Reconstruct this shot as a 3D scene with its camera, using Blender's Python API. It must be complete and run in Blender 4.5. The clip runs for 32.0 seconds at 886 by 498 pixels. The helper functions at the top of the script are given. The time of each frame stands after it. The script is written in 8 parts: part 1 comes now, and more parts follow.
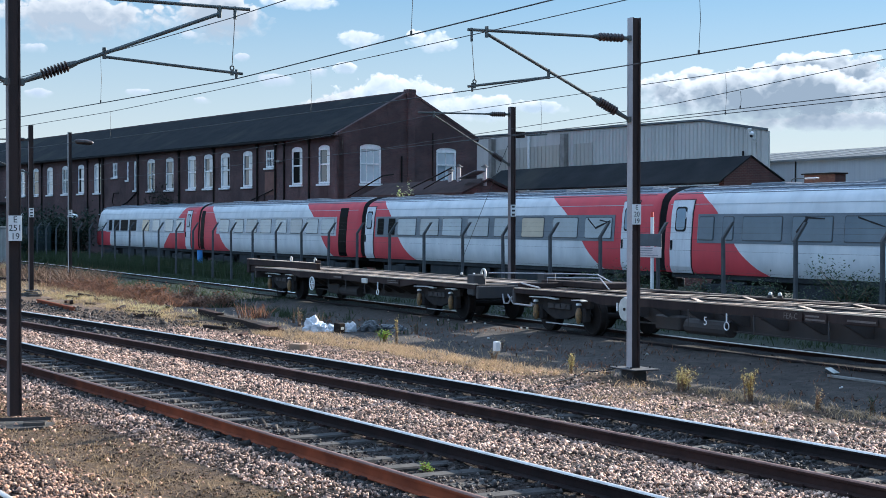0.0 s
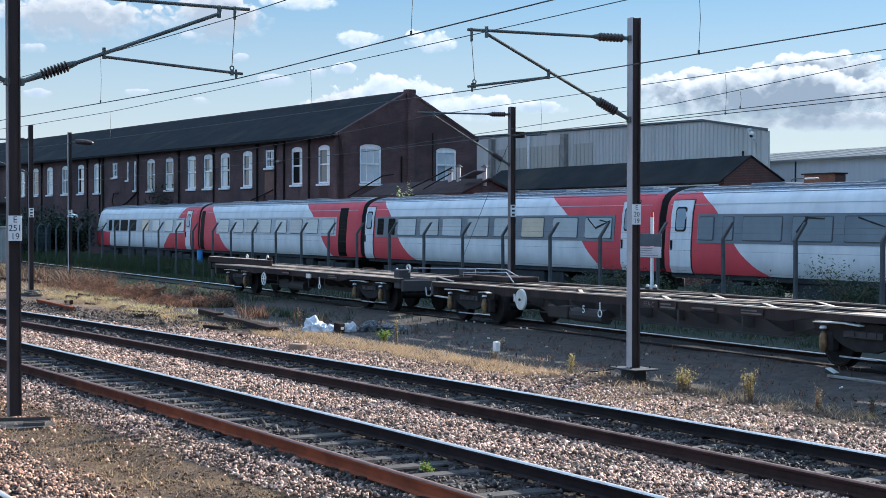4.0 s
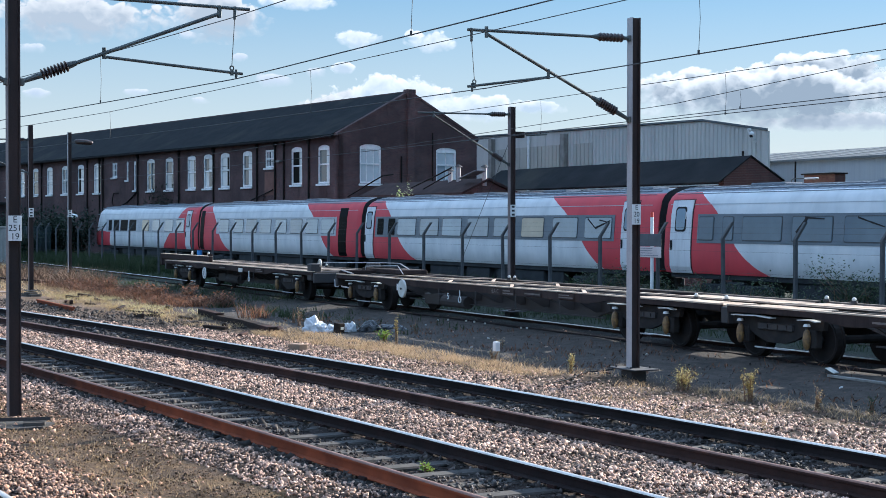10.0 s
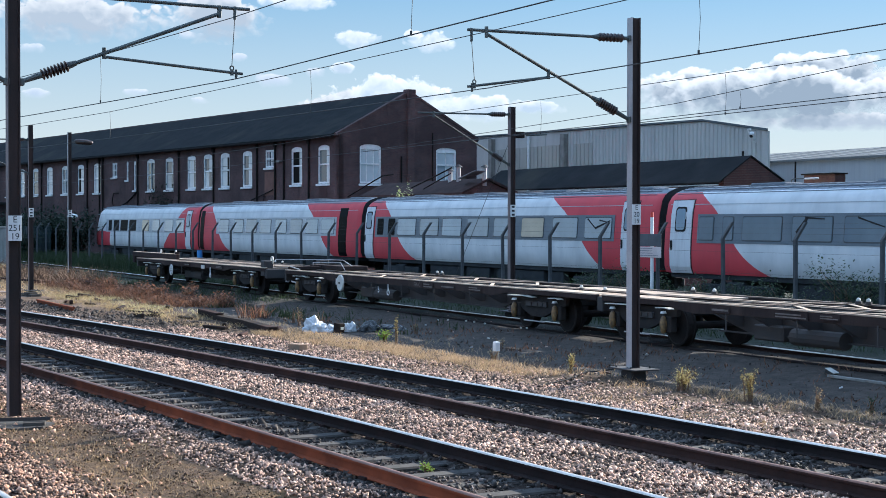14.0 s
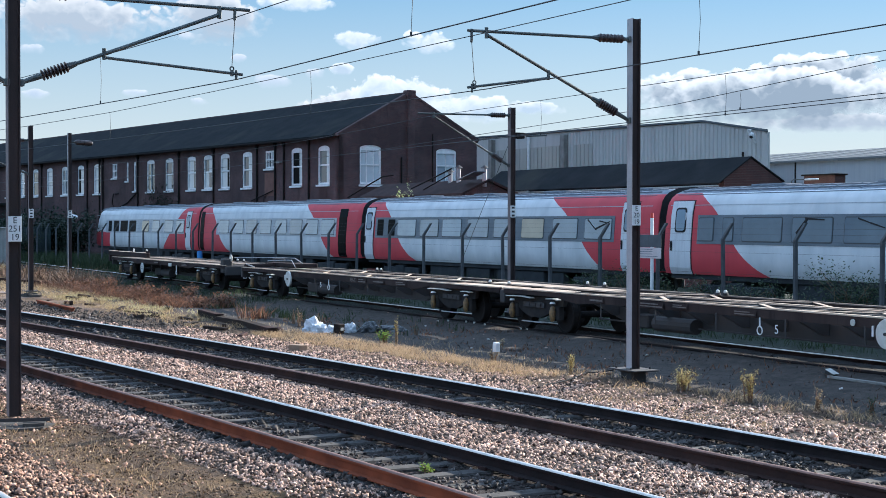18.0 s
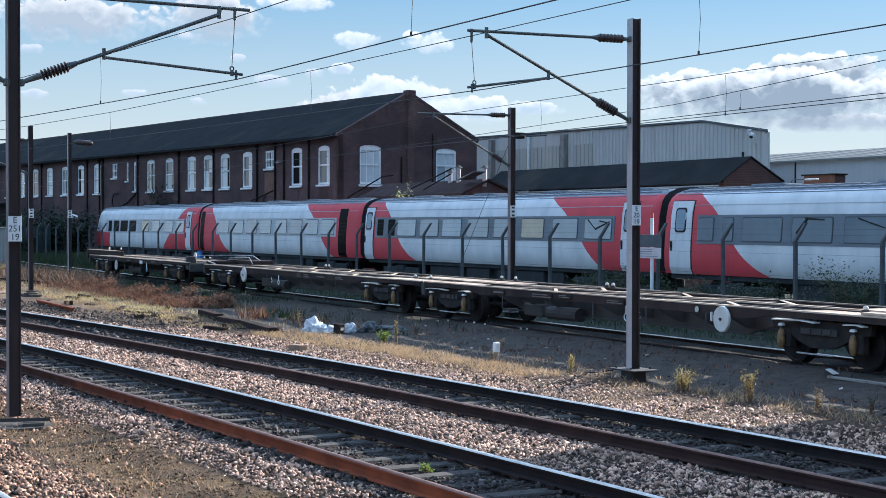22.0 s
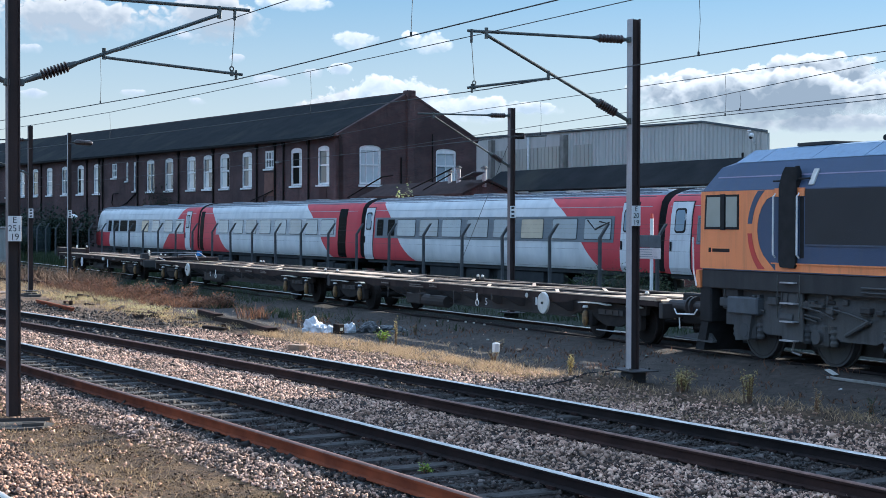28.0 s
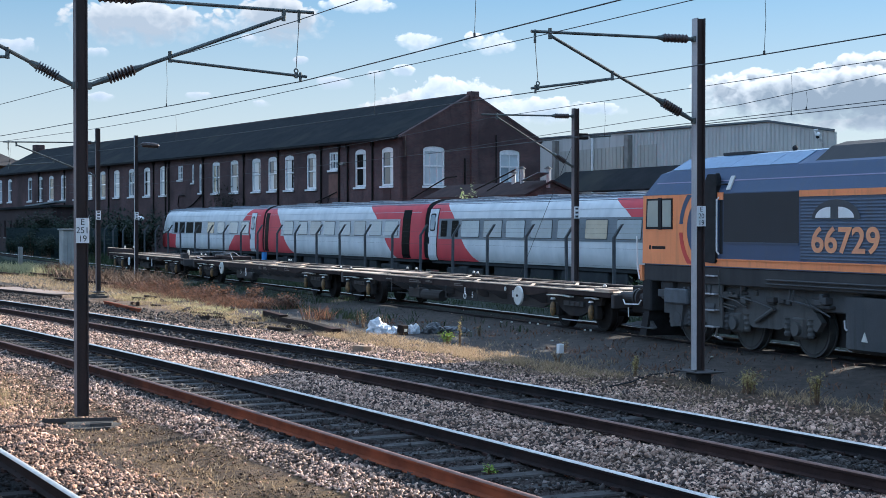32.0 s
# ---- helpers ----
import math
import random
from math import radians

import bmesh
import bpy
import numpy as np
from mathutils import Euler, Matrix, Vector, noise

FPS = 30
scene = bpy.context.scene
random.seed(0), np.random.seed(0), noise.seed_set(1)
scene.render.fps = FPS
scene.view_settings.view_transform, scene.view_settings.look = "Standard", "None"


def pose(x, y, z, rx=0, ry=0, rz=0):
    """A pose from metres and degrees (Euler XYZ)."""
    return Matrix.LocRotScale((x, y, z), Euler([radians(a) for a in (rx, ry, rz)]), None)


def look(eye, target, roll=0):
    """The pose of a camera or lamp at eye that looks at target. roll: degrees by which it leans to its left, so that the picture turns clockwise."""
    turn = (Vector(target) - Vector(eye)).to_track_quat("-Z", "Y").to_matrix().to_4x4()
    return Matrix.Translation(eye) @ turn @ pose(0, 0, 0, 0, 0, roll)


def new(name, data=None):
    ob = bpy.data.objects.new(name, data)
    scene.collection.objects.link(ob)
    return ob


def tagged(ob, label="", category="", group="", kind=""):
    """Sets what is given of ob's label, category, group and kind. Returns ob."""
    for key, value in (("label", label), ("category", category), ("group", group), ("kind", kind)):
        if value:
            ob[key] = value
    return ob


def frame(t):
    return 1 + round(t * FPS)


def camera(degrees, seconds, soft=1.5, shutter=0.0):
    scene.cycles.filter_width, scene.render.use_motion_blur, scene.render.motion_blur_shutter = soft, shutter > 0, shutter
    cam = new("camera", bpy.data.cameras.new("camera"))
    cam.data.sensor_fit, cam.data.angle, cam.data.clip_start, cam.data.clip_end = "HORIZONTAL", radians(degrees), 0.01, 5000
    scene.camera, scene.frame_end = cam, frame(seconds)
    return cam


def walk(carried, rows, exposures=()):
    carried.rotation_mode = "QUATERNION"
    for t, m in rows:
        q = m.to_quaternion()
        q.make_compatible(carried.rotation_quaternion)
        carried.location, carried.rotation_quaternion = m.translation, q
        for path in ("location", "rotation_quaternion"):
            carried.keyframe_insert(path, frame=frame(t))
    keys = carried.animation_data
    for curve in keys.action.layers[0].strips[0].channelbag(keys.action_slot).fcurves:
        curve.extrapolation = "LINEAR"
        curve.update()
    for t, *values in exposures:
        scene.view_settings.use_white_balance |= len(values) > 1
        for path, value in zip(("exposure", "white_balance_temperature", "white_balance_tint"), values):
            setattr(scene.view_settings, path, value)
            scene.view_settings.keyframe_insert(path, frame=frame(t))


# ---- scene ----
# ---- camera ----
# x runs along the railway (towards the bay behind the viewer's right), y away from the platform, z up from rail level.
EYE = (0.0, 0.0, 2.582)


def aim(yaw, pitch, roll):
    a, b = radians(yaw), radians(pitch)
    way = Vector((-math.cos(a) * math.cos(b), math.sin(a) * math.cos(b), -math.sin(b)))
    return look(EYE, Vector(EYE) + way, -roll)


cam = camera(31.824, 32.0, soft=0.5)
walk(cam, [(t, aim(a, b, c)) for t, a, b, c in (
    (0.0, 27.427, 0.945, -0.05), (9.0, 27.434, 0.943, -0.05), (14.5, 27.435, 0.940, -0.06),
    (16.5, 27.435, 0.914, -0.07), (20.0, 27.435, 0.912, -0.07), (25.0, 27.437, 0.907, -0.10),
    (27.5, 27.442, 0.890, -0.13), (28.0, 27.448, 0.904, -0.14), (28.5, 27.430, 0.935, -0.13),
    (29.0, 27.048, 0.952, 0.0), (29.5, 26.262, 0.988, 0.12), (30.0, 25.210, 1.009, 0.19),
    (30.5, 24.560, 1.015, 0.13), (31.0, 24.705, 0.953, 0.05), (31.5, 24.975, 0.885, -0.02),
    (32.0, 25.094, 0.871, 0.0))], [(0.0, 1.56, 5410.0, 8.0), (32.0, 1.56, 5410.0, 8.0)])

# ---- world, sun, exposure ----
SUN_EL, SUN_AZ = 19.2, 13.0      # degrees; azimuth from +y towards -x
sa, se = radians(SUN_AZ), radians(SUN_EL)
SUN_WAY = Vector((-math.sin(sa) * math.cos(se), math.cos(sa) * math.cos(se), math.sin(se)))
world = bpy.data.worlds.new("sky")
scene.world = world
world.use_nodes = True
wn = world.node_tree
wn.nodes.clear()
w_out, w_bg, w_sky = wn.nodes.new("ShaderNodeOutputWorld"), wn.nodes.new("ShaderNodeBackground"), wn.nodes.new("ShaderNodeTexSky")
w_sky.sky_type, w_sky.sun_disc = "NISHITA", False
w_sky.sun_elevation, w_sky.sun_rotation = se, -sa
w_sky.air_density, w_sky.dust_density, w_sky.ozone_density, w_sky.altitude = 1.0, 0.1, 2.4, 20
w_bg.inputs["Strength"].default_value = 0.038
# bright broken cloud added all round the upper sky, out of view, as fill light
w_co, w_sep = wn.nodes.new("ShaderNodeTexCoord"), wn.nodes.new("ShaderNodeSeparateXYZ")
w_noise, w_cov, w_low = wn.nodes.new("ShaderNodeTexNoise"), wn.nodes.new("ShaderNodeMapRange"), wn.nodes.new("ShaderNodeMapRange")
w_mul, w_mix = wn.nodes.new("ShaderNodeMath"), wn.nodes.new("ShaderNodeMix")
w_noise.inputs["Scale"].default_value, w_noise.inputs["Detail"].default_value = 3.2, 7
w_cov.inputs["From Min"].default_value, w_cov.inputs["From Max"].default_value = 0.47, 0.60
w_low.inputs["From Min"].default_value, w_low.inputs["From Max"].default_value = 0.2, 0.36
w_mul.operation, w_mix.data_type = "MULTIPLY", "RGBA"
w_mix.inputs[7].default_value = (16.4, 19.4, 24.5, 1)
wn.links.new(w_co.outputs["Generated"], w_noise.inputs["Vector"])
wn.links.new(w_co.outputs["Generated"], w_sep.inputs[0])
wn.links.new(w_noise.outputs["Fac"], w_cov.inputs["Value"])
wn.links.new(w_sep.outputs[2], w_low.inputs["Value"])
wn.links.new(w_cov.outputs[0], w_mul.inputs[0])
wn.links.new(w_low.outputs[0], w_mul.inputs[1])
wn.links.new(w_mul.outputs[0], w_mix.inputs[0])
# pale haze low over the horizon
w_haze, w_veil = wn.nodes.new("ShaderNodeMapRange"), wn.nodes.new("ShaderNodeMix")
w_haze.inputs["From Min"].default_value, w_haze.inputs["From Max"].default_value = 0.17, 0.0
w_haze.inputs["To Max"].default_value = 0.92
w_veil.data_type = "RGBA"
w_veil.inputs[7].default_value = (8.35, 7.75, 6.55, 1)
wn.links.new(w_sep.outputs[2], w_haze.inputs["Value"])
wn.links.new(w_haze.outputs[0], w_veil.inputs[0])
# an even blue mixed over the whole sky flattens its sunward brightness
w_thin = wn.nodes.new("ShaderNodeMix")
w_thin.data_type = "RGBA"
w_thin.inputs[0].default_value = 0.5
w_thin.inputs[7].default_value = (1.75, 4.05, 5.7, 1)
wn.links.new(w_sky.outputs[0], w_thin.inputs[6])
wn.links.new(w_thin.outputs[2], w_veil.inputs[6])
wn.links.new(w_veil.outputs[2], w_mix.inputs[6])
wn.links.new(w_mix.outputs[2], w_bg.inputs["Color"])
wn.links.new(w_bg.outputs[0], w_out.inputs["Surface"])
sun = new("sun", bpy.data.lights.new("sun", "SUN"))
sun.data.energy, sun.data.angle, sun.data.color = 5.0, radians(0.6), (1.0, 0.84, 0.64)
sun.matrix_world = look(SUN_WAY * 100, (0, 0, 0))


# ---- materials ----
def lin(c):
    return (*c, 1.0) if len(c) == 3 else c


class Nodes:
    """A small helper round one material's node tree."""

    def __init__(self, name):
        self.m = bpy.data.materials.new(name)
        self.m.use_nodes = True
        self.t = self.m.node_tree
        self.b = self.t.nodes["Principled BSDF"]
        self.o = self.t.nodes["Material Output"]
        self.co = self.n("ShaderNodeTexCoord")

    def n(self, kind):
        return self.t.nodes.new(kind)

    def link(self, a, b):
        self.t.links.new(a, b)

    def val(self, sock, v):
        if isinstance(v, (int, float)):
            sock.default_value = v
        elif isinstance(v, tuple):
            sock.default_value = lin(v)
        else:
            self.link(v, sock)

    def noise(self, scale, detail=4, vec=None, rough=0.55, dist=0.0):
        n = self.n("ShaderNodeTexNoise")
        n.inputs["Scale"].default_value, n.inputs["Detail"].default_value = scale, detail
        n.inputs["Roughness"].default_value, n.inputs["Distortion"].default_value = rough, dist
        self.link(vec if vec else self.co.outputs["Object"], n.inputs["Vector"])
        return n.outputs["Fac"]

    def ramp(self, fac, a, b):
        n = self.n("ShaderNodeMapRange")
        n.inputs["From Min"].default_value, n.inputs["From Max"].default_value = a, b
        self.link(fac, n.inputs["Value"])
        return n.outputs["Result"]

    def mix(self, fac, a, b, kind="MIX"):
        n = self.n("ShaderNodeMix")
        n.data_type, n.blend_type = "RGBA", kind
        self.val(n.inputs[0], fac)
        self.val(n.inputs[6], a)
        self.val(n.inputs[7], b)
        return n.outputs[2]

    def math(self, op, a, b=0.0, c=0.0):
        n = self.n("ShaderNodeMath")
        n.operation = op
        for s, v in zip(n.inputs, (a, b, c)):
            self.val(s, v)
        return n.outputs[0]

    def xyz(self, vec=None):
        n = self.n("ShaderNodeSeparateXYZ")
        self.link(vec if vec else self.co.outputs["Object"], n.inputs[0])
        return n.outputs

    def stretch(self, x, y, z):
        n = self.n("ShaderNodeMapping")
        n.inputs["Scale"].default_value = (x, y, z)
        self.link(self.co.outputs["Object"], n.inputs["Vector"])
        return n.outputs[0]

    def bump(self, height, strength, dist=0.02):
        n = self.n("ShaderNodeBump")
        n.inputs["Strength"].default_value, n.inputs["Distance"].default_value = strength, dist
        self.link(height, n.inputs["Height"])
        self.link(n.outputs[0], self.b.inputs["Normal"])

    def done(self, color, rough=0.7, metal=0.0, spec=0.5):
        self.val(self.b.inputs["Base Color"], color)
        self.val(self.b.inputs["Roughness"], rough)
        self.val(self.b.inputs["Metallic"], metal)
        self.b.inputs["Specular IOR Level"].default_value = spec
        return self.m


def surf(name, c1, c2, scale=3.0, rough=0.7, metal=0.0, fine=40.0, bump=0.15, streak=None, spec=0.5, c3=None):
    """A worn surface: two colours in patches, fine grain over it, optional streaks running down (streak: their colour)."""
    k = Nodes(name)
    big, small = k.noise(scale, 5), k.noise(fine, 3)
    col = k.mix(k.ramp(big, 0.35, 0.65), c1, c2)
    if c3:
        col = k.mix(k.ramp(k.noise(scale * 0.31, 4), 0.52, 0.68), col, c3)
    if streak:
        col = k.mix(k.math("MULTIPLY", k.ramp(k.noise(1.0, 4, k.stretch(6, 6, 0.5)), 0.5, 0.75), 0.7), col, streak)
    col = k.mix(0.35, col, k.mix(small, (0.25, 0.25, 0.25), (0.8, 0.8, 0.8)), "OVERLAY")
    if bump:
        k.bump(small, bump)
    r = k.math("ADD", k.math("MULTIPLY", big, 0.25), rough - 0.12)
    return k.done(col, r, metal, spec)


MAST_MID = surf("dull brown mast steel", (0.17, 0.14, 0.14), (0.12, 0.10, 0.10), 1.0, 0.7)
STEEL_DARK = surf("dark weathered steel", (0.034, 0.033, 0.035), (0.052, 0.045, 0.043), 2.0, 0.75)
BOGIE = surf("oily brown bogie steel", (0.021, 0.020, 0.021), (0.038, 0.034, 0.032), 4.0, 0.85, spec=0.15)
WHEEL = surf("oily black wheel steel", (0.012, 0.0115, 0.012), (0.024, 0.021, 0.02), 3.0, 0.85, spec=0.12)
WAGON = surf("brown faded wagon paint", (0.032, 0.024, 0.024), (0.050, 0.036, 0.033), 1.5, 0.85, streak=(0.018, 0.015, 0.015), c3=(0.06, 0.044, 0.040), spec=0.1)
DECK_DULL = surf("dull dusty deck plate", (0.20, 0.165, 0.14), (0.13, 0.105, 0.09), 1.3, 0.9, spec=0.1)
# dusty deck steel, made paler still: grazing sunlight is in the colour
DECK_SUN = surf("dusty rubbed deck steel, sunlight in its colour", (0.54, 0.42, 0.32), (0.34, 0.25, 0.195), 1.3, 0.85, c3=(0.60, 0.49, 0.38), spec=0.12)
# rails seen on their shaded side: that shade is in the near-black colour
RAIL_SHADE = surf("rail with shade painted black", (0.018, 0.015, 0.015), (0.03, 0.023, 0.022), 2.2, 0.9, fine=25, spec=0.08)
RAIL_DARK = surf("dark rust rail", (0.056, 0.032, 0.027), (0.034, 0.022, 0.02), 2.2, 0.9, fine=25, spec=0.08)
RAIL_TOP = surf("polished rail head", (0.72, 0.66, 0.60), (0.58, 0.53, 0.48), 6.0, 0.45, metal=0.75, bump=0.03)
# near rails' heads: the missing sky glint is painted as dull brown
RAIL_NO_GLINT = surf("rail head painted without glint", (0.24, 0.14, 0.11), (0.17, 0.10, 0.08), 6.0, 0.62, metal=0.15, bump=0.05, spec=0.15)


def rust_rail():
    """Orange rust colour by the platform's end of the line, turning darker further along it."""
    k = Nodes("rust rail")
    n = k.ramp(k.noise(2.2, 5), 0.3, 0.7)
    bright_rust = k.mix(n, (0.14, 0.044, 0.025), (0.27, 0.08, 0.038))
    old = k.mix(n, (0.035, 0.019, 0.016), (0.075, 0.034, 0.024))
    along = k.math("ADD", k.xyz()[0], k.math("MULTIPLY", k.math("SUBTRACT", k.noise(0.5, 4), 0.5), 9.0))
    return k.done(k.mix(k.ramp(along, -27.0, -20.5), old, bright_rust), 0.9, 0.0, 0.08)


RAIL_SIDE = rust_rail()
RAIL_DULL = surf("dull rail head", (0.075, 0.055, 0.045), (0.05, 0.038, 0.032), 6.0, 0.9, spec=0.05, bump=0.05)
SLEEPER = surf("weathered concrete sleeper", (0.052, 0.044, 0.039), (0.02, 0.017, 0.015), 5.0, 0.9)
TIMBER = surf("old dark timber", (0.022, 0.016, 0.014), (0.042, 0.03, 0.024), 6.0, 0.9, spec=0.1)
MAST_LIGHT = surf("pale grey mast steel", (0.45, 0.44, 0.45), (0.33, 0.32, 0.335), 1.2, 0.6, metal=0.1, streak=(0.2, 0.165, 0.15))
MAST_BROWN = surf("dark brown mast steel", (0.05, 0.032, 0.03), (0.035, 0.027, 0.026), 1.0, 0.8, streak=(0.075, 0.045, 0.036))
TUBE = surf("grey cantilever tube", (0.115, 0.125, 0.12), (0.065, 0.07, 0.068), 4.0, 0.55, metal=0.3)
INSUL = surf("brown glazed porcelain", (0.035, 0.022, 0.02), (0.05, 0.03, 0.026), 8.0, 0.3, bump=0.02)
WIRE = surf("weathered copper wire", (0.05, 0.05, 0.05), (0.07, 0.07, 0.07), 2.0, 0.6, metal=0.5, bump=0.0)
CONCRETE = surf("stained concrete", (0.28, 0.27, 0.25), (0.20, 0.19, 0.175), 2.0, 0.9, streak=(0.12, 0.11, 0.10))
SLAB = surf("dirty grey slab", (0.075, 0.07, 0.066), (0.042, 0.041, 0.04), 3.0, 0.95, c3=(0.10, 0.09, 0.08), spec=0.1)
PATH = surf("dusty buff slab", (0.30, 0.22, 0.18), (0.20, 0.145, 0.115), 1.5, 0.95, c3=(0.14, 0.11, 0.09))
POST = surf("concrete post", (0.085, 0.09, 0.095), (0.055, 0.06, 0.065), 2.0, 0.9)
WHITE = surf("white paint", (0.78, 0.78, 0.78), (0.68, 0.68, 0.68), 2.0, 0.5, bump=0.03)
CREAM = surf("old white window paint", (0.82, 0.82, 0.81), (0.70, 0.70, 0.70), 4.0, 0.6, bump=0.03)
BLACK = surf("black rubber", (0.018, 0.018, 0.019), (0.028, 0.028, 0.03), 5.0, 0.8, spec=0.2)
DATA = surf("faded stencil paint", (0.17, 0.14, 0.125), (0.11, 0.09, 0.08), 6.0, 0.7, bump=0.0)
DRUM_BLUE = surf("blue plastic drum", (0.03, 0.16, 0.42), (0.04, 0.2, 0.48), 3.0, 0.5)
INK = surf("dark print", (0.03, 0.03, 0.035), (0.04, 0.04, 0.045), 5.0, 0.6, bump=0.0)
YELLOW = surf("dirty yellow damper", (0.29, 0.17, 0.06), (0.10, 0.065, 0.04), 9.0, 0.6)
LOCO_BLUE = surf("faded blue locomotive paint", (0.042, 0.069, 0.135), (0.052, 0.08, 0.152), 0.9, 0.5, streak=(0.058, 0.078, 0.125))
# roof blue, lighter than the body's blue
LOCO_ROOF = surf("paler blue roof paint", (0.165, 0.25, 0.37), (0.2, 0.285, 0.40), 0.8, 0.5, streak=(0.15, 0.2, 0.28))
ORANGE = surf("orange locomotive paint", (0.88, 0.29, 0.105), (0.8, 0.26, 0.095), 0.8, 0.45, streak=(0.52, 0.19, 0.08))
NUMBER = surf("faded orange lettering", (0.80, 0.34, 0.16), (0.70, 0.30, 0.16), 3.0, 0.5, bump=0.0)
RED = surf("red stripe paint", (0.62, 0.05, 0.035), (0.5, 0.05, 0.04), 2.0, 0.5, bump=0.0)
SOOT = surf("sooty dark grey roof", (0.026, 0.025, 0.026), (0.045, 0.041, 0.04), 1.5, 0.8)
GRILLE = surf("black radiator grille", (0.026, 0.027, 0.031), (0.036, 0.037, 0.042), 1.5, 0.7)
LOUVRE = surf("blue louvre slat", (0.05, 0.07, 0.115), (0.062, 0.084, 0.13), 1.2, 0.5, streak=(0.05, 0.055, 0.07))
SLATE = surf("dark slate roof", (0.010, 0.012, 0.014), (0.022, 0.024, 0.026), 0.8, 0.9, fine=14, bump=0.3, spec=0.08, c3=(0.034, 0.034, 0.03))
TILE = surf("red brown tile roof", (0.05, 0.03, 0.028), (0.035, 0.025, 0.024), 1.2, 0.9, fine=12, bump=0.3, spec=0.15)
ROOF_BROWN = surf("weathered brown slate", (0.06, 0.052, 0.048), (0.045, 0.04, 0.04), 0.6, 0.9, fine=10, spec=0.1)
SHED_ROOF = surf("light metal roof", (0.13, 0.145, 0.155), (0.105, 0.12, 0.13), 0.3, 0.9, spec=0.05)
ROOFLIGHT = surf("pale rooflight sheet", (0.22, 0.235, 0.24), (0.19, 0.205, 0.21), 0.5, 0.85, spec=0.08)
DRAIN = surf("black painted iron pipe", (0.012, 0.011, 0.011), (0.022, 0.019, 0.018), 4.0, 0.8, spec=0.08)
DISC = surf("off white brake disc", (0.62, 0.61, 0.57), (0.5, 0.49, 0.45), 5.0, 0.6)
BAG = surf("crumpled white plastic", (0.62, 0.63, 0.66), (0.48, 0.5, 0.54), 7.0, 0.4, fine=18, bump=0.8)
BAG_BLACK = surf("crumpled black plastic", (0.02, 0.022, 0.025), (0.04, 0.042, 0.046), 7.0, 0.35, fine=18, bump=0.8)
COACH_ROOF = surf("grey coach roof paint", (0.15, 0.17, 0.2), (0.10, 0.118, 0.145), 0.8, 0.6, streak=(0.22, 0.24, 0.27))
COACH_PALE = surf("pale grey window band", (0.42, 0.45, 0.485), (0.36, 0.39, 0.42), 0.7, 0.4, bump=0.03)
COACH_BAND = surf("grey window band", (0.14, 0.17, 0.20), (0.11, 0.135, 0.16), 0.7, 0.4, bump=0.03)
AIR_BOX = surf("grey blue air box paint", (0.095, 0.105, 0.12), (0.075, 0.083, 0.095), 3.0, 0.8, streak=(0.07, 0.075, 0.08))
COACH_SEAL = surf("dark grey window seal", (0.05, 0.058, 0.066), (0.065, 0.072, 0.08), 3.0, 0.7, bump=0.0)
COACH_WHITE = surf("white door paint", (0.66, 0.68, 0.70), (0.58, 0.60, 0.63), 0.9, 0.45, streak=(0.45, 0.46, 0.48), bump=0.04)
UNDER = surf("dusty grey underframe", (0.068, 0.071, 0.076), (0.096, 0.097, 0.099), 1.1, 0.95, streak=(0.05, 0.048, 0.047), c3=(0.095, 0.092, 0.088), spec=0.2)
UNDER_DARK = surf("sooty dark solebar", (0.042, 0.042, 0.044), (0.062, 0.06, 0.06), 1.3, 0.9, streak=(0.06, 0.06, 0.06), spec=0.2)
COACH_UNDER = surf("black coach underframe", (0.026, 0.03, 0.034), (0.044, 0.048, 0.052), 1.6, 0.85, spec=0.2)
PALING = surf("dark green fence paint", (0.010, 0.023, 0.026), (0.016, 0.032, 0.035), 2.0, 0.8, spec=0.15)
CAB_GREY = surf("grey equipment box", (0.34, 0.34, 0.325), (0.27, 0.27, 0.26), 2.0, 0.7, streak=(0.2, 0.2, 0.18))
SAND = surf("pale spilt sand", (0.34, 0.31, 0.26), (0.26, 0.235, 0.2), 3.0, 0.95, fine=60, bump=0.5)
TARMAC = surf("platform paving", (0.20, 0.195, 0.19), (0.15, 0.145, 0.14), 0.7, 0.9)
STEM = surf("dry brown stem", (0.20, 0.12, 0.07), (0.14, 0.085, 0.055), 8.0, 0.9)
SIGN_PINK = surf("faded notice board", (0.62, 0.55, 0.55), (0.55, 0.48, 0.49), 3.0, 0.6)
GABLE_BROWN = surf("brown brick far wall", (0.15, 0.085, 0.06), (0.11, 0.065, 0.05), 0.8, 0.9)


def leafy(name, a, b, rough=0.6):
    """Leaves and blades: colour by piece, a little light through them."""
    k = Nodes(name)
    g = k.n("ShaderNodeNewGeometry")
    col = k.mix(g.outputs["Random Per Island"], a, b)
    k.b.inputs["Subsurface Weight"].default_value = 0.0
    m = k.done(col, rough, 0.0, 0.25)
    tr, ad = k.n("ShaderNodeBsdfTranslucent"), k.n("ShaderNodeMixShader")
    k.link(col, tr.inputs["Color"])
    ad.inputs[0].default_value = 0.4
    k.link(k.b.outputs[0], ad.inputs[1])
    k.link(tr.outputs[0], ad.inputs[2])
    k.link(ad.outputs[0], k.o.inputs["Surface"])
    return m


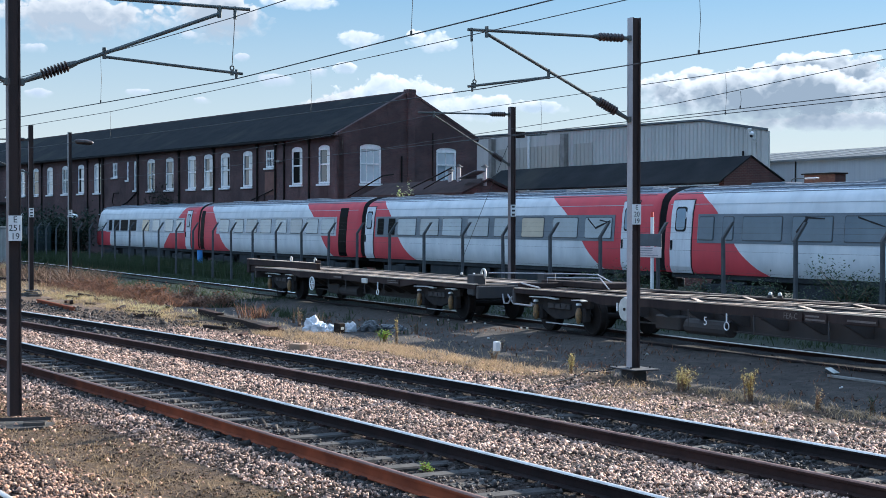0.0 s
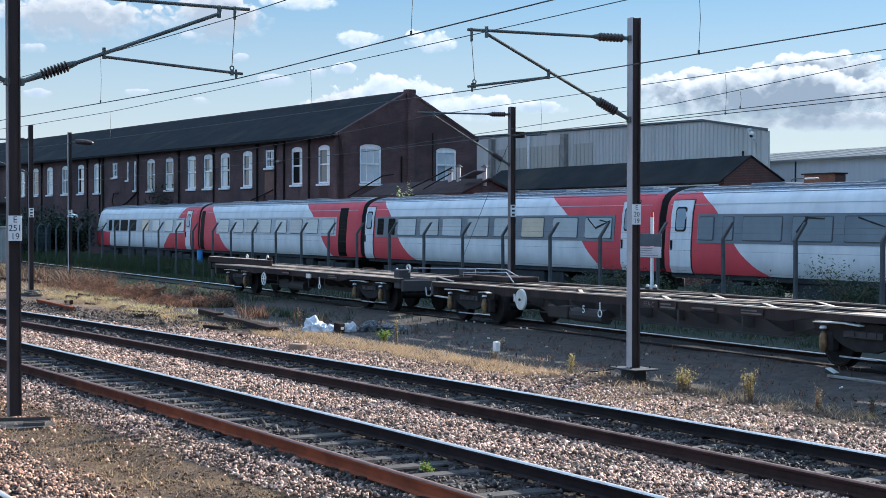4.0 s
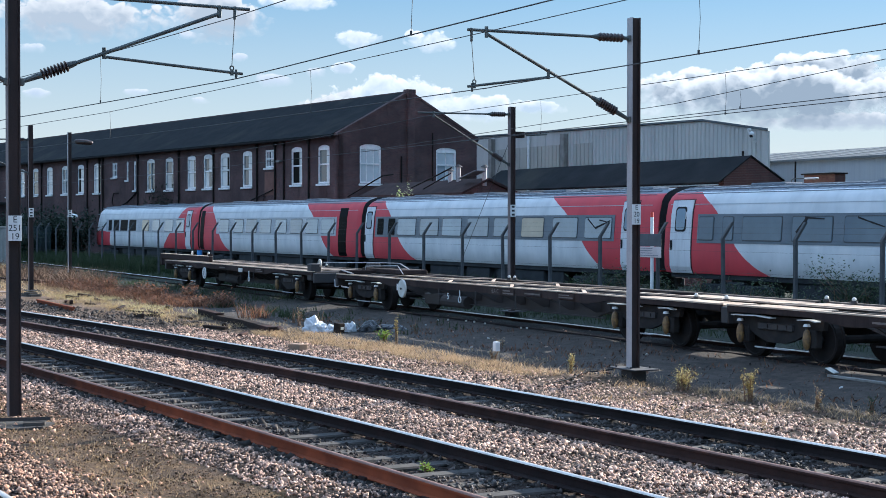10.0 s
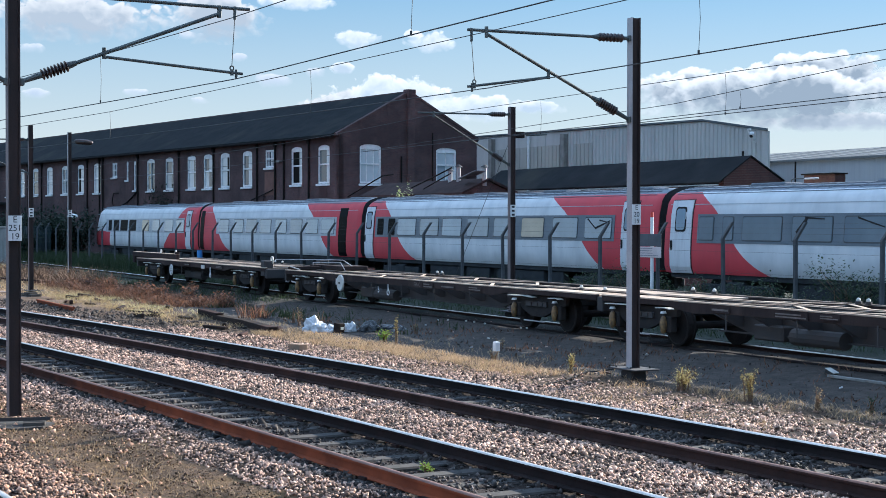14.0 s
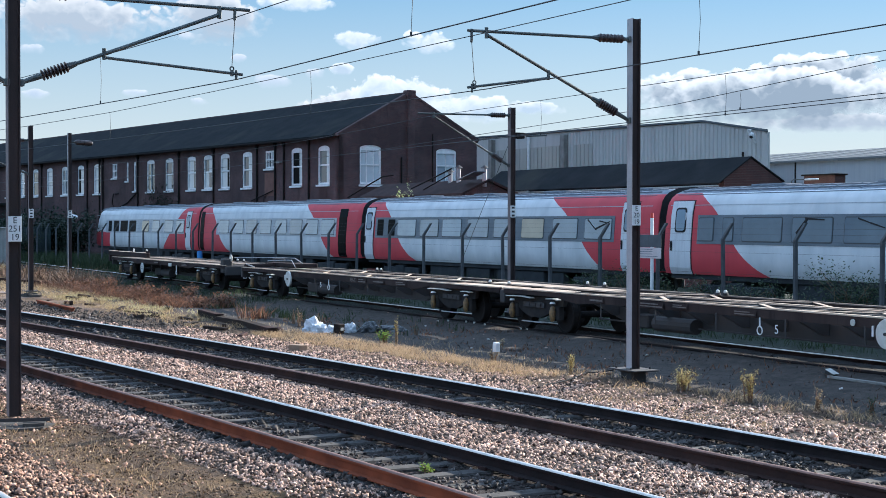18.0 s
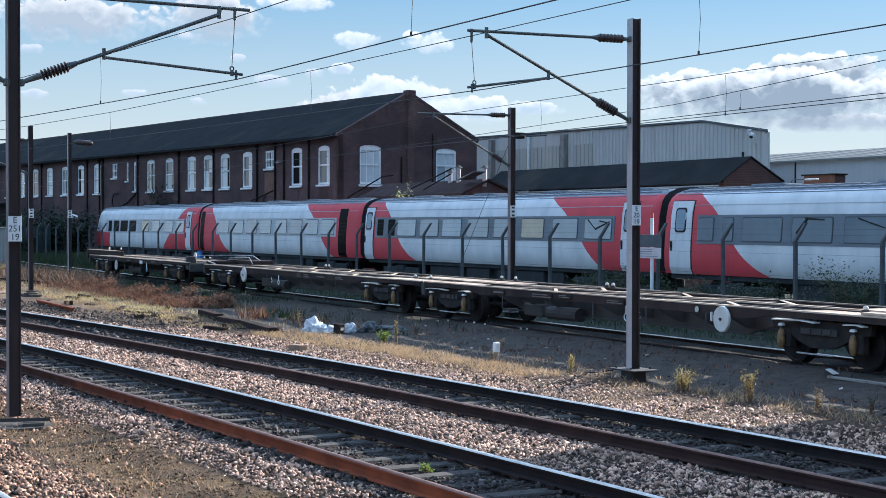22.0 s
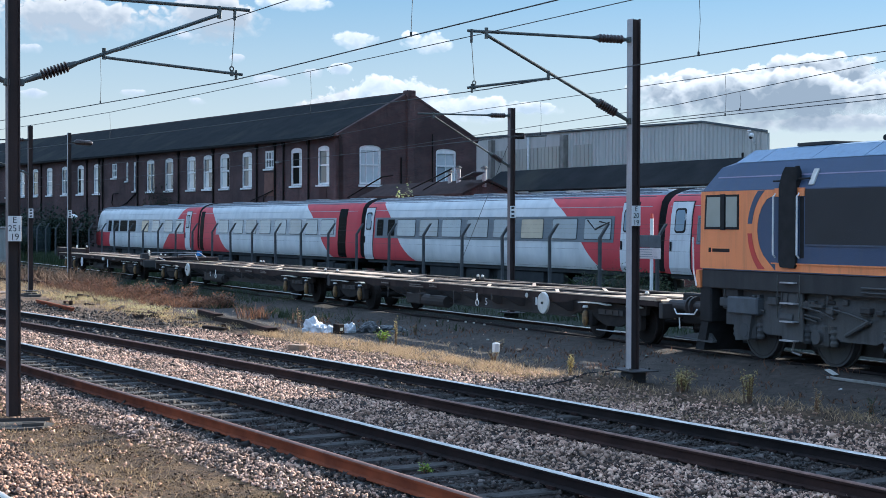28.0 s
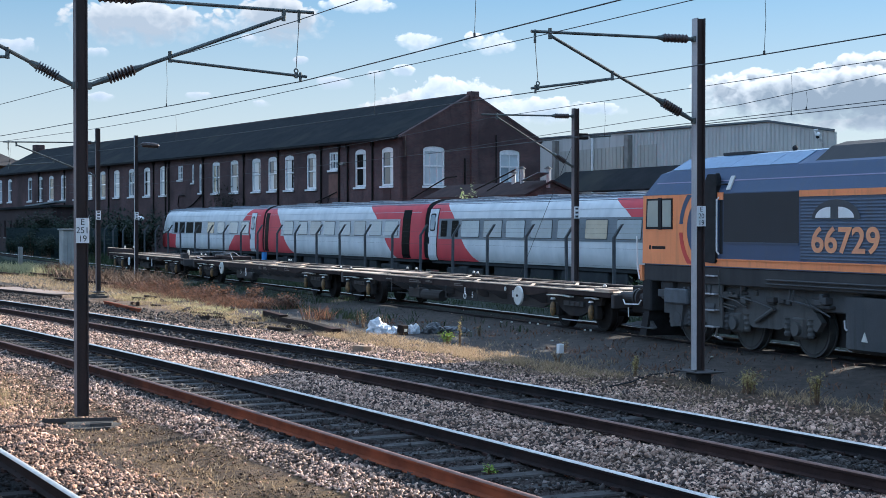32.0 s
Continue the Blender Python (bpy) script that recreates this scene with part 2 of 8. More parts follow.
GRASS_DRY = leafy("dry straw grass", (0.60, 0.43, 0.25), (0.24, 0.16, 0.09))
GRASS_PALE = leafy("pale dry weeds", (0.52, 0.39, 0.21), (0.21, 0.15, 0.08))
GRASS_GREEN = leafy("yard weeds", (0.03, 0.05, 0.022), (0.055, 0.07, 0.035))
LEAF = leafy("bush leaves", (0.025, 0.045, 0.02), (0.05, 0.075, 0.032))
LEAF_WEED = leafy("grey green weed leaves", (0.034, 0.055, 0.03), (0.072, 0.1, 0.05))
LEAF_DARK = leafy("dark ivy leaves", (0.013, 0.024, 0.016), (0.027, 0.043, 0.026))
LEAF_BRIGHT = leafy("bright ragwort leaves", (0.16, 0.27, 0.035), (0.28, 0.34, 0.06))
LEAF_PALE = leafy("pale flowering sapling leaves", (0.30, 0.36, 0.14), (0.50, 0.50, 0.30))
BRAMBLE = leafy("red brown bramble", (0.05, 0.028, 0.02), (0.27, 0.135, 0.08))
LEAF_STRAW = leafy("yellow green weed stems", (0.36, 0.32, 0.15), (0.55, 0.47, 0.26))
FLOWER = leafy("yellow flower heads", (0.55, 0.44, 0.18), (0.33, 0.27, 0.1))


def stone_material():
    k = Nodes("granite ballast stones")
    g = k.n("ShaderNodeNewGeometry")
    r = g.outputs["Random Per Island"]
    a = k.mix(r, (0.25, 0.135, 0.092), (0.92, 0.62, 0.46))
    b = k.mix(k.ramp(k.math("FRACT", k.math("MULTIPLY", r, 17.3)), 0.44, 0.8), a, (0.038, 0.021, 0.016))
    dirt = k.ramp(k.noise(0.55, 4), 0.44, 0.64)
    col = k.mix(k.math("MULTIPLY", dirt, 0.55), b, (0.17, 0.112, 0.078))
    return k.done(col, 0.75, 0.0, 0.4)


STONE = stone_material()


def oily_material():
    k = Nodes("oily dirty ballast stones darkened for rail shade")
    g = k.n("ShaderNodeNewGeometry")
    r = g.outputs["Random Per Island"]
    # oil dirt, further darkened by the rails' shadow put into the colour
    col = k.mix(r, (0.014, 0.0115, 0.0105), (0.07, 0.057, 0.05))
    col = k.mix(k.ramp(k.math("FRACT", k.math("MULTIPLY", r, 13.7)), 0.92, 1.0), col, (0.24, 0.2, 0.18))
    return k.done(col, 0.8, 0.0, 0.3)


OILY_SHADED = oily_material()


def warm_stone_material():
    k = Nodes("brown stained ballast stones")
    r = k.n("ShaderNodeNewGeometry").outputs["Random Per Island"]
    a = k.mix(r, (0.22, 0.105, 0.06), (0.90, 0.55, 0.37))
    b = k.mix(k.ramp(k.math("FRACT", k.math("MULTIPLY", r, 17.3)), 0.36, 0.75), a, (0.04, 0.022, 0.015))
    col = k.mix(k.math("MULTIPLY", k.ramp(k.noise(0.9, 4), 0.45, 0.62), 0.55), b, (0.12, 0.07, 0.042))
    return k.done(col, 0.8, 0.0, 0.35)


STONE_WARM = warm_stone_material()
# near-black: the shadow below the platform line's rail, put into the colour
BED_SHADE = surf("near-black ballast with painted shade", (0.008, 0.007, 0.007), (0.02, 0.017, 0.016), 30.0, 0.9, spec=0.15)


def soil_material():
    k = Nodes("brown trodden soil clods")
    g = k.n("ShaderNodeNewGeometry")
    r = g.outputs["Random Per Island"]
    col = k.mix(r, (0.03, 0.02, 0.013), (0.17, 0.11, 0.066))
    col = k.mix(k.ramp(k.math("FRACT", k.math("MULTIPLY", r, 13.7)), 0.9, 1.0), col, (0.34, 0.27, 0.2))
    return k.done(col, 0.9, 0.0, 0.2)


SOIL = soil_material()


def ground_material():
    """Grit by the running lines, brown trodden dirt, dark oily earth in the yard; shade of stones, rail and train
    painted in.
    """
    k = Nodes("railway ground")
    p = k.xyz()
    curve = k.math("ADD", p[1], k.math("MULTIPLY", k.math("MULTIPLY", p[0], p[0]), 0.0012))
    wob = k.math("MULTIPLY", k.math("SUBTRACT", k.noise(0.6, 5), 0.5), 1.6)
    v = k.math("ADD", curve, wob)
    fine, mid = k.noise(45, 4), k.noise(5, 5)
    # grit kept near black, so the shade in gaps between stones is painted
    grit = k.mix(fine, (0.010, 0.007, 0.006), (0.05, 0.035, 0.029))
    dirt = k.mix(k.ramp(k.noise(11, 6), 0.3, 0.7), (0.026, 0.017, 0.011), (0.145, 0.09, 0.053))
    dark = k.mix(k.ramp(mid, 0.3, 0.7), (0.043, 0.037, 0.033), (0.088, 0.073, 0.062))
    moss = k.mix(k.math("MULTIPLY", k.ramp(k.noise(1.6, 5), 0.5, 0.64), 0.45), dirt, (0.19, 0.115, 0.045))
    # shade beside the platform line painted as near-black ground
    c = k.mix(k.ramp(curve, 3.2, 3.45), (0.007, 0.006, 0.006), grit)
    c = k.mix(k.ramp(v, 4.3, 4.9), c, moss)
    c = k.mix(k.ramp(v, 6.3, 6.7), c, grit)
    c = k.mix(k.ramp(v, 13.9, 15.0), c, dirt)
    # the brown dirt is wider at the far end of the yard
    far = k.math("MULTIPLY", k.ramp(p[0], -38.0, -50.0), 2.2)
    c = k.mix(k.math("MULTIPLY", k.ramp(p[0], -44.0, -56.0), k.math("MULTIPLY", k.ramp(v, 12.7, 13.5), k.ramp(k.noise(0.5, 5), 0.4, 0.62))), c, k.mix(fine, (0.14, 0.095, 0.07), (0.30, 0.22, 0.17)))
    c = k.mix(k.ramp(k.math("SUBTRACT", v, far), 15.3, 16.4), c, dark)
    # shade under the goods train, painted into the bed of its line
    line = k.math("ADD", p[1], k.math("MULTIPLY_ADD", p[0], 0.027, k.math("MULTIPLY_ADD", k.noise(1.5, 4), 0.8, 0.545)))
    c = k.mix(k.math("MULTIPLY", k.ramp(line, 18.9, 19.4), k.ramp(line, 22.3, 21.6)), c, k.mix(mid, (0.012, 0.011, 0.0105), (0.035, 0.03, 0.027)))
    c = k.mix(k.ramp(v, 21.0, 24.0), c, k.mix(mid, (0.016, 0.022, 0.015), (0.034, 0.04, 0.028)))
    c = k.mix(0.5, c, k.mix(fine, (0.2, 0.2, 0.2), (0.85, 0.85, 0.85)), "OVERLAY")
    k.bump(fine, 0.7, 0.04)
    return k.done(c, 0.95, 0.0, 0.2)


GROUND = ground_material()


def brick_material(name, a, b, mortar):
    k = Nodes(name)
    br = k.n("ShaderNodeTexBrick")
    p = k.xyz()
    cmb = k.n("ShaderNodeCombineXYZ")
    k.link(k.math("ADD", p[0], p[1]), cmb.inputs[0])
    k.link(p[2], cmb.inputs[1])
    k.link(cmb.outputs[0], br.inputs["Vector"])
    br.inputs["Scale"].default_value = 1.0
    br.inputs["Brick Width"].default_value, br.inputs["Row Height"].default_value = 0.225, 0.075
    br.inputs["Mortar Size"].default_value = 0.006
    br.inputs["Color1"].default_value, br.inputs["Color2"].default_value, br.inputs["Mortar"].default_value = lin(a), lin(b), lin(mortar)
    soot = k.math("MAXIMUM", k.ramp(k.noise(0.3, 6), 0.36, 0.6), k.ramp(k.noise(1.0, 5, k.stretch(1.5, 1.5, 0.35)), 0.52, 0.7))
    c = k.mix(k.math("MULTIPLY", soot, 0.78), br.outputs["Color"], (0.048, 0.034, 0.035))
    c = k.mix(k.math("MULTIPLY", k.ramp(k.noise(1.0, 4, k.stretch(1.2, 1.2, 0.25)), 0.55, 0.8), 0.35), c, (0.16, 0.095, 0.085))
    return k.done(c, 0.9, 0.0, 0.2)


BRICK = brick_material("sooty red brick", (0.145, 0.08, 0.074), (0.094, 0.058, 0.06), (0.14, 0.118, 0.112))
# the outbuilding stands in shade; this darker brick has it in the colour
BRICK_SHADE = brick_material("brick darkened by painted shade", (0.05, 0.031, 0.03), (0.032, 0.022, 0.023), (0.05, 0.043, 0.04))
BRICK_RED = brick_material("newer red brick", (0.105, 0.045, 0.038), (0.075, 0.037, 0.034), (0.14, 0.11, 0.095))


def cladding_material(name, a, b, pitch):
    """Painted metal sheet with upright ribs."""
    k = Nodes(name)
    p = k.xyz()
    rib = k.math("PINGPONG", k.math("ADD", p[0], p[1]), pitch / 2)
    h = k.ramp(rib, pitch * 0.12, pitch * 0.24)
    c = k.mix(k.ramp(k.noise(0.25, 4), 0.35, 0.65), a, b)
    c = k.mix(k.math("MULTIPLY", k.ramp(k.noise(0.7, 4, k.stretch(2, 2, 0.1)), 0.5, 0.75), 0.5), c, tuple(v * 0.75 for v in a))
    k.bump(h, 0.3, 0.04)
    return k.done(c, 0.55, 0.0, 0.4)


CLAD = cladding_material("pale grey cladding", (0.445, 0.44, 0.42), (0.51, 0.50, 0.47), 0.5)
CLAD_OLD = cladding_material("stained buff cladding", (0.42, 0.405, 0.35), (0.35, 0.345, 0.32), 0.5)
CLAD_BLUE = cladding_material("blue grey cladding", (0.25, 0.29, 0.335), (0.28, 0.32, 0.36), 0.6)


def coach_material(name="silver and red coach paint", both=True):
    """Silver white coach side; the red at both ends ends in slanting edges."""
    k = Nodes(name)
    p = k.xyz()
    u = k.math("SUBTRACT", 3.6, p[2])
    def edge(a, b, c, d):
        return k.math("MULTIPLY_ADD", u, k.math("MULTIPLY_ADD", u, k.math("MULTIPLY_ADD", u, a, b), c), d)
    left = k.math("LESS_THAN", p[0], edge(0.383, -1.468, 2.716, 1.5))
    right = k.math("GREATER_THAN", p[0], edge(0.308, -1.378, 3.058, 15.821))
    raked = k.math("GREATER_THAN", k.math("SUBTRACT", p[0], k.math("MULTIPLY", p[2], 1.6)), 14.6)
    nose = k.math("MULTIPLY", k.math("LESS_THAN", p[0], k.math("MULTIPLY_ADD", p[2], 0.25, 3.65)), k.math("LESS_THAN", p[2], 2.02))
    redm = k.math("MAXIMUM", left if both else nose, right if both else raked)
    grime = k.ramp(k.noise(0.9, 5, k.stretch(1.5, 1, 0.6)), 0.4, 0.75)
    w = k.mix(grime, (0.66, 0.68, 0.69), (0.50, 0.53, 0.55))
    low = k.ramp(k.math("ADD", p[2], k.math("MULTIPLY", k.noise(2.0, 4), 0.5)), 1.75, 1.25)
    w = k.mix(k.math("MULTIPLY", low, 0.45), w, (0.30, 0.31, 0.30))
    r = k.mix(grime, (0.56, 0.06, 0.075), (0.46, 0.05, 0.066))
    c = k.mix(redm, w, r)
    roof = k.math("GREATER_THAN", p[2], 3.57)
    c = k.mix(roof, c, k.mix(grime, (0.21, 0.235, 0.27), (0.15, 0.17, 0.20)))
    k.bump(k.noise(3.0, 3), 0.06, 0.05)
    return k.done(c, 0.55, 0.0, 0.35)


COACH = coach_material()
COACH_NOSE = coach_material("silver end coach paint", False)


def glass(name, tint, rough=0.06, spec=0.9):
    k = Nodes(name)
    c = k.mix(k.noise(1.5, 3), tint, tuple(v * 0.7 for v in tint))
    k.bump(k.noise(0.9, 2), 0.05, 0.05)
    return k.done(c, rough, 0.0, spec)


PANE = glass("dusty window glass", (0.09, 0.11, 0.13))
# the sky mirrored in the panes is put into this pale colour
PANE_SKY = glass("window glass with painted sky reflection", (0.64, 0.69, 0.72), 0.12)
PANE_MID = glass("dull grey coach glass", (0.14, 0.185, 0.23), 0.1, 0.6)
PANE_HAZE = glass("dusty pale coach glass", (0.34, 0.40, 0.44), 0.15)
PANE_BLUE = glass("pale blue coach glass", (0.42, 0.50, 0.55), 0.15)
PANE_DOOR = glass("blue grey door glass", (0.26, 0.34, 0.42), 0.12, 0.6)
PANE_CAB = glass("cab glass with the far side's light behind", (0.30, 0.35, 0.33), 0.1, 0.7)
# the darkness of an unlit inside, painted on a flat pane
PANE_DARK = glass("near-black pane for an unlit interior", (0.004, 0.005, 0.006), 0.4, 0.03)
PANE_WARM = glass("cream toned window glass", (0.50, 0.44, 0.33), 0.2)


# ---- mesh helpers ----
class Geo:
    """Vertices and faces of one mesh."""

    def __init__(self):
        self.v, self.f = [], []

    def add(self, vs, fs):
        o = len(self.v)
        self.v += [tuple(p) for p in vs]
        self.f += [tuple(i + o for i in f) for f in fs]
        return self

    def box(self, x0, x1, y0, y1, z0, z1, ch=0.0):
        if ch <= 0:
            return self.add([(x, y, z) for z in (z0, z1) for y in (y0, y1) for x in (x0, x1)],
                            [(0, 2, 3, 1), (4, 5, 7, 6), (0, 1, 5, 4), (2, 6, 7, 3), (0, 4, 6, 2), (1, 3, 7, 5)])
        # chamfered box: 24 vertices
        vs, ix = [], {}
        for sx in (0, 1):
            for sy in (0, 1):
                for sz in (0, 1):
                    X, Y, Z = (x0, x1)[sx], (y0, y1)[sy], (z0, z1)[sz]
                    dx, dy, dz = ch * (1 - 2 * sx), ch * (1 - 2 * sy), ch * (1 - 2 * sz)
                    for a, p in (("x", (X, Y + dy, Z + dz)), ("y", (X + dx, Y, Z + dz)), ("z", (X + dx, Y + dy, Z))):
                        ix[sx, sy, sz, a] = len(vs)
                        vs.append(p)
        fs = []
        for s in (0, 1):
            q = [(0, 0), (0, 1), (1, 1), (1, 0)]
            fs.append([ix[s, a, b, "x"] for a, b in (q if s == 0 else q[::-1])][::-1])
            fs.append([ix[a, s, b, "y"] for a, b in (q if s == 0 else q[::-1])])
            fs.append([ix[a, b, s, "z"] for a, b in (q if s == 0 else q[::-1])])
        for a in (0, 1):
            for b in (0, 1):
                fs.append([ix[0, a, b, "y"], ix[1, a, b, "y"], ix[1, a, b, "z"], ix[0, a, b, "z"]])
                fs.append([ix[a, 0, b, "x"], ix[a, 1, b, "x"], ix[a, 1, b, "z"], ix[a, 0, b, "z"]])
                fs.append([ix[a, b, 0, "x"], ix[a, b, 1, "x"], ix[a, b, 1, "y"], ix[a, b, 0, "y"]])
                for c in (0, 1):
                    fs.append([ix[a, b, c, "x"], ix[a, b, c, "y"], ix[a, b, c, "z"]])
        return self.add(vs, fs)

    def sweep(self, prof, path, closed=True, caps=True):
        """prof: points (b, c); path: functions or rings given as lists of 3D points of the same count."""
        n = len(path[0])
        o = len(self.v)
        for ring in path:
            self.v += [tuple(p) for p in ring]
        m = n if closed else n - 1
        for i in range(len(path) - 1):
            for j in range(m):
                a, b = o + i * n + j, o + i * n + (j + 1) % n
                self.f.append((a, b, b + n, a + n))
        if caps and closed:
            self.f.append(tuple(o + j for j in range(n))[::-1])
            self.f.append(tuple(o + (len(path) - 1) * n + j for j in range(n)))
        return self

    def prism(self, prof, axis, a, b):
        """prof: polygon; axis 'x': (y, z) points drawn from x=a to b; 'y': (x, z); 'z': (x, y)."""
        put = {"x": lambda p, t: (t, p[0], p[1]), "y": lambda p, t: (p[0], t, p[1]), "z": lambda p, t: (p[0], p[1], t)}[axis]
        return self.sweep(None, [[put(p, t) for p in prof] for t in (a, b)])

    def tube(self, pts, r, n=8):
        pts = [Vector(p) for p in pts]
        rs = r if isinstance(r, (list, tuple)) else [r] * len(pts)
        rings = []
        for i, p in enumerate(pts):
            d = (pts[min(i + 1, len(pts) - 1)] - pts[max(i - 1, 0)]).normalized()
            up = Vector((0, 0, 1)) if abs(d.z) < 0.9 else Vector((1, 0, 0))
            s = d.cross(up).normalized()
            t = s.cross(d)
            rings.append([p + (s * math.cos(6.2832 * j / n) + t * math.sin(6.2832 * j / n)) * rs[i] for j in range(n)])
        return self.sweep(None, rings)

    def ball(self, c, r, n=8, sz=1.0):
        return self.tube([(c[0], c[1], c[2] + r * sz * math.sin(a)) for a in (-1.5, -1.0, -0.5, 0, 0.5, 1.0, 1.5)],
                         [r * math.cos(a) for a in (-1.5, -1.0, -0.5, 0, 0.5, 1.0, 1.5)], n)

    def ring(self, c, r, w, axis="y", n=20):
        """A torus-like ring."""
        pts = []
        o = len(self.v)
        m = 6
        for i in range(n):
            a = 6.2832 * i / n
            for j in range(m):
                b = 6.2832 * j / m
                rr, h = r + w * math.cos(b), w * math.sin(b)
                p = (rr * math.cos(a), h, rr * math.sin(a)) if axis == "y" else (h, rr * math.cos(a), rr * math.sin(a))
                self.v.append((c[0] + p[0], c[1] + p[1], c[2] + p[2]))
        for i in range(n):
            for j in range(m):
                a, b = o + i * m + j, o + i * m + (j + 1) % m
                c2, d = o + ((i + 1) % n) * m + (j + 1) % m, o + ((i + 1) % n) * m + j
                self.f.append((a, b, c2, d))
        return self

    def mesh(self, name, mat, smooth=False):
        me = bpy.data.meshes.new(name)
        me.from_pydata(self.v, [], self.f)
        if mat:
            me.materials.append(mat)
        bm = bmesh.new()
        bm.from_mesh(me)
        bmesh.ops.recalc_face_normals(bm, faces=bm.faces)
        bm.to_mesh(me)
        bm.free()
        if smooth:
            me.polygons.foreach_set("use_smooth", [True] * len(me.polygons))
            me.set_sharp_from_angle(angle=radians(40))
        return me


def part(name, geo, mat, parent, label="", smooth=False, m=None):
    """One mesh object under a thing or under a part."""
    ob = new(name, geo.mesh(name, mat, smooth) if isinstance(geo, Geo) else geo)
    ob.parent = parent
    if m is not None:
        ob.matrix_basis = m
    if label:
        ob["label"] = label
    return ob


def thing(name, label, category, m=None, group="", kind=""):
    ob = new(name)
    ob.empty_display_size = 0.2
    if m is not None:
        ob.matrix_basis = m
    return tagged(ob, label, category, group, kind)


def solid(name, geo, mat, label="", category="", group="", kind="", smooth=False, m=None):
    ob = new(name, geo.mesh(name, mat, smooth))
    if m is not None:
        ob.matrix_basis = m
    return tagged(ob, label, category, group, kind)


def letters(text, size, mat, parent, m, depth=0.004, label="", wide=1.0, bold=0.0):
    """Raised letters of the built-in font as a mesh, width scaled by wide."""
    cu = bpy.data.curves.new("lettering", "FONT")
    cu.body, cu.size, cu.extrude, cu.align_x, cu.align_y = text, size, depth, "CENTER", "CENTER"
    cu.offset = bold
    ob = bpy.data.objects.new("lettering_source", cu)
    scene.collection.objects.link(ob)
    dg = bpy.context.evaluated_depsgraph_get()
    me = bpy.data.meshes.new_from_object(ob.evaluated_get(dg))
    bpy.data.objects.remove(ob)
    me.transform(Matrix.Diagonal((wide, 1, 1, 1)))
    me.materials.clear()
    me.materials.append(mat)
    return part("lettering", me, mat, parent, label, m=m)


UP = pose(0, 0, 0, 90, 0, 0)       # lays a flat drawing upright, facing -y


# ---- lines of the tracks ----
def bend(x):
    """The gentle curve of the running lines."""
    return -0.00106 * x - 0.00121 * x * x if x > -62 else bend(-61.999) + 0.149 * (x + 62)


def y_c(x):
    return 2.60 + bend(x)


def y_a(x):
    return 8.01 + bend(x)


def y_b(x):
    return 11.79 + bend(x)


def y_f(x):
    return 20.0 - 0.027 * (x + 35)


Y_S = 30.78        # the siding with the stored coaches

# ---- ground ----
PROFILE = ((-30, -0.24), (1.0, -0.24), (1.9, -0.2), (3.2, -0.2), (3.45, -0.165), (4.1, -0.165), (4.6, -0.215), (5.1, -0.27), (6.2, -0.25), (6.7, -0.17), (7.2, -0.2), (7.5, -0.207), (8.5, -0.207),
           (8.8, -0.2), (9.3, -0.155), (10.5, -0.155), (11.0, -0.2), (11.3, -0.195), (12.3, -0.195), (12.6, -0.2), (13.4, -0.17), (14.6, -0.18), (16.5, -0.15),
           (18.6, -0.125), (22, -0.13), (24, -0.2), (40, -0.3), (2000, -0.3))
PX, PZ = np.array([p[0] for p in PROFILE]), np.array([p[1] for p in PROFILE])


def bend_np(x):
    return np.where(x > -62, -0.00106 * x - 0.00121 * x * x, bend(-61.999) + 0.149 * (x + 62))


def ground_np(x, y):
    fade = np.clip((22 - y) / 6, 0, 1)
    z = np.interp(y - bend_np(x) * fade, PX, PZ)
    # the goods line stands a little higher, its near side heaped with dark fines
    z = z + np.interp(y - 20.0 + 0.027 * (x + 35), (-3.0, -1.7, -1.0, -0.82, -0.6, 0.9, 2.0), (0.0, 0.08, 0.165, 0.165, 0.13, 0.11, 0.0))
    z = z + 0.17 * np.exp(-((x + 22.6) ** 2 + (y - 14.75) ** 2) / 0.3)
    return z + 0.018 * np.sin(x * 1.7 + y * 0.9) * np.sin(y * 2.3 - x * 0.6) + 0.012 * np.sin(x * 5.1) * np.sin(y * 4.3 + x)


def gz(x, y):
    return float(ground_np(np.array([x]), np.array([y]))[0])


def grid_ground():
    xs = np.concatenate([[-2500, -800, -400, -250, -180, -140], np.arange(-120, -62, 3.0), np.arange(-62, 4, 0.6), [10, 20, 40, 80, 200, 600, 2500]])
    ys = np.concatenate([[-1500, -300, -80, -30, -12, -5], np.arange(-2, 22.4, 0.22), np.arange(23, 32, 1.0), [34, 38, 45, 60, 90, 150, 300, 800, 2500]])
    X, Y = np.meshgrid(xs, ys)
    Z = ground_np(X, Y)
    me = bpy.data.meshes.new("ground")
    nx = len(xs)
    v = np.stack([X, Y, Z], -1).reshape(-1, 3)
    i = (np.arange(len(ys) - 1)[:, None] * nx + np.arange(nx - 1)[None]).reshape(-1)
    me.from_pydata(v.tolist(), [], np.stack([i, i + 1, i + nx + 1, i + nx], -1).tolist())
    me.materials.append(GROUND)
    me.polygons.foreach_set("use_smooth", [True] * len(me.polygons))
    return tagged(new("ground", me), "brown and grey railway yard ground with trodden dirt", "ground", kind="structure")


grid_ground()


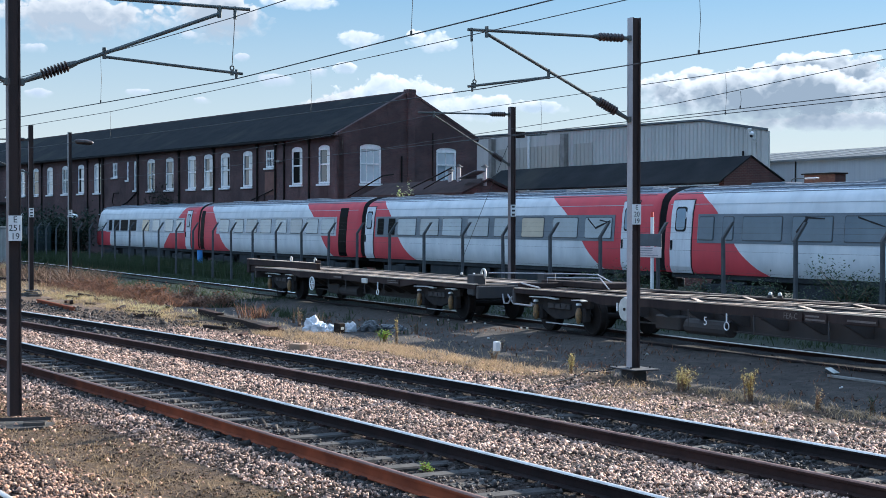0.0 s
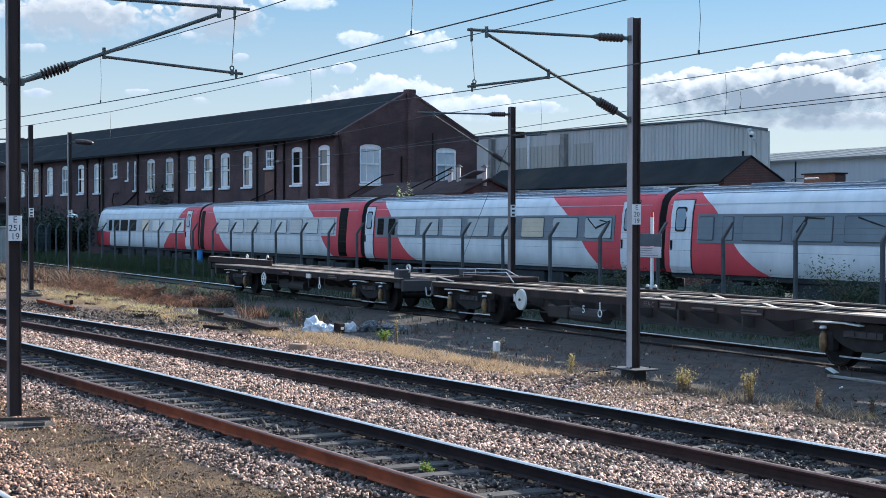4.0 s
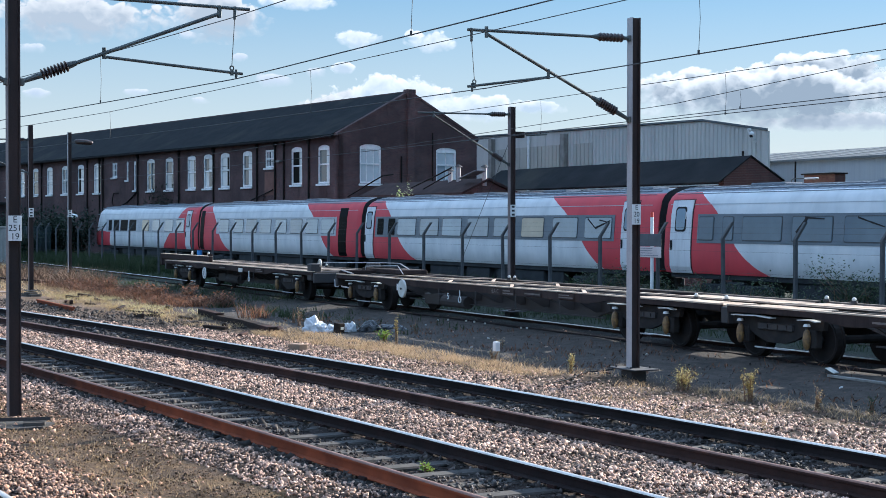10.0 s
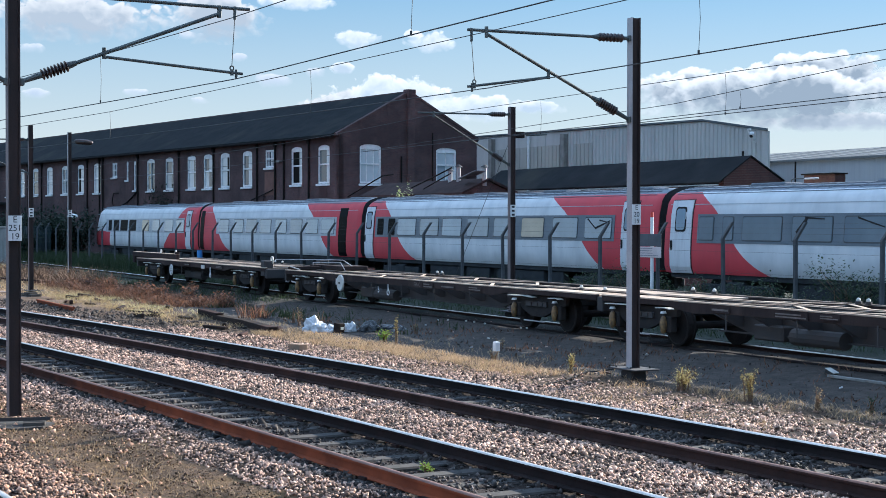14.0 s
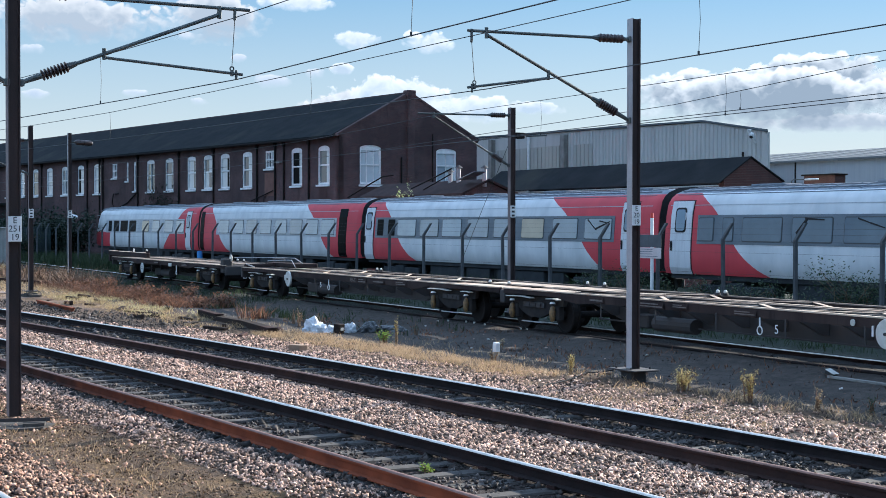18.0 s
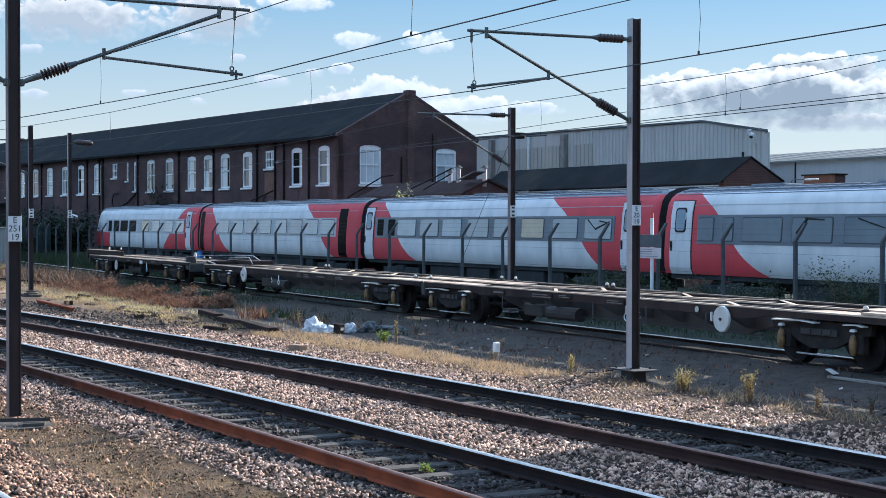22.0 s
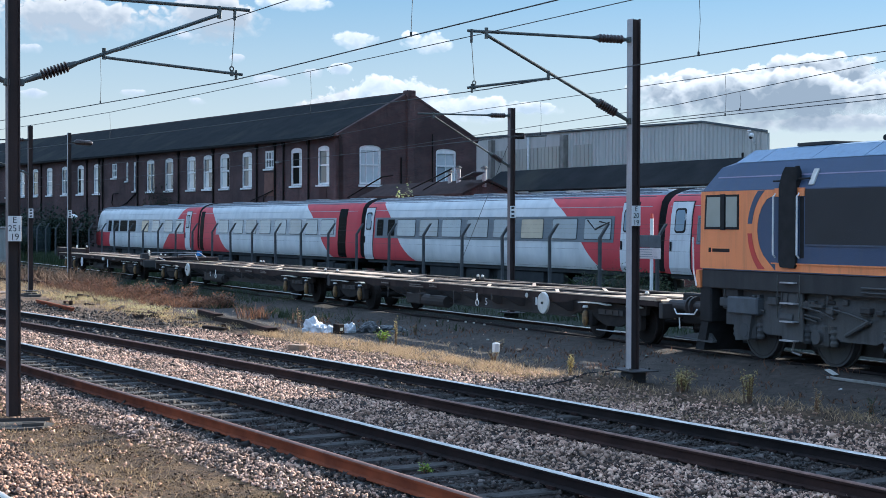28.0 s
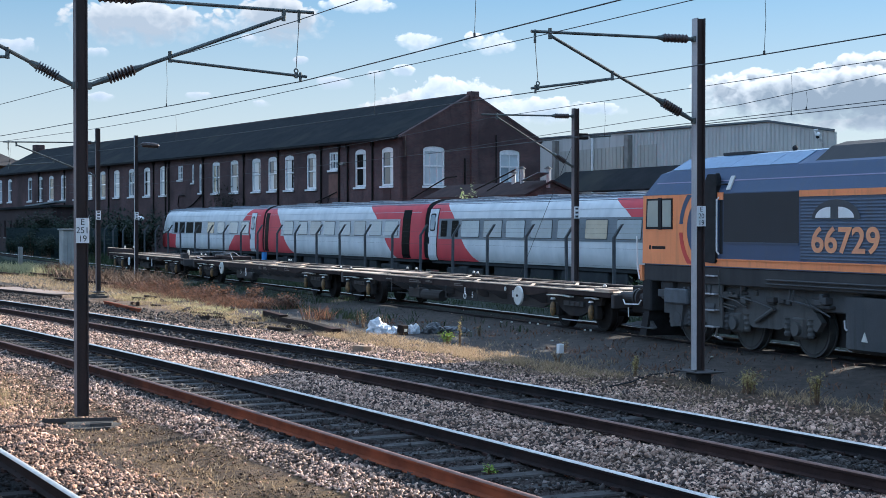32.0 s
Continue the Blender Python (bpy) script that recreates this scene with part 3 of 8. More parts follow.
def bulk(name, verts, faces_n, mat, label, category):
    """One object of kind stuff from a numpy block of separate triangles or quads."""
    me = bpy.data.meshes.new(name)
    nv, nf, k = len(verts), len(faces_n), faces_n.shape[1]
    me.vertices.add(nv)
    me.vertices.foreach_set("co", verts.astype(np.float32).ravel())
    me.loops.add(nf * k)
    me.loops.foreach_set("vertex_index", faces_n.astype(np.int32).ravel())
    me.polygons.add(nf)
    me.polygons.foreach_set("loop_start", np.arange(nf, dtype=np.int32) * k)
    me.update(calc_edges=True)
    me.validate()
    me.materials.append(mat)
    return tagged(new(name, me), label, category, kind="stuff")


OCT = np.array([(1, 0, 0), (-1, 0, 0), (0, 1, 0), (0, -1, 0), (0, 0, 1), (0, 0, -1)], float)
OCT_F = np.array([(0, 2, 4), (2, 1, 4), (1, 3, 4), (3, 0, 4), (2, 0, 5), (1, 2, 5), (3, 1, 5), (0, 3, 5)])


def stones(rng, x, y, size):
    n = len(x)
    z = ground_np(x, y)
    s = size[:, None] * rng.uniform(0.55, 1.3, (n, 3)) * np.array([1, 1, 0.85])
    a, b = rng.uniform(0, 6.28, n), rng.uniform(-0.7, 0.7, n)
    p = OCT[None] * s[:, None, :] + rng.normal(0, 0.22, (n, 6, 3)) * size[:, None, None]
    ca, sa_, cb, sb = np.cos(a)[:, None], np.sin(a)[:, None], np.cos(b)[:, None], np.sin(b)[:, None]
    X, Y, Z = p[..., 0], p[..., 1], p[..., 2]
    Y, Z = Y * cb - Z * sb, Y * sb + Z * cb
    X, Y = X * ca - Y * sa_, X * sa_ + Y * ca
    v = np.stack([X + x[:, None], Y + y[:, None], Z + (z + size * 0.25)[:, None]], -1).reshape(-1, 3)
    f = (OCT_F[None] + (np.arange(n) * 6)[:, None, None]).reshape(-1, 3)
    return v, f


def ballast():
    rng = np.random.default_rng(7)
    xs, ys, ss = [], [], []
    # (v from, v to, x from, x to, stones a square metre, size)
    for v0, v1, x0, x1, d, s in ((3.45, 4.7, -9, 10, 90, 0.034), (6.2, 7.2, -8, 10, 90, 0.034), (8.8, 11.05, -8, 10, 90, 0.034), (12.6, 14.6, -10, 10, 80, 0.034), (6.2, 7.2, -40, -8, 680, 0.0225),
                                 (8.8, 11.05, -32, -8, 680, 0.0225), (8.8, 11.05, -56, -32, 380, 0.028),
                                 (12.6, 13.7, -32, -10, 620, 0.0225), (12.6, 13.7, -60, -32, 360, 0.028),
                                 (13.7, 14.9, -40, -12, 420, 0.022), (14.8, 15.6, -34, -12, 90, 0.024), (15.6, 17.5, -50, -14, 2, 0.016), (17.3, 22, -50, -15, 1, 0.018)):
        n = int((v1 - v0) * (x1 - x0) * d)
        x = rng.uniform(x0, x1, n)
        v = rng.uniform(v0, v1, n)
        keep = rng.uniform(0, 1, n) < 0.72 + 0.28 * np.sin(x * 1.9 + 3 * v) * np.sin(x * 0.7 - v)
        x, v = x[keep], v[keep]
        xs.append(x)
        ys.append(v + bend_np(x) * np.clip((22 - v) / 6, 0, 1))
        ss.append(s * rng.lognormal(0, 0.28, len(x)))
    x, y, s = (np.concatenate(q) for q in (xs, ys, ss))
    v, f = stones(rng, x, y, s)
    bulk("ballast", v, f, STONE, "pinkish grey granite ballast stones round the tracks", "ballast")
    xs, ys, ss = [], [], []
    for v0, v1, x0, x1, d, s, up in ((7.3, 8.72, -44, -8, 190, 0.022, 0.0), (11.08, 12.5, -36, -10, 200, 0.024, 0.0), (11.08, 12.5, -58, -36, 170, 0.034, 0.0), 
                                     (6.95, 7.25, -40, -8, 260, 0.03, 0.0), (13.2, 15.8, -64, -38, 55, 0.03, 0.0), (12.6, 17.5, -105, -64, 14, 0.045, 0.0), (14.6, 17.6, -40, -13, 34, 0.011, 0.0), (17.4, 22.5, -44, -14, 10, 0.014, 0.0)):
        n = int((v1 - v0) * (x1 - x0) * d)
        x, v = rng.uniform(x0, x1, n), rng.uniform(v0, v1, n)
        xs.append(x)
        ys.append(v + bend_np(x) * np.clip((22 - v) / 6, 0, 1))
        ss.append(s * rng.lognormal(0, 0.35, n))
    # brown stained stones lie thick beside the near line, thin out over the trodden soil
    wx, wv = [], []
    for v0, v1, x0, x1, d in ((3.45, 4.55, -30, -9, 640), (4.5, 5.0, -30, -21.5, 260), (4.5, 4.9, -21.5, -9, 120), (4.9, 6.3, -30, -9, 20), (4.5, 6.2, -36, -21.5, 210)):
        n = int((v1 - v0) * (x1 - x0) * d)
        wx.append(rng.uniform(x0, x1, n))
        wv.append(rng.uniform(v0, v1, n))
    x, v = np.concatenate(wx), np.concatenate(wv)
    sv, sf = stones(rng, x, v + bend_np(x), 0.0215 * rng.lognormal(0, 0.3, len(x)))
    bulk("brown_ballast", sv, sf, STONE_WARM, "brown stained ballast stones beside the trodden soil", "ballast")
    # stones of the platform line, coloured as dark as the shade on them
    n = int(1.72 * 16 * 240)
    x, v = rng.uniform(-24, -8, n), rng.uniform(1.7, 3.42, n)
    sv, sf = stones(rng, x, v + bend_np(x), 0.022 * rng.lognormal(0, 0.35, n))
    bulk("black_ballast", sv, sf, BED_SHADE, "ballast painted shade-black between the rails beside the platform", "ballast")
    n = 17000
    x, v = rng.uniform(-28, -9, n), np.clip(rng.normal(5.5, 0.45, n), 4.5, 6.5)
    sv, sf = stones(rng, x, v + bend_np(x), 0.0075 * rng.lognormal(0, 0.5, n))
    bulk("soil_clods", sv, sf, SOIL, "brown trodden soil with small clods between the tracks", "soil")
    bulk("dirty_ballast", *stones(rng, *(np.concatenate(q) for q in (xs, ys, ss))), OILY_SHADED, "oily brown ballast between the rails and on the paths", "ballast")


ballast()


# ---- tracks ----
def rail_rings(line, off, prof, x0, x1, z0, step=1.5):
    rings = []
    x = x0
    while x <= x1 + 1e-6:
        s = (line(x + 0.5) - line(x - 0.5))
        k = math.hypot(1, s)
        nx, ny = -s / k, 1 / k
        rings.append([(x + nx * (off + p[0]), line(x) + ny * (off + p[0]), z0 + p[1]) for p in prof])
        x += step
    return rings


RAIL_PROF = ((-0.07, -0.159), (0.07, -0.159), (0.07, -0.148), (0.012, -0.13), (0.01, -0.05), (0.036, -0.04), (0.036, -0.018), (0.026, -0.007),
             (-0.026, -0.007), (-0.036, -0.018), (-0.036, -0.04), (-0.01, -0.05), (-0.012, -0.13), (-0.07, -0.148))


def track(name, line, x0, x1, z0, label, side_mats, top_mats, sleepers, sl_mat, sl_half=1.25, sl_x=(-45, -8), sl_gap=0.7):
    root = thing(name, label, "railway track", kind="structure")
    for off, gauge, side_mat, top_mat in ((0.752, -1, side_mats[0], top_mats[0]), (-0.752, 1, side_mats[1], top_mats[1])):
        r = part("rail", Geo().sweep(None, rail_rings(line, off, RAIL_PROF, x0, x1, z0)), side_mat, root)
        head = [(-0.030, -0.017), (-0.037, -0.016), (-0.034, -0.008), (-0.026, -0.002), (-0.012, 0.002), (0.012, 0.002), (0.026, -0.002), (0.034, -0.008), (0.037, -0.016), (0.030, -0.017)]
        part("rail_head", Geo().sweep(None, rail_rings(line, off, head, x0, x1, z0)), top_mat, r, smooth=True, label="shiny worn running surface" if top_mat is RAIL_TOP else "dull running surface")
    if sleepers:
        me = Geo().box(-0.13, 0.13, -sl_half, sl_half, -0.12, 0.0, 0.02).mesh("sleeper", sl_mat)
        clip = Geo().box(-0.07, 0.07, -0.11, -0.075, 0, 0.035).box(-0.07, 0.07, 0.075, 0.11, 0, 0.035).mesh("rail_clip", RAIL_DARK)
        x = sl_x[0]
        while x < sl_x[1]:
            s = line(x + 0.5) - line(x - 0.5)
            ang = math.degrees(math.atan(s))
            ob = part("sleeper", me, sl_mat, root, m=pose(x, line(x), z0 - 0.184 + random.uniform(-0.012, 0.012), 0, 0, ang + random.uniform(-0.6, 0.6)))
            if -34 < x < -8:
                for o in (-0.752, 0.752):
                    part("rail_clip", clip, RAIL_DARK, ob, m=pose(0, o, 0.005))
            x += sl_gap
    return root


track("track_near_platform", y_c, -60, 20, 0.0, "curving running line beside the platform", (RAIL_SHADE, RAIL_SIDE), (RAIL_TOP, RAIL_NO_GLINT), True, BED_SHADE, sl_x=(-24, 12))
track("track_first_main", y_a, -110, 20, 0.0, "curving main line on concrete sleepers with shiny rails", (RAIL_SHADE, RAIL_SIDE), (RAIL_TOP, RAIL_NO_GLINT), True, SLEEPER, sl_x=(-46, 12))
track("track_second_main", y_b, -130, 20, 0.0, "curving main line with shiny rails in pale ballast", (RAIL_SHADE, RAIL_DARK), (RAIL_TOP, RAIL_NO_GLINT), True, SLEEPER, sl_x=(-54, 12))
Z_F = 0.07
track("track_freight", y_f, -180, 60, Z_F, "goods line with one shiny rail in ground painted shade-dark", (RAIL_DARK, RAIL_SHADE), (RAIL_TOP, RAIL_SHADE), True, TIMBER, sl_x=(-80, 12))
track("track_siding", lambda x: Y_S, -160, 30, -0.02, "overgrown siding beneath the stored coaches", (RAIL_DARK, RAIL_DARK), (RAIL_DULL, RAIL_DULL), False, TIMBER)
track("track_disused", lambda x: 17.3 + 0.03 * (x + 75), -160, -63, -0.06, "rusty disused siding in dry weeds", (RAIL_DARK, RAIL_DARK), (RAIL_DULL, RAIL_DULL), True, TIMBER, sl_x=(-90, -64))


# ---- platform under the camera ----
def platform():
    rings = []
    for x in np.arange(-30, 31, 3.0):
        e = y_c(x) - 1.48
        rings.append([(x, e, 0.915), (x, e, 0.86), (x, e - 0.12, 0.85), (x, e - 0.12, -0.3), (x, -9, -0.3), (x, -9, 0.915)])
    root = solid("platform", Geo().sweep(None, rings), TARMAC, "paved station platform beside the near line", "platform", kind="structure")
    edge = []
    for x in np.arange(-30, 31, 3.0):
        e = y_c(x) - 1.48
        edge.append([(x, e - 0.01, 0.917), (x, e - 0.01, 0.921), (x, e - 0.42, 0.921), (x, e - 0.42, 0.917)])
    part("edge_line", Geo().sweep(None, edge), WHITE, root, "white painted edge line")


platform()


# ---- overhead line masts ----
def h_beam(x0, y0, z0, z1, b=0.165, h=0.165, tf=0.013, tw=0.010):
    p = [(-b / 2, -h / 2), (b / 2, -h / 2), (b / 2, -h / 2 + tf), (tw / 2, -h / 2 + tf), (tw / 2, h / 2 - tf), (b / 2, h / 2 - tf), (b / 2, h / 2),
         (-b / 2, h / 2), (-b / 2, h / 2 - tf), (-tw / 2, h / 2 - tf), (-tw / 2, -h / 2 + tf), (-b / 2, -h / 2 + tf)]
    return Geo().prism([(x0 + q[0], y0 + q[1]) for q in p], "z", z0, z1)


def shed_string(p0, p1, n, r_core, r_shed):
    """A ribbed insulator between two points."""
    p0, p1 = Vector(p0), Vector(p1)
    pts, rs = [p0], [r_core]
    for i in range(n):
        for f, r in ((0.05, r_core), (0.3, r_shed), (0.55, r_shed * 0.9), (0.7, r_core)):
            pts.append(p0.lerp(p1, (i + f) / n))
            rs.append(r)
    pts.append(p1)
    rs.append(r_core)
    return Geo().tube(pts, rs, 10)


def cantilever(root, mx, my, side, top, low, joint, reg, con, cat, skew=0.0, ribs=8, arm=True):
    """Bracket of tubes that holds the wires over one track; side -1 towards the platform, +1 away from it. Pairs: distance from the mast, height."""
    def at(d, z):
        return Vector((mx + skew * d, my + side * d, z))
    (t0, z0), (t1, z1) = top
    p, q = at(t0, z0), at(t1, z1)
    part("top_tube", Geo().tube([p.lerp(q, 0.2), q], 0.026, 8), TUBE, root)
    ins = part("insulator", shed_string(p.lerp(q, 0.03), p.lerp(q, 0.19), 7, 0.055, 0.078), INSUL, root, "brown ribbed porcelain insulator", True)
    part("end_cap", Geo().tube([at(0.09, z0), p.lerp(q, 0.035)], [0.02, 0.045], 8), TUBE, ins)
    part("end_cap", Geo().tube([p.lerp(q, 0.18), p.lerp(q, 0.225)], [0.055, 0.03], 8), TUBE, ins)
    a, b = at(*low[0]), at(*low[1])
    part("bracket_tube", Geo().tube([a.lerp(b, 0.23), b], 0.028, 8), TUBE, root)
    ins = part("insulator", shed_string(a.lerp(b, 0.1), a.lerp(b, 0.23), ribs, 0.04, 0.085), INSUL, root, "brown ribbed porcelain insulator", True)
    part("end_cap", Geo().tube([a, a.lerp(b, 0.1)], [0.03, 0.045], 8), TUBE, ins)
    part("end_cap", Geo().tube([a.lerp(b, 0.225), a.lerp(b, 0.27)], [0.055, 0.035], 8), TUBE, ins)
    for z in (z0, low[0][1]):
        part("mast_bracket", Geo().box(mx - 0.05, mx + 0.05, my + side * 0.1 - 0.03, my + side * 0.1 + 0.05, z - 0.05, z + 0.05, 0.01), TUBE, root)
    j, e, c = at(*joint), at(*reg), at(*con)
    if arm:
        part("registration_tube", Geo().tube([j - Vector((0, 0, 0.1)), e], 0.022, 8), TUBE, root)
    if arm:
        part("clamp", Geo().tube([j + Vector((0, 0, 0.03)), j - Vector((0, 0, 0.13))], 0.03, 6), TUBE, root)
    part("clamp", Geo().tube([b + Vector((0, 0, 0.12)), b - Vector((0, 0, 0.06))], 0.035, 6), TUBE, root)
    if not arm:
        return
    part("wire_clip", Geo().tube([(c.x, c.y, e.z + 0.06), c], 0.022, 6), TUBE, root)
    k = at(*cat)
    part("clamp", Geo().tube([(k.x, k.y, z1 + 0.03), k - Vector((0, 0, 0.04))], 0.025, 6), TUBE, root)
    foot = e.lerp(j, 0.08)
    part("hanger", Geo().tube([k, foot + Vector((0, 0, 0.1))], 0.006, 5), WIRE, root)
    part("hanger_eye", Geo().ring((foot.x, foot.y, foot.z + 0.06), 0.03, 0.011, "x", 12).tube([foot + Vector((0, 0, 0.03)), foot - Vector((0, 0, 0.05))], 0.028, 6), TUBE, root)


def mast_sign(root, mx, my, z, rows, h=0.35, w=0.185):
    """White sign plates on the face towards +x."""
    x = mx + 0.086
    pl = part("sign_plate", Geo().box(x, x + 0.006, my - w / 2, my + w / 2, z - h / 2, z + h / 2, 0.002), WHITE, root, "white enamel sign on the mast")
    n = len(rows)
    for i, r in enumerate(rows):
        zz = z + h / 2 - (i + 0.5) * h / n
        m = Matrix.Translation((x + 0.008, my, zz)) @ pose(0, 0, 0, 90, 0, 90)
        if r:
            letters(r, h / n * 1.05, INK, pl, m, 0.001)
        else:
            part("bar", Geo().box(x + 0.006, x + 0.008, my - 0.05, my + 0.05, zz - 0.03, zz + 0.03), INK, pl)
    return pl


def mast(x, y, top, base, label, rows, plate_z, base_kind=0, web=None):
    root = thing("overhead_line_mast", label, "mast", group="overhead line masts")
    part("column", h_beam(x, y, base, top), MAST_BROWN, root)
    # only the -y flange face is paler; column and web stay dark brown
    part("flange_face", Geo().box(x - 0.0825, x + 0.0825, y - 0.087, y - 0.083, base + 0.005, top - 0.002), MAST_LIGHT if web is None else MAST_MID, root, "pale flange face of the column")
    part("web_face", Geo().box(x + 0.0055, x + 0.009, y - 0.068, y + 0.068, base + 0.01, top - 0.01), MAST_BROWN, root, "dark brown web of the column")
    g = gz(x, y)
    if base_kind == 1:
        pts = [(-0.72, -0.42), (-0.45, -0.55), (-0.05, -0.5), (0.2, -0.36), (0.5, -0.1), (0.42, 0.3), (0.1, 0.55), (-0.2, 0.42), (-0.55, 0.36), (-0.5, 0.0), (-0.66, -0.2)]
        part("broken_slab", Geo().prism([(x + a, y + b) for a, b in pts], "z", g - 0.12, g + 0.045), SLAB, root, "broken grey concrete slab")
        part("slab_shard", Geo().prism([(x - 0.62, y - 0.4), (x - 0.2, y - 0.48), (x - 0.1, y - 0.2), (x - 0.5, y - 0.1)], "z", g + 0.04, g + 0.08), SLAB, root)
        part("slab_shard", Geo().prism([(x + 0.02, y + 0.12), (x + 0.3, y + 0.05), (x + 0.34, y + 0.34), (x + 0.1, y + 0.42)], "z", g + 0.04, g + 0.09), SLAB, root)
        part("angle_iron", Geo().sweep(None, [[(x + a, y + b + d, z + e) for d, e in ((-0.03, 0), (0.03, 0), (0.03, 0.05), (-0.03, 0.05))] for a, b, z in ((-0.1, -0.5, g + 0.09), (0.22, 0.42, g + 0.1))]), STEEL_DARK, root, "dark angle iron lying on the slab")
        mast_sign(root, x, y, plate_z, rows)
        return root
    part("footing", Geo().box(x - 0.16, x + 0.2, y - 0.16, y + 0.16, g - 0.3, base - 0.03, 0.03), STEEL_DARK, root, "dark recessed footing")
    part("base_plate", Geo().box(x - 0.36, x + 0.42, y - 0.26, y + 0.26, base - 0.025, base, 0.006), STEEL_DARK, root)
    for sx in (-0.22, 0.22):
        for sy in (-0.2, 0.2):
            part("bolt", Geo().tube([(x + sx, y + sy, base - 0.01), (x + sx, y + sy, base + 0.035)], 0.018, 6), STEEL_DARK, root)
    mast_sign(root, x, y, plate_z, rows)
    return root


m1 = mast(-21.9, 4.65, 6.7, -0.1, "rusty steel overhead line mast with cantilevers on both sides", ("E", "251", "19"), 2.51, base_kind=1, web=MAST_BROWN)
cantilever(m1, -21.9, 4.65, 1, ((0.15, 5.80), (3.47, 5.76)), ((0.1, 4.54), (3.0, 5.67)), (1.28, 5.05), (3.36, 4.80), (3.26, 4.72), (3.24, 5.64))
cantilever(m1, -21.9, 4.65, -1, ((0.15, 5.80), (2.6, 5.76)), ((0.1, 4.54), (2.3, 5.65)), (1.0, 5.0), (2.5, 4.78), (2.42, 4.70), (2.4, 5.62))
m2 = mast(-22.4, 15.35, 6.14, 0.08, "pale-faced overhead line mast on a low footing", ("E", "20", "19"), 2.74)
cantilever(m2, -22.4, 15.35, -1, ((0.15, 5.78), (3.27, 5.75)), ((0.1, 4.38), (2.92, 5.7)), (1.73, 5.14), (3.27, 4.82), (3.19, 4.74), (3.2, 5.6))
m3 = mast(-39.9, 23.0, 6.03, 0.0, "grey overhead line mast behind the goods line", ("", "", ""), 2.96, web=MAST_BROWN)
cantilever(m3, -39.9, 23.0, -1, ((0.15, 5.80), (3.1, 5.76)), ((0.1, 4.32), (2.6, 5.7)), (1.5, 5.1), (3.0, 4.92), (2.85, 4.82), (2.9, 5.62), arm=False)
part("stay_wire", Geo().tube([(-40.0, 23.0, 5.06), (-44.4, 23.0, -0.2)], 0.008, 5), WIRE, m3)
part("feeder_bracket", Geo().box(-40.0, -39.8, 23.1, 23.4, 5.12, 5.3, 0.02), DRAIN, m3)
part("feeder_arm", Geo().tube([(-39.9, 23.5, 5.2), (-39.9, 24.2, 5.25)], 0.03, 6), TUBE, m3)
m4 = mast(-60.5, 13.5, 6.35, 0.0, "dark overhead line mast beside dry weeds", ("", "", ""), 2.98, web=MAST_BROWN)
cantilever(m4, -60.5, 13.5, -1, ((0.15, 5.8), (3.6, 5.75)), ((0.1, 4.5), (3.1, 5.65)), (1.7, 5.1), (3.5, 4.85), (3.4, 4.74), (3.4, 5.5))
m5 = mast(-75.6, 18.75, 7.0, 0.0, "slim grey overhead line mast beside the goods line", ("", "", ""), 3.05)
part("feeder_arm", Geo().tube([(-75.6, 18.85, 6.55), (-75.6, 19.05, 6.55)], 0.04, 6), TUBE, m5)
part("insulator", Geo().tube([(-75.6, 19.0, 6.56), (-75.6, 19.1, 6.56), (-75.6, 19.8, 6.52), (-75.6, 19.9, 6.52)], [0.06, 0.13, 0.13, 0.05], 12), INSUL, m5, "brown glazed barrel insulator", True)


# ---- overhead wires ----
def wire(pts, r=0.008):
    return Geo().tube(pts, r, 5)


def span(xa, za, xb, zb, sag, line, n=12):
    return [(xa + (xb - xa) * i / n, line(xa + (xb - xa) * i / n), za + (zb - za) * i / n - 4 * sag * (i / n) * (1 - i / n)) for i in range(n + 1)]


def overhead(name, label, line, contact, catenary, droppers):
    root = thing(name, label, "overhead wire")
    part("contact_wire", wire([p for q in contact for p in q], 0.0085), WIRE, root)
    part("catenary_wire", wire([p for q in catenary for p in q], 0.0075), WIRE, root)
    for x, z0, z1 in droppers:
        d = part("dropper", wire([(x, line(x), z0), (x + 0.02, line(x) + 0.01, (z0 + z1) / 2), (x, line(x), z1)], 0.004), WIRE, root)
        part("clip", Geo().box(x - 0.012, x + 0.012, line(x) - 0.01, line(x) + 0.01, z0 - 0.012, z0 + 0.045), WIRE, d)
    return root


def l_a(x):
    return y_a(x) + 0.45


def l_b(x):
    return y_b(x) + 0.75


def l_f(x):
    return y_f(x) - 0.1


def l_c(x):
    return y_c(x) - 0.1


overhead("overhead_wire", "thin dark overhead wires above the first main line", l_a,
         [span(-80, 5.0, -33.3, 4.81, 0.0, l_a), span(-33.2, 4.81, -21.9, 4.722, 0.0, l_a), span(-21.8, 4.722, -16.5, 4.81, 0.0, l_a), span(-16.4, 4.812, 20, 5.25, 0.0, l_a)],
         [span(-80, 5.62, -21.9, 5.64, 0.0, l_a), span(-21.8, 5.645, 20, 6.2, 0.0, l_a)],
         [(-28.09, 4.78, 5.64), (-16.52, 4.815, 5.71), (-11.0, 4.88, 5.79)])
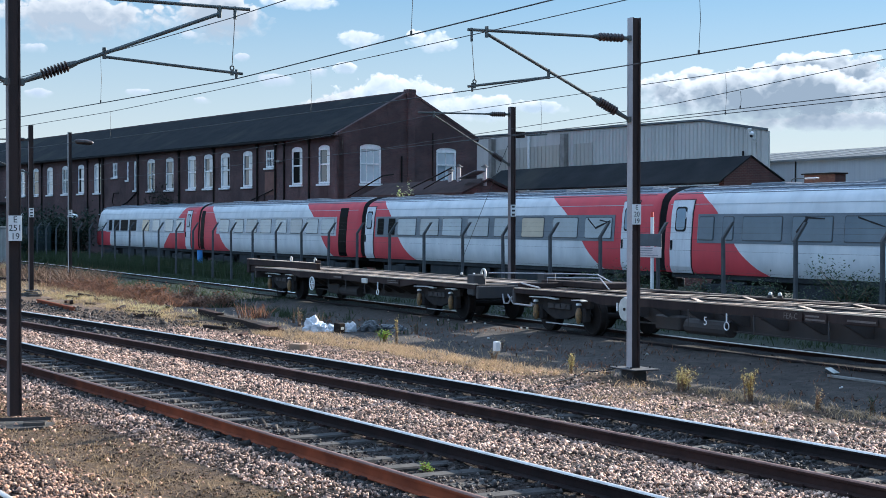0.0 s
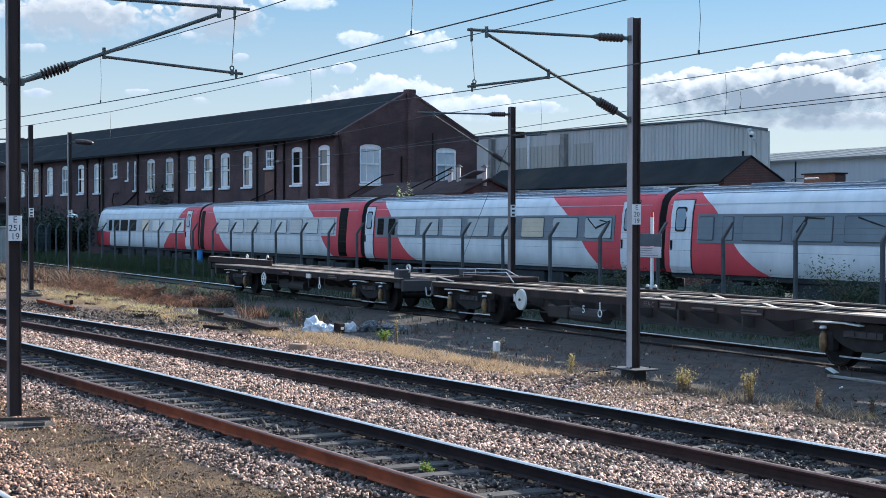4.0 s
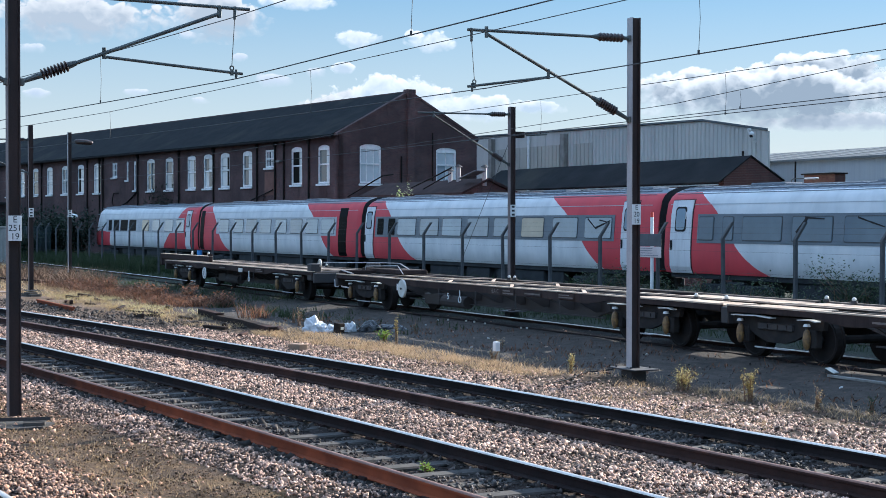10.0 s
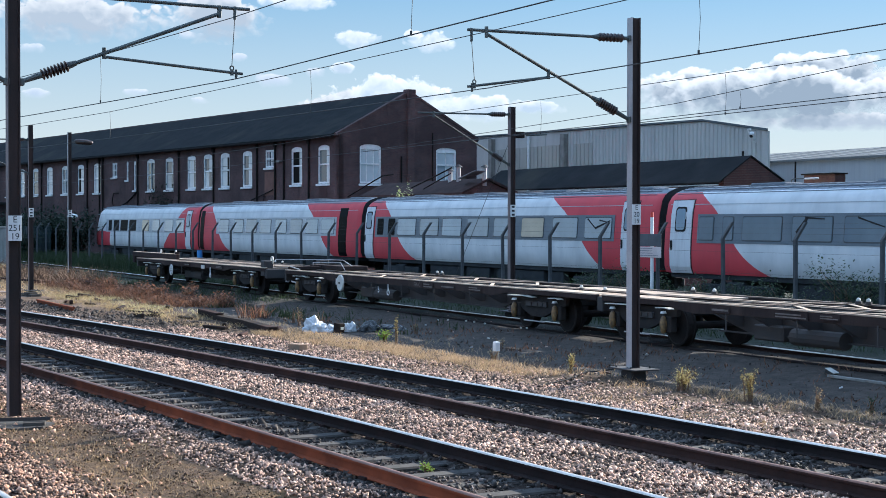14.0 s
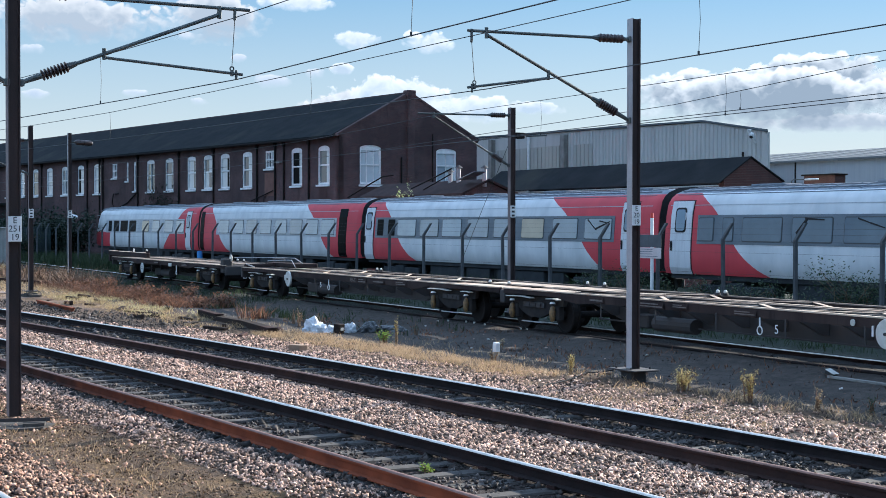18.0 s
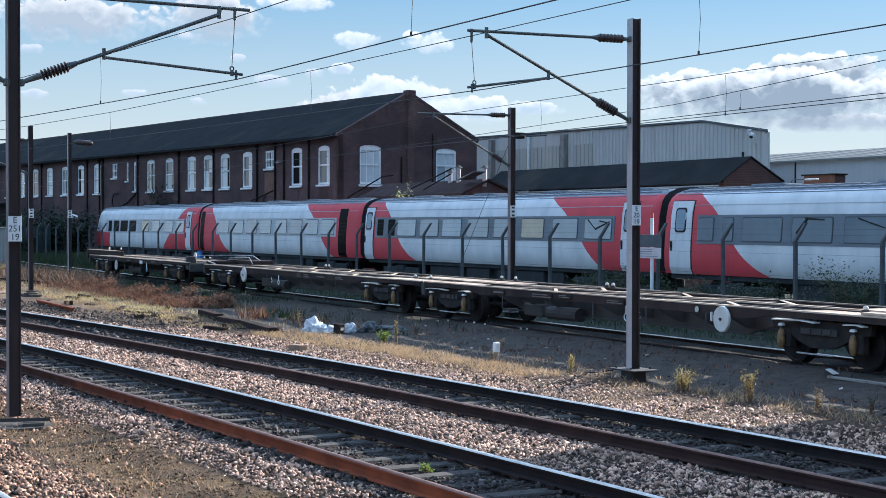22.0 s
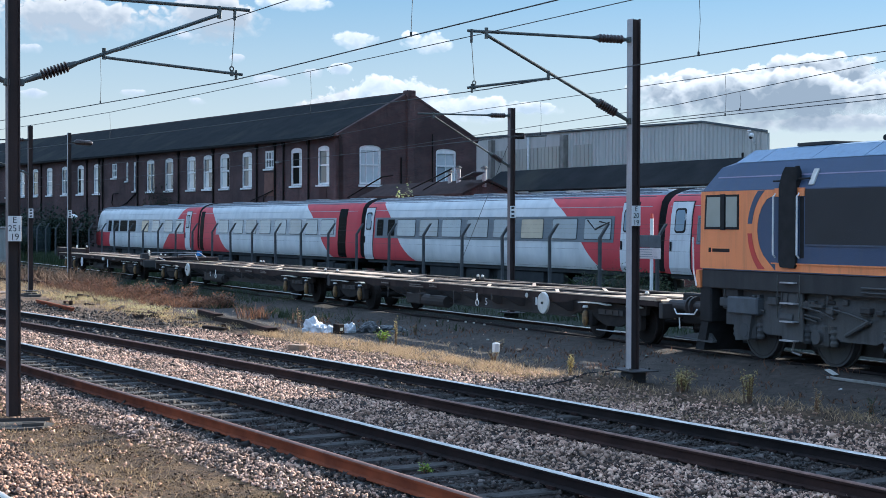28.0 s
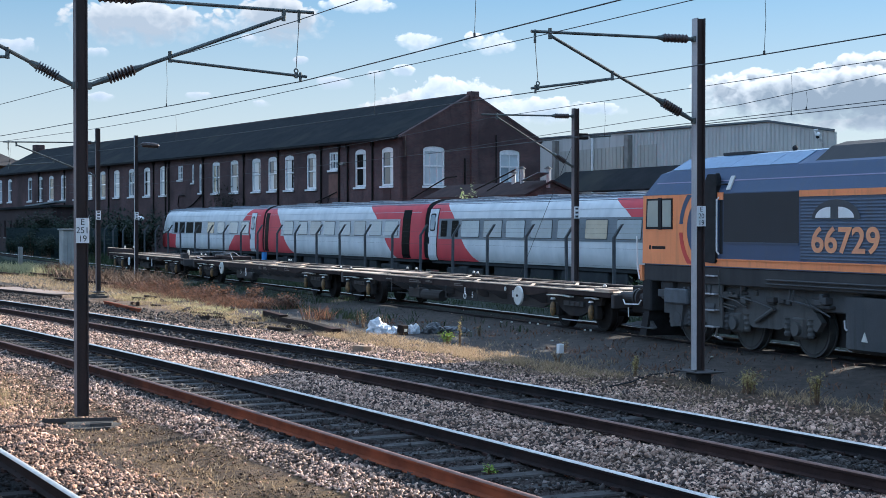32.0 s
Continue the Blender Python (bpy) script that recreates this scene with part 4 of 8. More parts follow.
overhead("overhead_wire", "thin dark overhead wires above the second main line", l_b,
         [span(-90, 4.78, -60, 4.76, 0.0, l_b), span(-60, 4.76, -21.5, 4.73, 0.0, l_b), span(-21.4, 4.737, -13, 4.81, 0.0, l_b), span(-12.9, 4.81, 25, 5.05, 0.0, l_b)],
         [span(-90, 5.5, -60, 5.5, 0.2, l_b), span(-60, 5.5, -45.5, 5.409, 0.0, l_b), span(-45.4, 5.409, -39.1, 5.419, 0.0, l_b), span(-39.0, 5.42, -21.6, 5.625, 0.0, l_b), span(-21.5, 5.626, 25, 6.25, 0.0, l_b)],
         [(-39.1, 4.745, 5.42), (-27.97, 4.735, 5.54), (-16.38, 4.785, 5.69), (-47, 4.75, 5.4), (-54, 4.75, 5.42)])
overhead("overhead_wire", "thin dark overhead wires above the goods line", l_f,
         [span(-120, 4.8, -76, 4.8, 0.0, l_f), span(-76, 4.8, -39.8, 4.82, 0.0, l_f), span(-39.7, 4.82, 30, 4.80, 0.0, l_f)],
         [span(-120, 5.6, -76, 5.6, 0.3, l_f), span(-76, 5.6, -39.8, 5.64, 0.25, l_f), span(-39.7, 5.64, 30, 5.66, 0.0, l_f)],
         [(-25.4, 4.81, 5.62), (-46, 4.8, 5.5), (-33, 4.81, 5.62)])
overhead("overhead_wire", "second pair of wires converging over the goods line", lambda x: y_f(x) + 0.35,
         [span(-39.6, 4.88, 30, 5.16, 0.0, lambda x: y_f(x) + 0.35)],
         [span(-44, 4.9, -28, 5.2, 0.0, lambda x: y_f(x) + 0.35), span(-27.9, 5.2, 30, 8.2, 0.0, lambda x: y_f(x) + 0.35)],
         [(-25.5, 4.94, 5.3)])
overhead("overhead_wire", "thin dark overhead wires above the platform line", l_c,
         [span(-60, 4.7, -21, 4.62, 0.0, l_c), span(-20.9, 4.62, 20, 4.7, 0.0, l_c)],
         [span(-60, 5.6, -21, 5.62, 0.15, l_c), span(-20.9, 5.62, 20, 5.6, 0.1, l_c)], [(-33, 4.66, 5.5)])

# ---- far buildings ----
B_ANG = 187.0      # the long brick building's own x axis runs away from its near corner
B_M = Matrix.Translation((-96.1, 42.0, 0)) @ pose(0, 0, 0, 0, 0, B_ANG)
# in its own frame: x from the near corner along the front wall, y is negative into the building


def holed_wall(width, height, holes, y0, y1, base):
    """An upright wall between y0 and y1 with real openings, one connected sheet of cells."""
    xs = sorted({0.0, width, *[h[0] for h in holes], *[h[1] for h in holes]})
    zs = sorted({base, height, *[h[2] for h in holes], *[h[3] for h in holes]})
    nx, nz = len(xs), len(zs)
    g = Geo()
    for y in (y0, y1):
        g.v += [(x, y, z) for z in zs for x in xs]
    k = nx * nz

    def full(i, j):
        if not (0 <= i < nx - 1 and 0 <= j < nz - 1):
            return False
        x, z = (xs[i] + xs[i + 1]) / 2, (zs[j] + zs[j + 1]) / 2
        return not any(h[0] < x < h[1] and h[2] < z < h[3] for h in holes)
    for j in range(nz - 1):
        for i in range(nx - 1):
            if not full(i, j):
                continue
            a, b, c, d = j * nx + i, j * nx + i + 1, (j + 1) * nx + i + 1, (j + 1) * nx + i
            g.f += [(a, b, c, d), (a + k, d + k, c + k, b + k)]
            for di, dj, p, q in ((0, -1, a, b), (1, 0, b, c), (0, 1, c, d), (-1, 0, d, a)):
                if not full(i + di, j + dj):
                    g.f.append((p, p + k, q + k, q))
    return g


def sash(root, x, w, z0, z1, y, out, mat, arched=True, bars=1, name="window", split=0.0):
    """A sash window in an opening, mat: its four lights, lower two first; out: direction (+1/-1) of the open air along y; returns the window part."""
    rise = 0.22 if arched else 0.0
    win = part(name, Geo().box(x - w / 2 - 0.1, x + w / 2 + 0.1, y + out * 0.02, y + out * 0.13, z0 - 0.16, z0 - 0.02, 0.02), CREAM, root, "white painted sill and sash window")
    f = Geo()
    t = 0.13
    yy0, yy1 = sorted((y - out * 0.13, y - out * 0.05))
    f.box(x - w / 2, x - w / 2 + t, yy0, yy1, z0, z1).box(x + w / 2 - t, x + w / 2, yy0, yy1, z0, z1)
    f.box(x - w / 2 + t, x + w / 2 - t, yy0, yy1, z0, z0 + t).box(x - w / 2 + t, x + w / 2 - t, yy0, yy1, z1 - t - rise, z1)
    zm = (z0 + z1) / 2
    f.box(x - w / 2 + t, x + w / 2 - t, yy0, yy1, zm - 0.05, zm + 0.05)
    for i in range(bars):
        xb = x - w / 2 + w * (i + 1) / (bars + 1)
        f.box(xb - 0.02, xb + 0.02, yy0, yy1, z0 + t, zm - 0.035).box(xb - 0.02, xb + 0.02, yy0, yy1, zm + 0.035, z1 - t - rise)
    part("window_frame", f, CREAM, win)
    yg = y - out * 0.135
    ya, yb = sorted((yg, yg - out * 0.01))
    xa, xm, xb = x - w / 2 + t, x + w * split, x + w / 2 - t
    for i, m in enumerate(mat):
        p, q = ((xa, xm), (xm, xb))[i % 2]
        za, zb = ((z0 + t, zm - 0.035), (zm + 0.035, z1 - t))[i // 2]
        part("pane", Geo().box(p, q, ya, yb, za, zb), m, win)
    if arched:
        # brick spandrels that round the head of the opening
        a, b = sorted((y, y - out * 0.2))
        n = 5
        for s in (-1, 1):
            pts = [(x + s * w / 2, z1), (x + s * w / 2, z1 - rise)] + [(x + s * w / 2 * math.cos(0.5 * math.pi * i / n), z1 - rise + rise * math.sin(0.5 * math.pi * i / n)) for i in range(1, n + 1)]
            part("arch_brick", Geo().prism(pts, "y", a + 0.004, b - 0.004), BRICK, win)
    return win


def long_building():
    root = thing("brick_works_building", "long sooty red brick works with slate roof and white sash windows", "building", B_M)
    L, DEP = 97.0, 11.4
    rng = random.Random(4)
    main = [(2.07, 1.6), (5.87, 1.6), (13.4, 1.6), (17.1, 1.6), (20.05, 1.6), (23.0, 1.6), (27.2, 1.6), (30.9, 1.6), (42.65, 1.6), (46.6, 1.6), (50.6, 1.6),
            (54.6, 1.6), (58.5, 1.6), (62.3, 1.6), (66.4, 1.6), (70.6, 1.6), (74.6, 1.6), (78.4, 1.6), (82.1, 1.6), (89.7, 1.6), (93.6, 1.6)]
    small = [(9.9, 1.35, 6.62, 7.9), (38.6, 1.15, 6.6, 7.85)]
    thin = [(34.2, 0.55, 5.4, 7.9), (35.8, 0.5, 6.3, 7.9)]
    holes = [(x - w / 2, x + w / 2, 5.3, 7.95) for x, w in main] + [(x - w / 2, x + w / 2, a, b) for x, w, a, b in small + thin]
    holes += [(x - 0.55, x + 0.55, 1.3, 3.6) for x, w in main[-8:]]
    part("front_wall", holed_wall(L, 8.62, holes, -0.35, 0.0, -0.3), BRICK, root)
    for x, w in main:
        # pale panes on one side, some with painted sky reflection; darker on the other
        pale, gap = rng.choice((PANE_SKY, PANE_SKY, PANE_WARM, PANE_HAZE)), rng.choice((PANE_DARK, PANE, PANE, PANE_SKY))
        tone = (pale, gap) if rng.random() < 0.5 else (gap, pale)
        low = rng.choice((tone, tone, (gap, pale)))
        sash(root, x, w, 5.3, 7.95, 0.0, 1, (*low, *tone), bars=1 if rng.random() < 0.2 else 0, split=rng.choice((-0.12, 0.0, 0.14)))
    for x, w in main[-8:]:
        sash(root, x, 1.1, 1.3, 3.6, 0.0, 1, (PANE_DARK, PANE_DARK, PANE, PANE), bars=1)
    for x, w, a, b in small:
        sash(root, x, w, a, b, 0.0, 1, (PANE, PANE, PANE_SKY, PANE), arched=False, bars=2)
    for x, w, a, b in thin:
        sash(root, x, w, a, b, 0.0, 1, (PANE,) * 4, arched=True, bars=0)
    # gable end at x = 0 towards the viewer's right, built in its own plane
    gab = part("gable_wall", holed_wall(DEP, 8.62, [(1.63, 3.35, 5.3, 7.98), (7.9, 9.63, 5.5, 7.9)], 0.0, 0.35, -0.3), BRICK, root,
               m=Matrix(((0, 1, 0, 0), (-1, 0, 0, 0), (0, 0, 1, 0), (0, 0, 0, 1))))
    part("gable_head", Geo().prism([(0, 8.62), (DEP, 8.62), (5.7, 11.62)], "y", 0.0, 0.35), BRICK, gab)
    sash(gab, 2.49, 1.72, 5.3, 7.98, 0.0, -1, (PANE_SKY,) * 4, bars=2)
    sash(gab, 8.76, 1.72, 5.5, 7.9, 0.0, -1, (PANE_HAZE, PANE_SKY, PANE_SKY, PANE_SKY), bars=1)
    part("flue_breast", Geo().box(5.42, 5.98, -0.22, -0.004, -0.3, 11.5, 0.02).box(5.36, 6.04, -0.26, 0.36, 11.45, 11.86, 0.03), BRICK, gab, "tall brick flue up the gable")
    part("coping", Geo().prism([(-0.15, 8.5), (5.7, 11.62), (5.7, 11.78), (-0.15, 8.68)], "y", -0.05, 0.4).prism([(DEP + 0.15, 8.5), (5.7, 11.62), (5.7, 11.78), (DEP + 0.15, 8.68)], "y", -0.05, 0.4), BRICK, gab)
    part("down_pipe", Geo().tube([(4.95, -0.08, 3.2), (4.95, -0.08, 7.2)], 0.06, 8), DRAIN, gab)
    part("down_pipe", Geo().tube([(7.55, -0.08, 5.0), (7.55, -0.08, 8.9)], 0.04, 8), DRAIN, gab)
    for e in (0.4, -DEP - 0.4):
        part("roof", Geo().prism([(e, 8.42), (-5.7, 11.6), (-5.7, 11.74), (e, 8.6)], "x", 0.36, L + 0.3), SLATE, root)
    part("ridge_tiles", Geo().prism([(-5.85, 11.66), (-5.7, 11.78), (-5.55, 11.66)], "x", 0.3, L + 0.3), TILE, root)
    part("gutter", Geo().box(0.36, L, 0.4, 0.52, 8.38, 8.5, 0.02), DRAIN, root)
    part("back_wall", Geo().box(0.36, L, -DEP, -DEP + 0.35, -0.3, 8.62), BRICK, root)
    part("end_wall", Geo().prism([(-DEP, -0.3), (-0.35, -0.3), (-0.35, 8.62), (-5.7, 11.5), (-DEP, 8.62)], "x", L, L + 0.35), BRICK, root)
    part("chimney", Geo().box(L - 0.6, L + 0.5, -6.3, -5.1, 11.2, 12.4, 0.03), BRICK, root)
    for x in (8.9, 7.6, 11.7, 18.9, 4.0, 33.4, 41.1, 41.9, 44.8, 48.9, 25.2, 56.6, 60.4, 70.0, 78.6, 64.9):
        pipe = part("down_pipe", Geo().tube([(x, 0.09, 1.0), (x, 0.09, 8.1)], 0.07, 8), DRAIN, root)
        part("hopper_head", Geo().box(x - 0.12, x + 0.12, 0.0, 0.2, 8.1, 8.4, 0.02), DRAIN, pipe)
    part("cable_run", Geo().tube([(9.2, 0.1, 5.0), (10.5, 0.12, 4.7), (12.5, 0.12, 4.3), (12.6, 0.12, 3.6)], 0.04, 6), DRAIN, root)
    part("cable_run", Geo().tube([(10.5, 0.12, 4.6), (10.6, 0.12, 3.4)], 0.04, 6), DRAIN, root)
    part("cable_run", Geo().tube([(33.4, 0.1, 5.3), (35.5, 0.12, 4.4), (38.5, 0.12, 3.7)], 0.06, 6), DRAIN, root)
    part("cable_run", Geo().tube([(37.5, 0.12, 5.2), (38.6, 0.12, 5.2), (38.9, 0.12, 4.4), (38.2, 0.12, 3.8)], 0.05, 6), DRAIN, root)
    part("lamp_bracket", Geo().box(8.0, 8.5, 0.02, 0.25, 6.95, 7.1), CAB_GREY, root)
    part("sealed_panel", Geo().box(9.2, 10.6, 0.004, 0.03, 4.6, 6.3), surf("patched brick", (0.17, 0.085, 0.065), (0.13, 0.07, 0.055), 2.0, 0.9), root, "patch of newer brickwork")
    part("sealed_panel", Geo().box(1.6, 2.6, 0.004, 0.03, 3.6, 5.05), BRICK_RED, root, "patch of newer brickwork")


long_building()


def side_sheds():
    # lean-to with red tiles by the gable
    a = thing("brick_annexe", "low brick annexe with red brown tiled roof and flue pipes", "building")
    part("wall", Geo().prism([(39.2, -0.3), (42.2, -0.3), (42.2, 4.2), (40.6, 4.88), (39.2, 4.25)], "x", -85.5, -73.0), BRICK, a)
    part("roof", Geo().prism([(38.9, 4.12), (40.6, 4.9), (42.5, 4.12), (42.5, 4.24), (40.6, 5.02), (38.9, 4.24)], "x", -86.0, -72.8), TILE, a)
    for x, y, z in ((-75.95, 40.4, 5.7), (-76.96, 40.4, 5.5), (-73.0, 40.4, 5.6)):
        f = part("flue", Geo().tube([(x, y, 4.6), (x, y, z)], 0.12, 10), MAST_LIGHT, a, "pale metal flue pipe")
        part("cowl", Geo().tube([(x, y, z), (x, y, z + 0.14)], [0.24, 0.05], 10), STEEL_DARK, f)
    part("pipe_run", Geo().tube([(-87, 38.6, 4.2), (-84, 38.6, 4.9), (-82.0, 38.6, 5.35), (-81.0, 38.8, 5.4)], 0.04, 6), DRAIN, a)
    part("pipe_run", Geo().tube([(-79, 39.0, 4.6), (-76.4, 39.2, 5.2), (-74.5, 39.2, 5.6)], 0.04, 6), DRAIN, a)
    part("pipe_run", Geo().tube([(-77.5, 39.0, 4.5), (-74.6, 39.2, 5.3)], 0.035, 6), DRAIN, a)
    part("roof_sheet", Geo().prism([(-74.4, 4.98), (-72.5, 5.36), (-72.5, 5.4), (-74.4, 5.02)], "y", 39.5, 40.2), COACH_ROOF, a, "grey tilted roof sheet")
    # slate roofed shed
    b = thing("slate_shed", "low brick shed with long dark slate roof", "building")
    part("wall", Geo().box(-78, -55.86, 43.1, 46.4, -0.3, 4.3), BRICK_RED, b)
    part("roof", Geo().prism([(42.8, 4.40), (44.6, 5.60), (46.5, 4.51), (46.5, 4.57), (44.6, 5.66), (42.8, 4.46)], "x", -78.6, -55.8), SLATE, b)
    part("gable", Geo().prism([(43.1, 4.3), (46.4, 4.3), (46.4, 4.54), (44.6, 5.58), (43.1, 4.58)], "x", -56.2, -55.82), BRICK_RED, b)
    part("barge_board", Geo().prism([(42.8, 4.41), (44.6, 5.61), (46.5, 4.52), (46.5, 4.58), (44.6, 5.67), (42.8, 4.47)], "x", -55.8, -55.76), SLATE, b)
    # warehouse
    w = thing("warehouse", "large pale grey metal clad warehouse", "building")
    prof = [(-125, -0.3), (-73.5, -0.3), (-73.5, 8.12), (-79.8, 9.06), (-125, 9.7)]
    part("front_wall", Geo().prism(prof, "y", 60.0, 60.15), CLAD, w)
    part("side_wall", Geo().sweep(None, [[(-73.6, 60.16, -0.3), (-73.6, 60.16, 8.1), (-74.5, 60.16, 8.1), (-74.5, 60.16, -0.3)], [(-109, 87, -0.3), (-109, 87, 8.1), (-110, 87, 8.1), (-110, 87, -0.3)]]), CLAD, w)
    top = [(-73.3, 8.12), (-79.8, 9.08), (-125, 9.72), (-125, 9.82), (-79.8, 9.2), (-73.3, 8.26)]
    part("roof", Geo().sweep(None, [[(x, 59.85, z) for x, z in top], [(x - 35.5, 87, z) for x, z in top]]), SHED_ROOF, w)
    for x, wd in ((-107.1, 0.45), (-96.4, 0.5)):
        part("pier", Geo().box(x, x + wd, 59.6, 59.995, -0.3, 9.2 if x < -100 else 9.1), CONCRETE, w, "grey upright pier")
    for i in range(9):
        x = -106.9 + i * 3.9
        top = 9.7 - (x + 125) * 0.64 / 45.2 if x < -79.8 else 9.06 - (x + 79.8) * 0.94 / 6.3
        part("cladding_rib", Geo().box(x - 0.05, x + 0.05, 59.975, 59.998, -0.3, top - 0.05), CLAD, w)
    for i in range(52):
        x = -95.6 + i * 0.42
        top = 9.7 - (x + 125) * 0.64 / 45.2 if x < -79.8 else 9.06 - (x + 79.8) * 0.94 / 6.3
        part("cladding_rib", Geo().prism([(x - 0.07, 59.998), (x - 0.03, 59.93), (x + 0.03, 59.93), (x + 0.07, 59.998)], "z", 3.0, top - 0.1), CLAD, w)
    part("cladding_panel", Geo().box(-106.3, -97.0, 59.9, 59.95, 5.2, 8.35), CLAD_OLD, w, "stained buff cladding panel")
    part("cladding_panel", Geo().box(-95.0, -92.6, 59.9, 59.95, 5.2, 8.3), CLAD_OLD, w, "stained buff cladding panel")
    for i in range(26):
        x = -106.0 + i * 0.54
        if x < -97.1 or -94.9 < x < -92.7:
            part("cladding_rib", Geo().box(x - 0.05, x + 0.05, 59.87, 59.898, 5.2, 8.3), CLAD_OLD, w)
    part("down_pipe", Geo().tube([(-101.2, 59.8, 5.0), (-101.2, 59.8, 9.3)], 0.1, 8), CREAM, w)
    part("down_pipe", Geo().tube([(-75.6, 59.8, 5.6), (-75.6, 59.8, 7.0)], 0.07, 8), DRAIN, w)
    cm = thing("security_camera", "white dome security camera on a wall bracket", "camera")
    part("arm", Geo().tube([(-74.5, 59.9, 7.5), (-74.5, 59.4, 8.0), (-74.5, 59.3, 8.25), (-74.1, 59.2, 8.25)], 0.05, 6), WHITE, cm)
    part("dome", Geo().ball((-74.0, 59.2, 7.95), 0.15, 10), WHITE, cm, smooth=True)
    part("lens", Geo().ball((-74.0, 59.15, 7.83), 0.11, 8), BLACK, cm)
    # far shed with rooflights
    s = thing("far_shed", "far blue grey metal shed with pale rooflights", "building")
    part("wall", Geo().box(-122, -60, 90.0, 91.0, -0.3, 8.1), CLAD_BLUE, s)
    part("end_wall", Geo().box(-122, -121, 91.0, 120.0, -0.3, 8.0), CLAD_BLUE, s)
    part("roof", Geo().prism([(89.6, 8.0), (102, 9.5), (102, 9.68), (89.6, 8.18)], "x", -126, -60), SHED_ROOF, s)
    for i in range(12):
        x = -122 + i * 4.6
        part("rooflight", Geo().prism([(90.5, 8.292), (101, 9.562), (101, 9.592), (90.5, 8.322)], "x", x, x + 1.1), ROOFLIGHT, s)
    part("seam", Geo().box(-106.5, -106.4, 89.9, 89.995, 3, 8.05), DRAIN, s)
    r = thing("brick_plant_room", "small flat roofed brick block", "building")
    part("wall", Geo().box(-81.95, -78.9, 70, 70.9, -0.3, 5.86), BRICK_RED, r)
    part("roof", Geo().box(-82.05, -78.75, 69.8, 71.0, 5.86, 5.96, 0.02), DRAIN, r)
    l = thing("yard_lamp", "pale bulkhead lamp on a thin arm", "lamp")
    part("arm", Geo().tube([(-48.75, 41, -0.3), (-48.75, 41, 4.33), (-48.6, 41, 4.38), (-47.3, 41, 4.36)], 0.025, 6), TUBE, l)
    part("head", Geo().box(-47.9, -47.2, 40.9, 41.1, 4.33, 4.4, 0.03), WHITE, l)
    # far left: brown gable and dark shelter
    g = thing("far_house", "far brown brick gabled house", "building")
    part("wall", Geo().box(-220, -204, 18.3, 36, -0.3, 10.2), GABLE_BROWN, g)
    part("roof", Geo().sweep(None, [[(-203, 18, 10.2), (-212, 18, 12.6), (-221, 18, 10.2)], [(-203, 36.6, 10.2), (-212, 33.2, 12.6), (-221, 36.6, 10.2)]]), ROOF_BROWN, g)
    sky = part("skylight", Geo().sweep(None, [[(-205.2 - d, y, 10.2 + (2.2 + d) * 0.2667 + h) for d, h in ((0, 0.03), (4.4, 0.03), (4.4, 0.1), (0, 0.1))] for y in (25.0, 33.0)]), ROOFLIGHT, g, "pale glazed roof skylight")
    for i in range(6):
        part("glazing_bar", Geo().sweep(None, [[(-205.2 - d, y, 10.2 + (2.2 + d) * 0.2667 + h) for d, h in ((0, 0.1), (4.4, 0.1), (4.4, 0.16), (0, 0.16))] for y in (25.6 + i * 1.3, 25.75 + i * 1.3)]), DRAIN, sky)
    d = thing("low_outbuilding", "low brick outbuilding painted shade-dark, with small arched windows", "building")
    part("wall", holed_wall(50.0, 4.25, [(1.5 + i * 3.6, 2.6 + i * 3.6, 1.3, 3.1) for i in range(13)], 28.4, 28.75, -0.3), BRICK_SHADE, d, m=pose(-196, 0, 0))
    part("side_wall", Geo().box(-146.35, -146.0, 28.76, 30.6, -0.3, 4.25), BRICK_SHADE, d)
    for i in range(13):
        x = -196 + 1.5 + i * 3.6
        w = part("window", Geo().box(x - 0.08, x + 1.18, 28.3, 28.42, 1.18, 1.3, 0.01), CONCRETE, d)
        part("pane", Geo().box(x, x + 1.1, 28.6, 28.62, 1.3, 3.1), PANE_DARK, w)
        part("glazing_bar", Geo().box(x + 0.52, x + 0.58, 28.56, 28.6, 1.3, 3.1), CREAM, w)
    part("roof", Geo().box(-196.4, -145.7, 28.1, 30.7, 4.25, 4.5, 0.03), SLATE, d)
    part("skylight_sheet", Geo().prism([(-164, 4.5), (-148, 4.75), (-148, 4.9), (-164, 4.65)], "y", 29.0, 30.0), ROOFLIGHT, d, "pale sloping sheet on the roof")
    c = thing("relay_cabinet", "pale grey lineside equipment cabinet with ribbed doors", "cabinet")
    part("body", Geo().box(-94.3, -93.1, 18.7, 19.4, -0.25, 2.3, 0.03), CAB_GREY, c)
    for i in range(3):
        part("door", Geo().box(-93.1, -93.06, 18.72 + i * 0.225, 18.92 + i * 0.225, -0.1, 2.2, 0.008), CAB_GREY, c)
    part("lid", Geo().box(-94.4, -93.0, 18.62, 19.48, 2.3, 2.38, 0.02), CAB_GREY, c)
    t = thing("storage_tank", "small pale round vent cap on a post", "vent")
    part("body", Geo().tube([(-124.9, 31.2, -0.3), (-124.9, 31.2, 2.95)], 0.22, 10), DRAIN, t, "dark vent pipe")
    part("cap", Geo().ball((-124.9, 31.2, 3.12), 0.45, 12, 0.5), CREAM, t)
    f = thing("palisade_fence", "dark green steel palisade fence beyond the weeds", "fence")
    pale = Geo().prism([(-0.05, -0.02), (0.0, 0.03), (0.05, -0.02)], "z", -0.3, 2.35).mesh("pale", PALING)
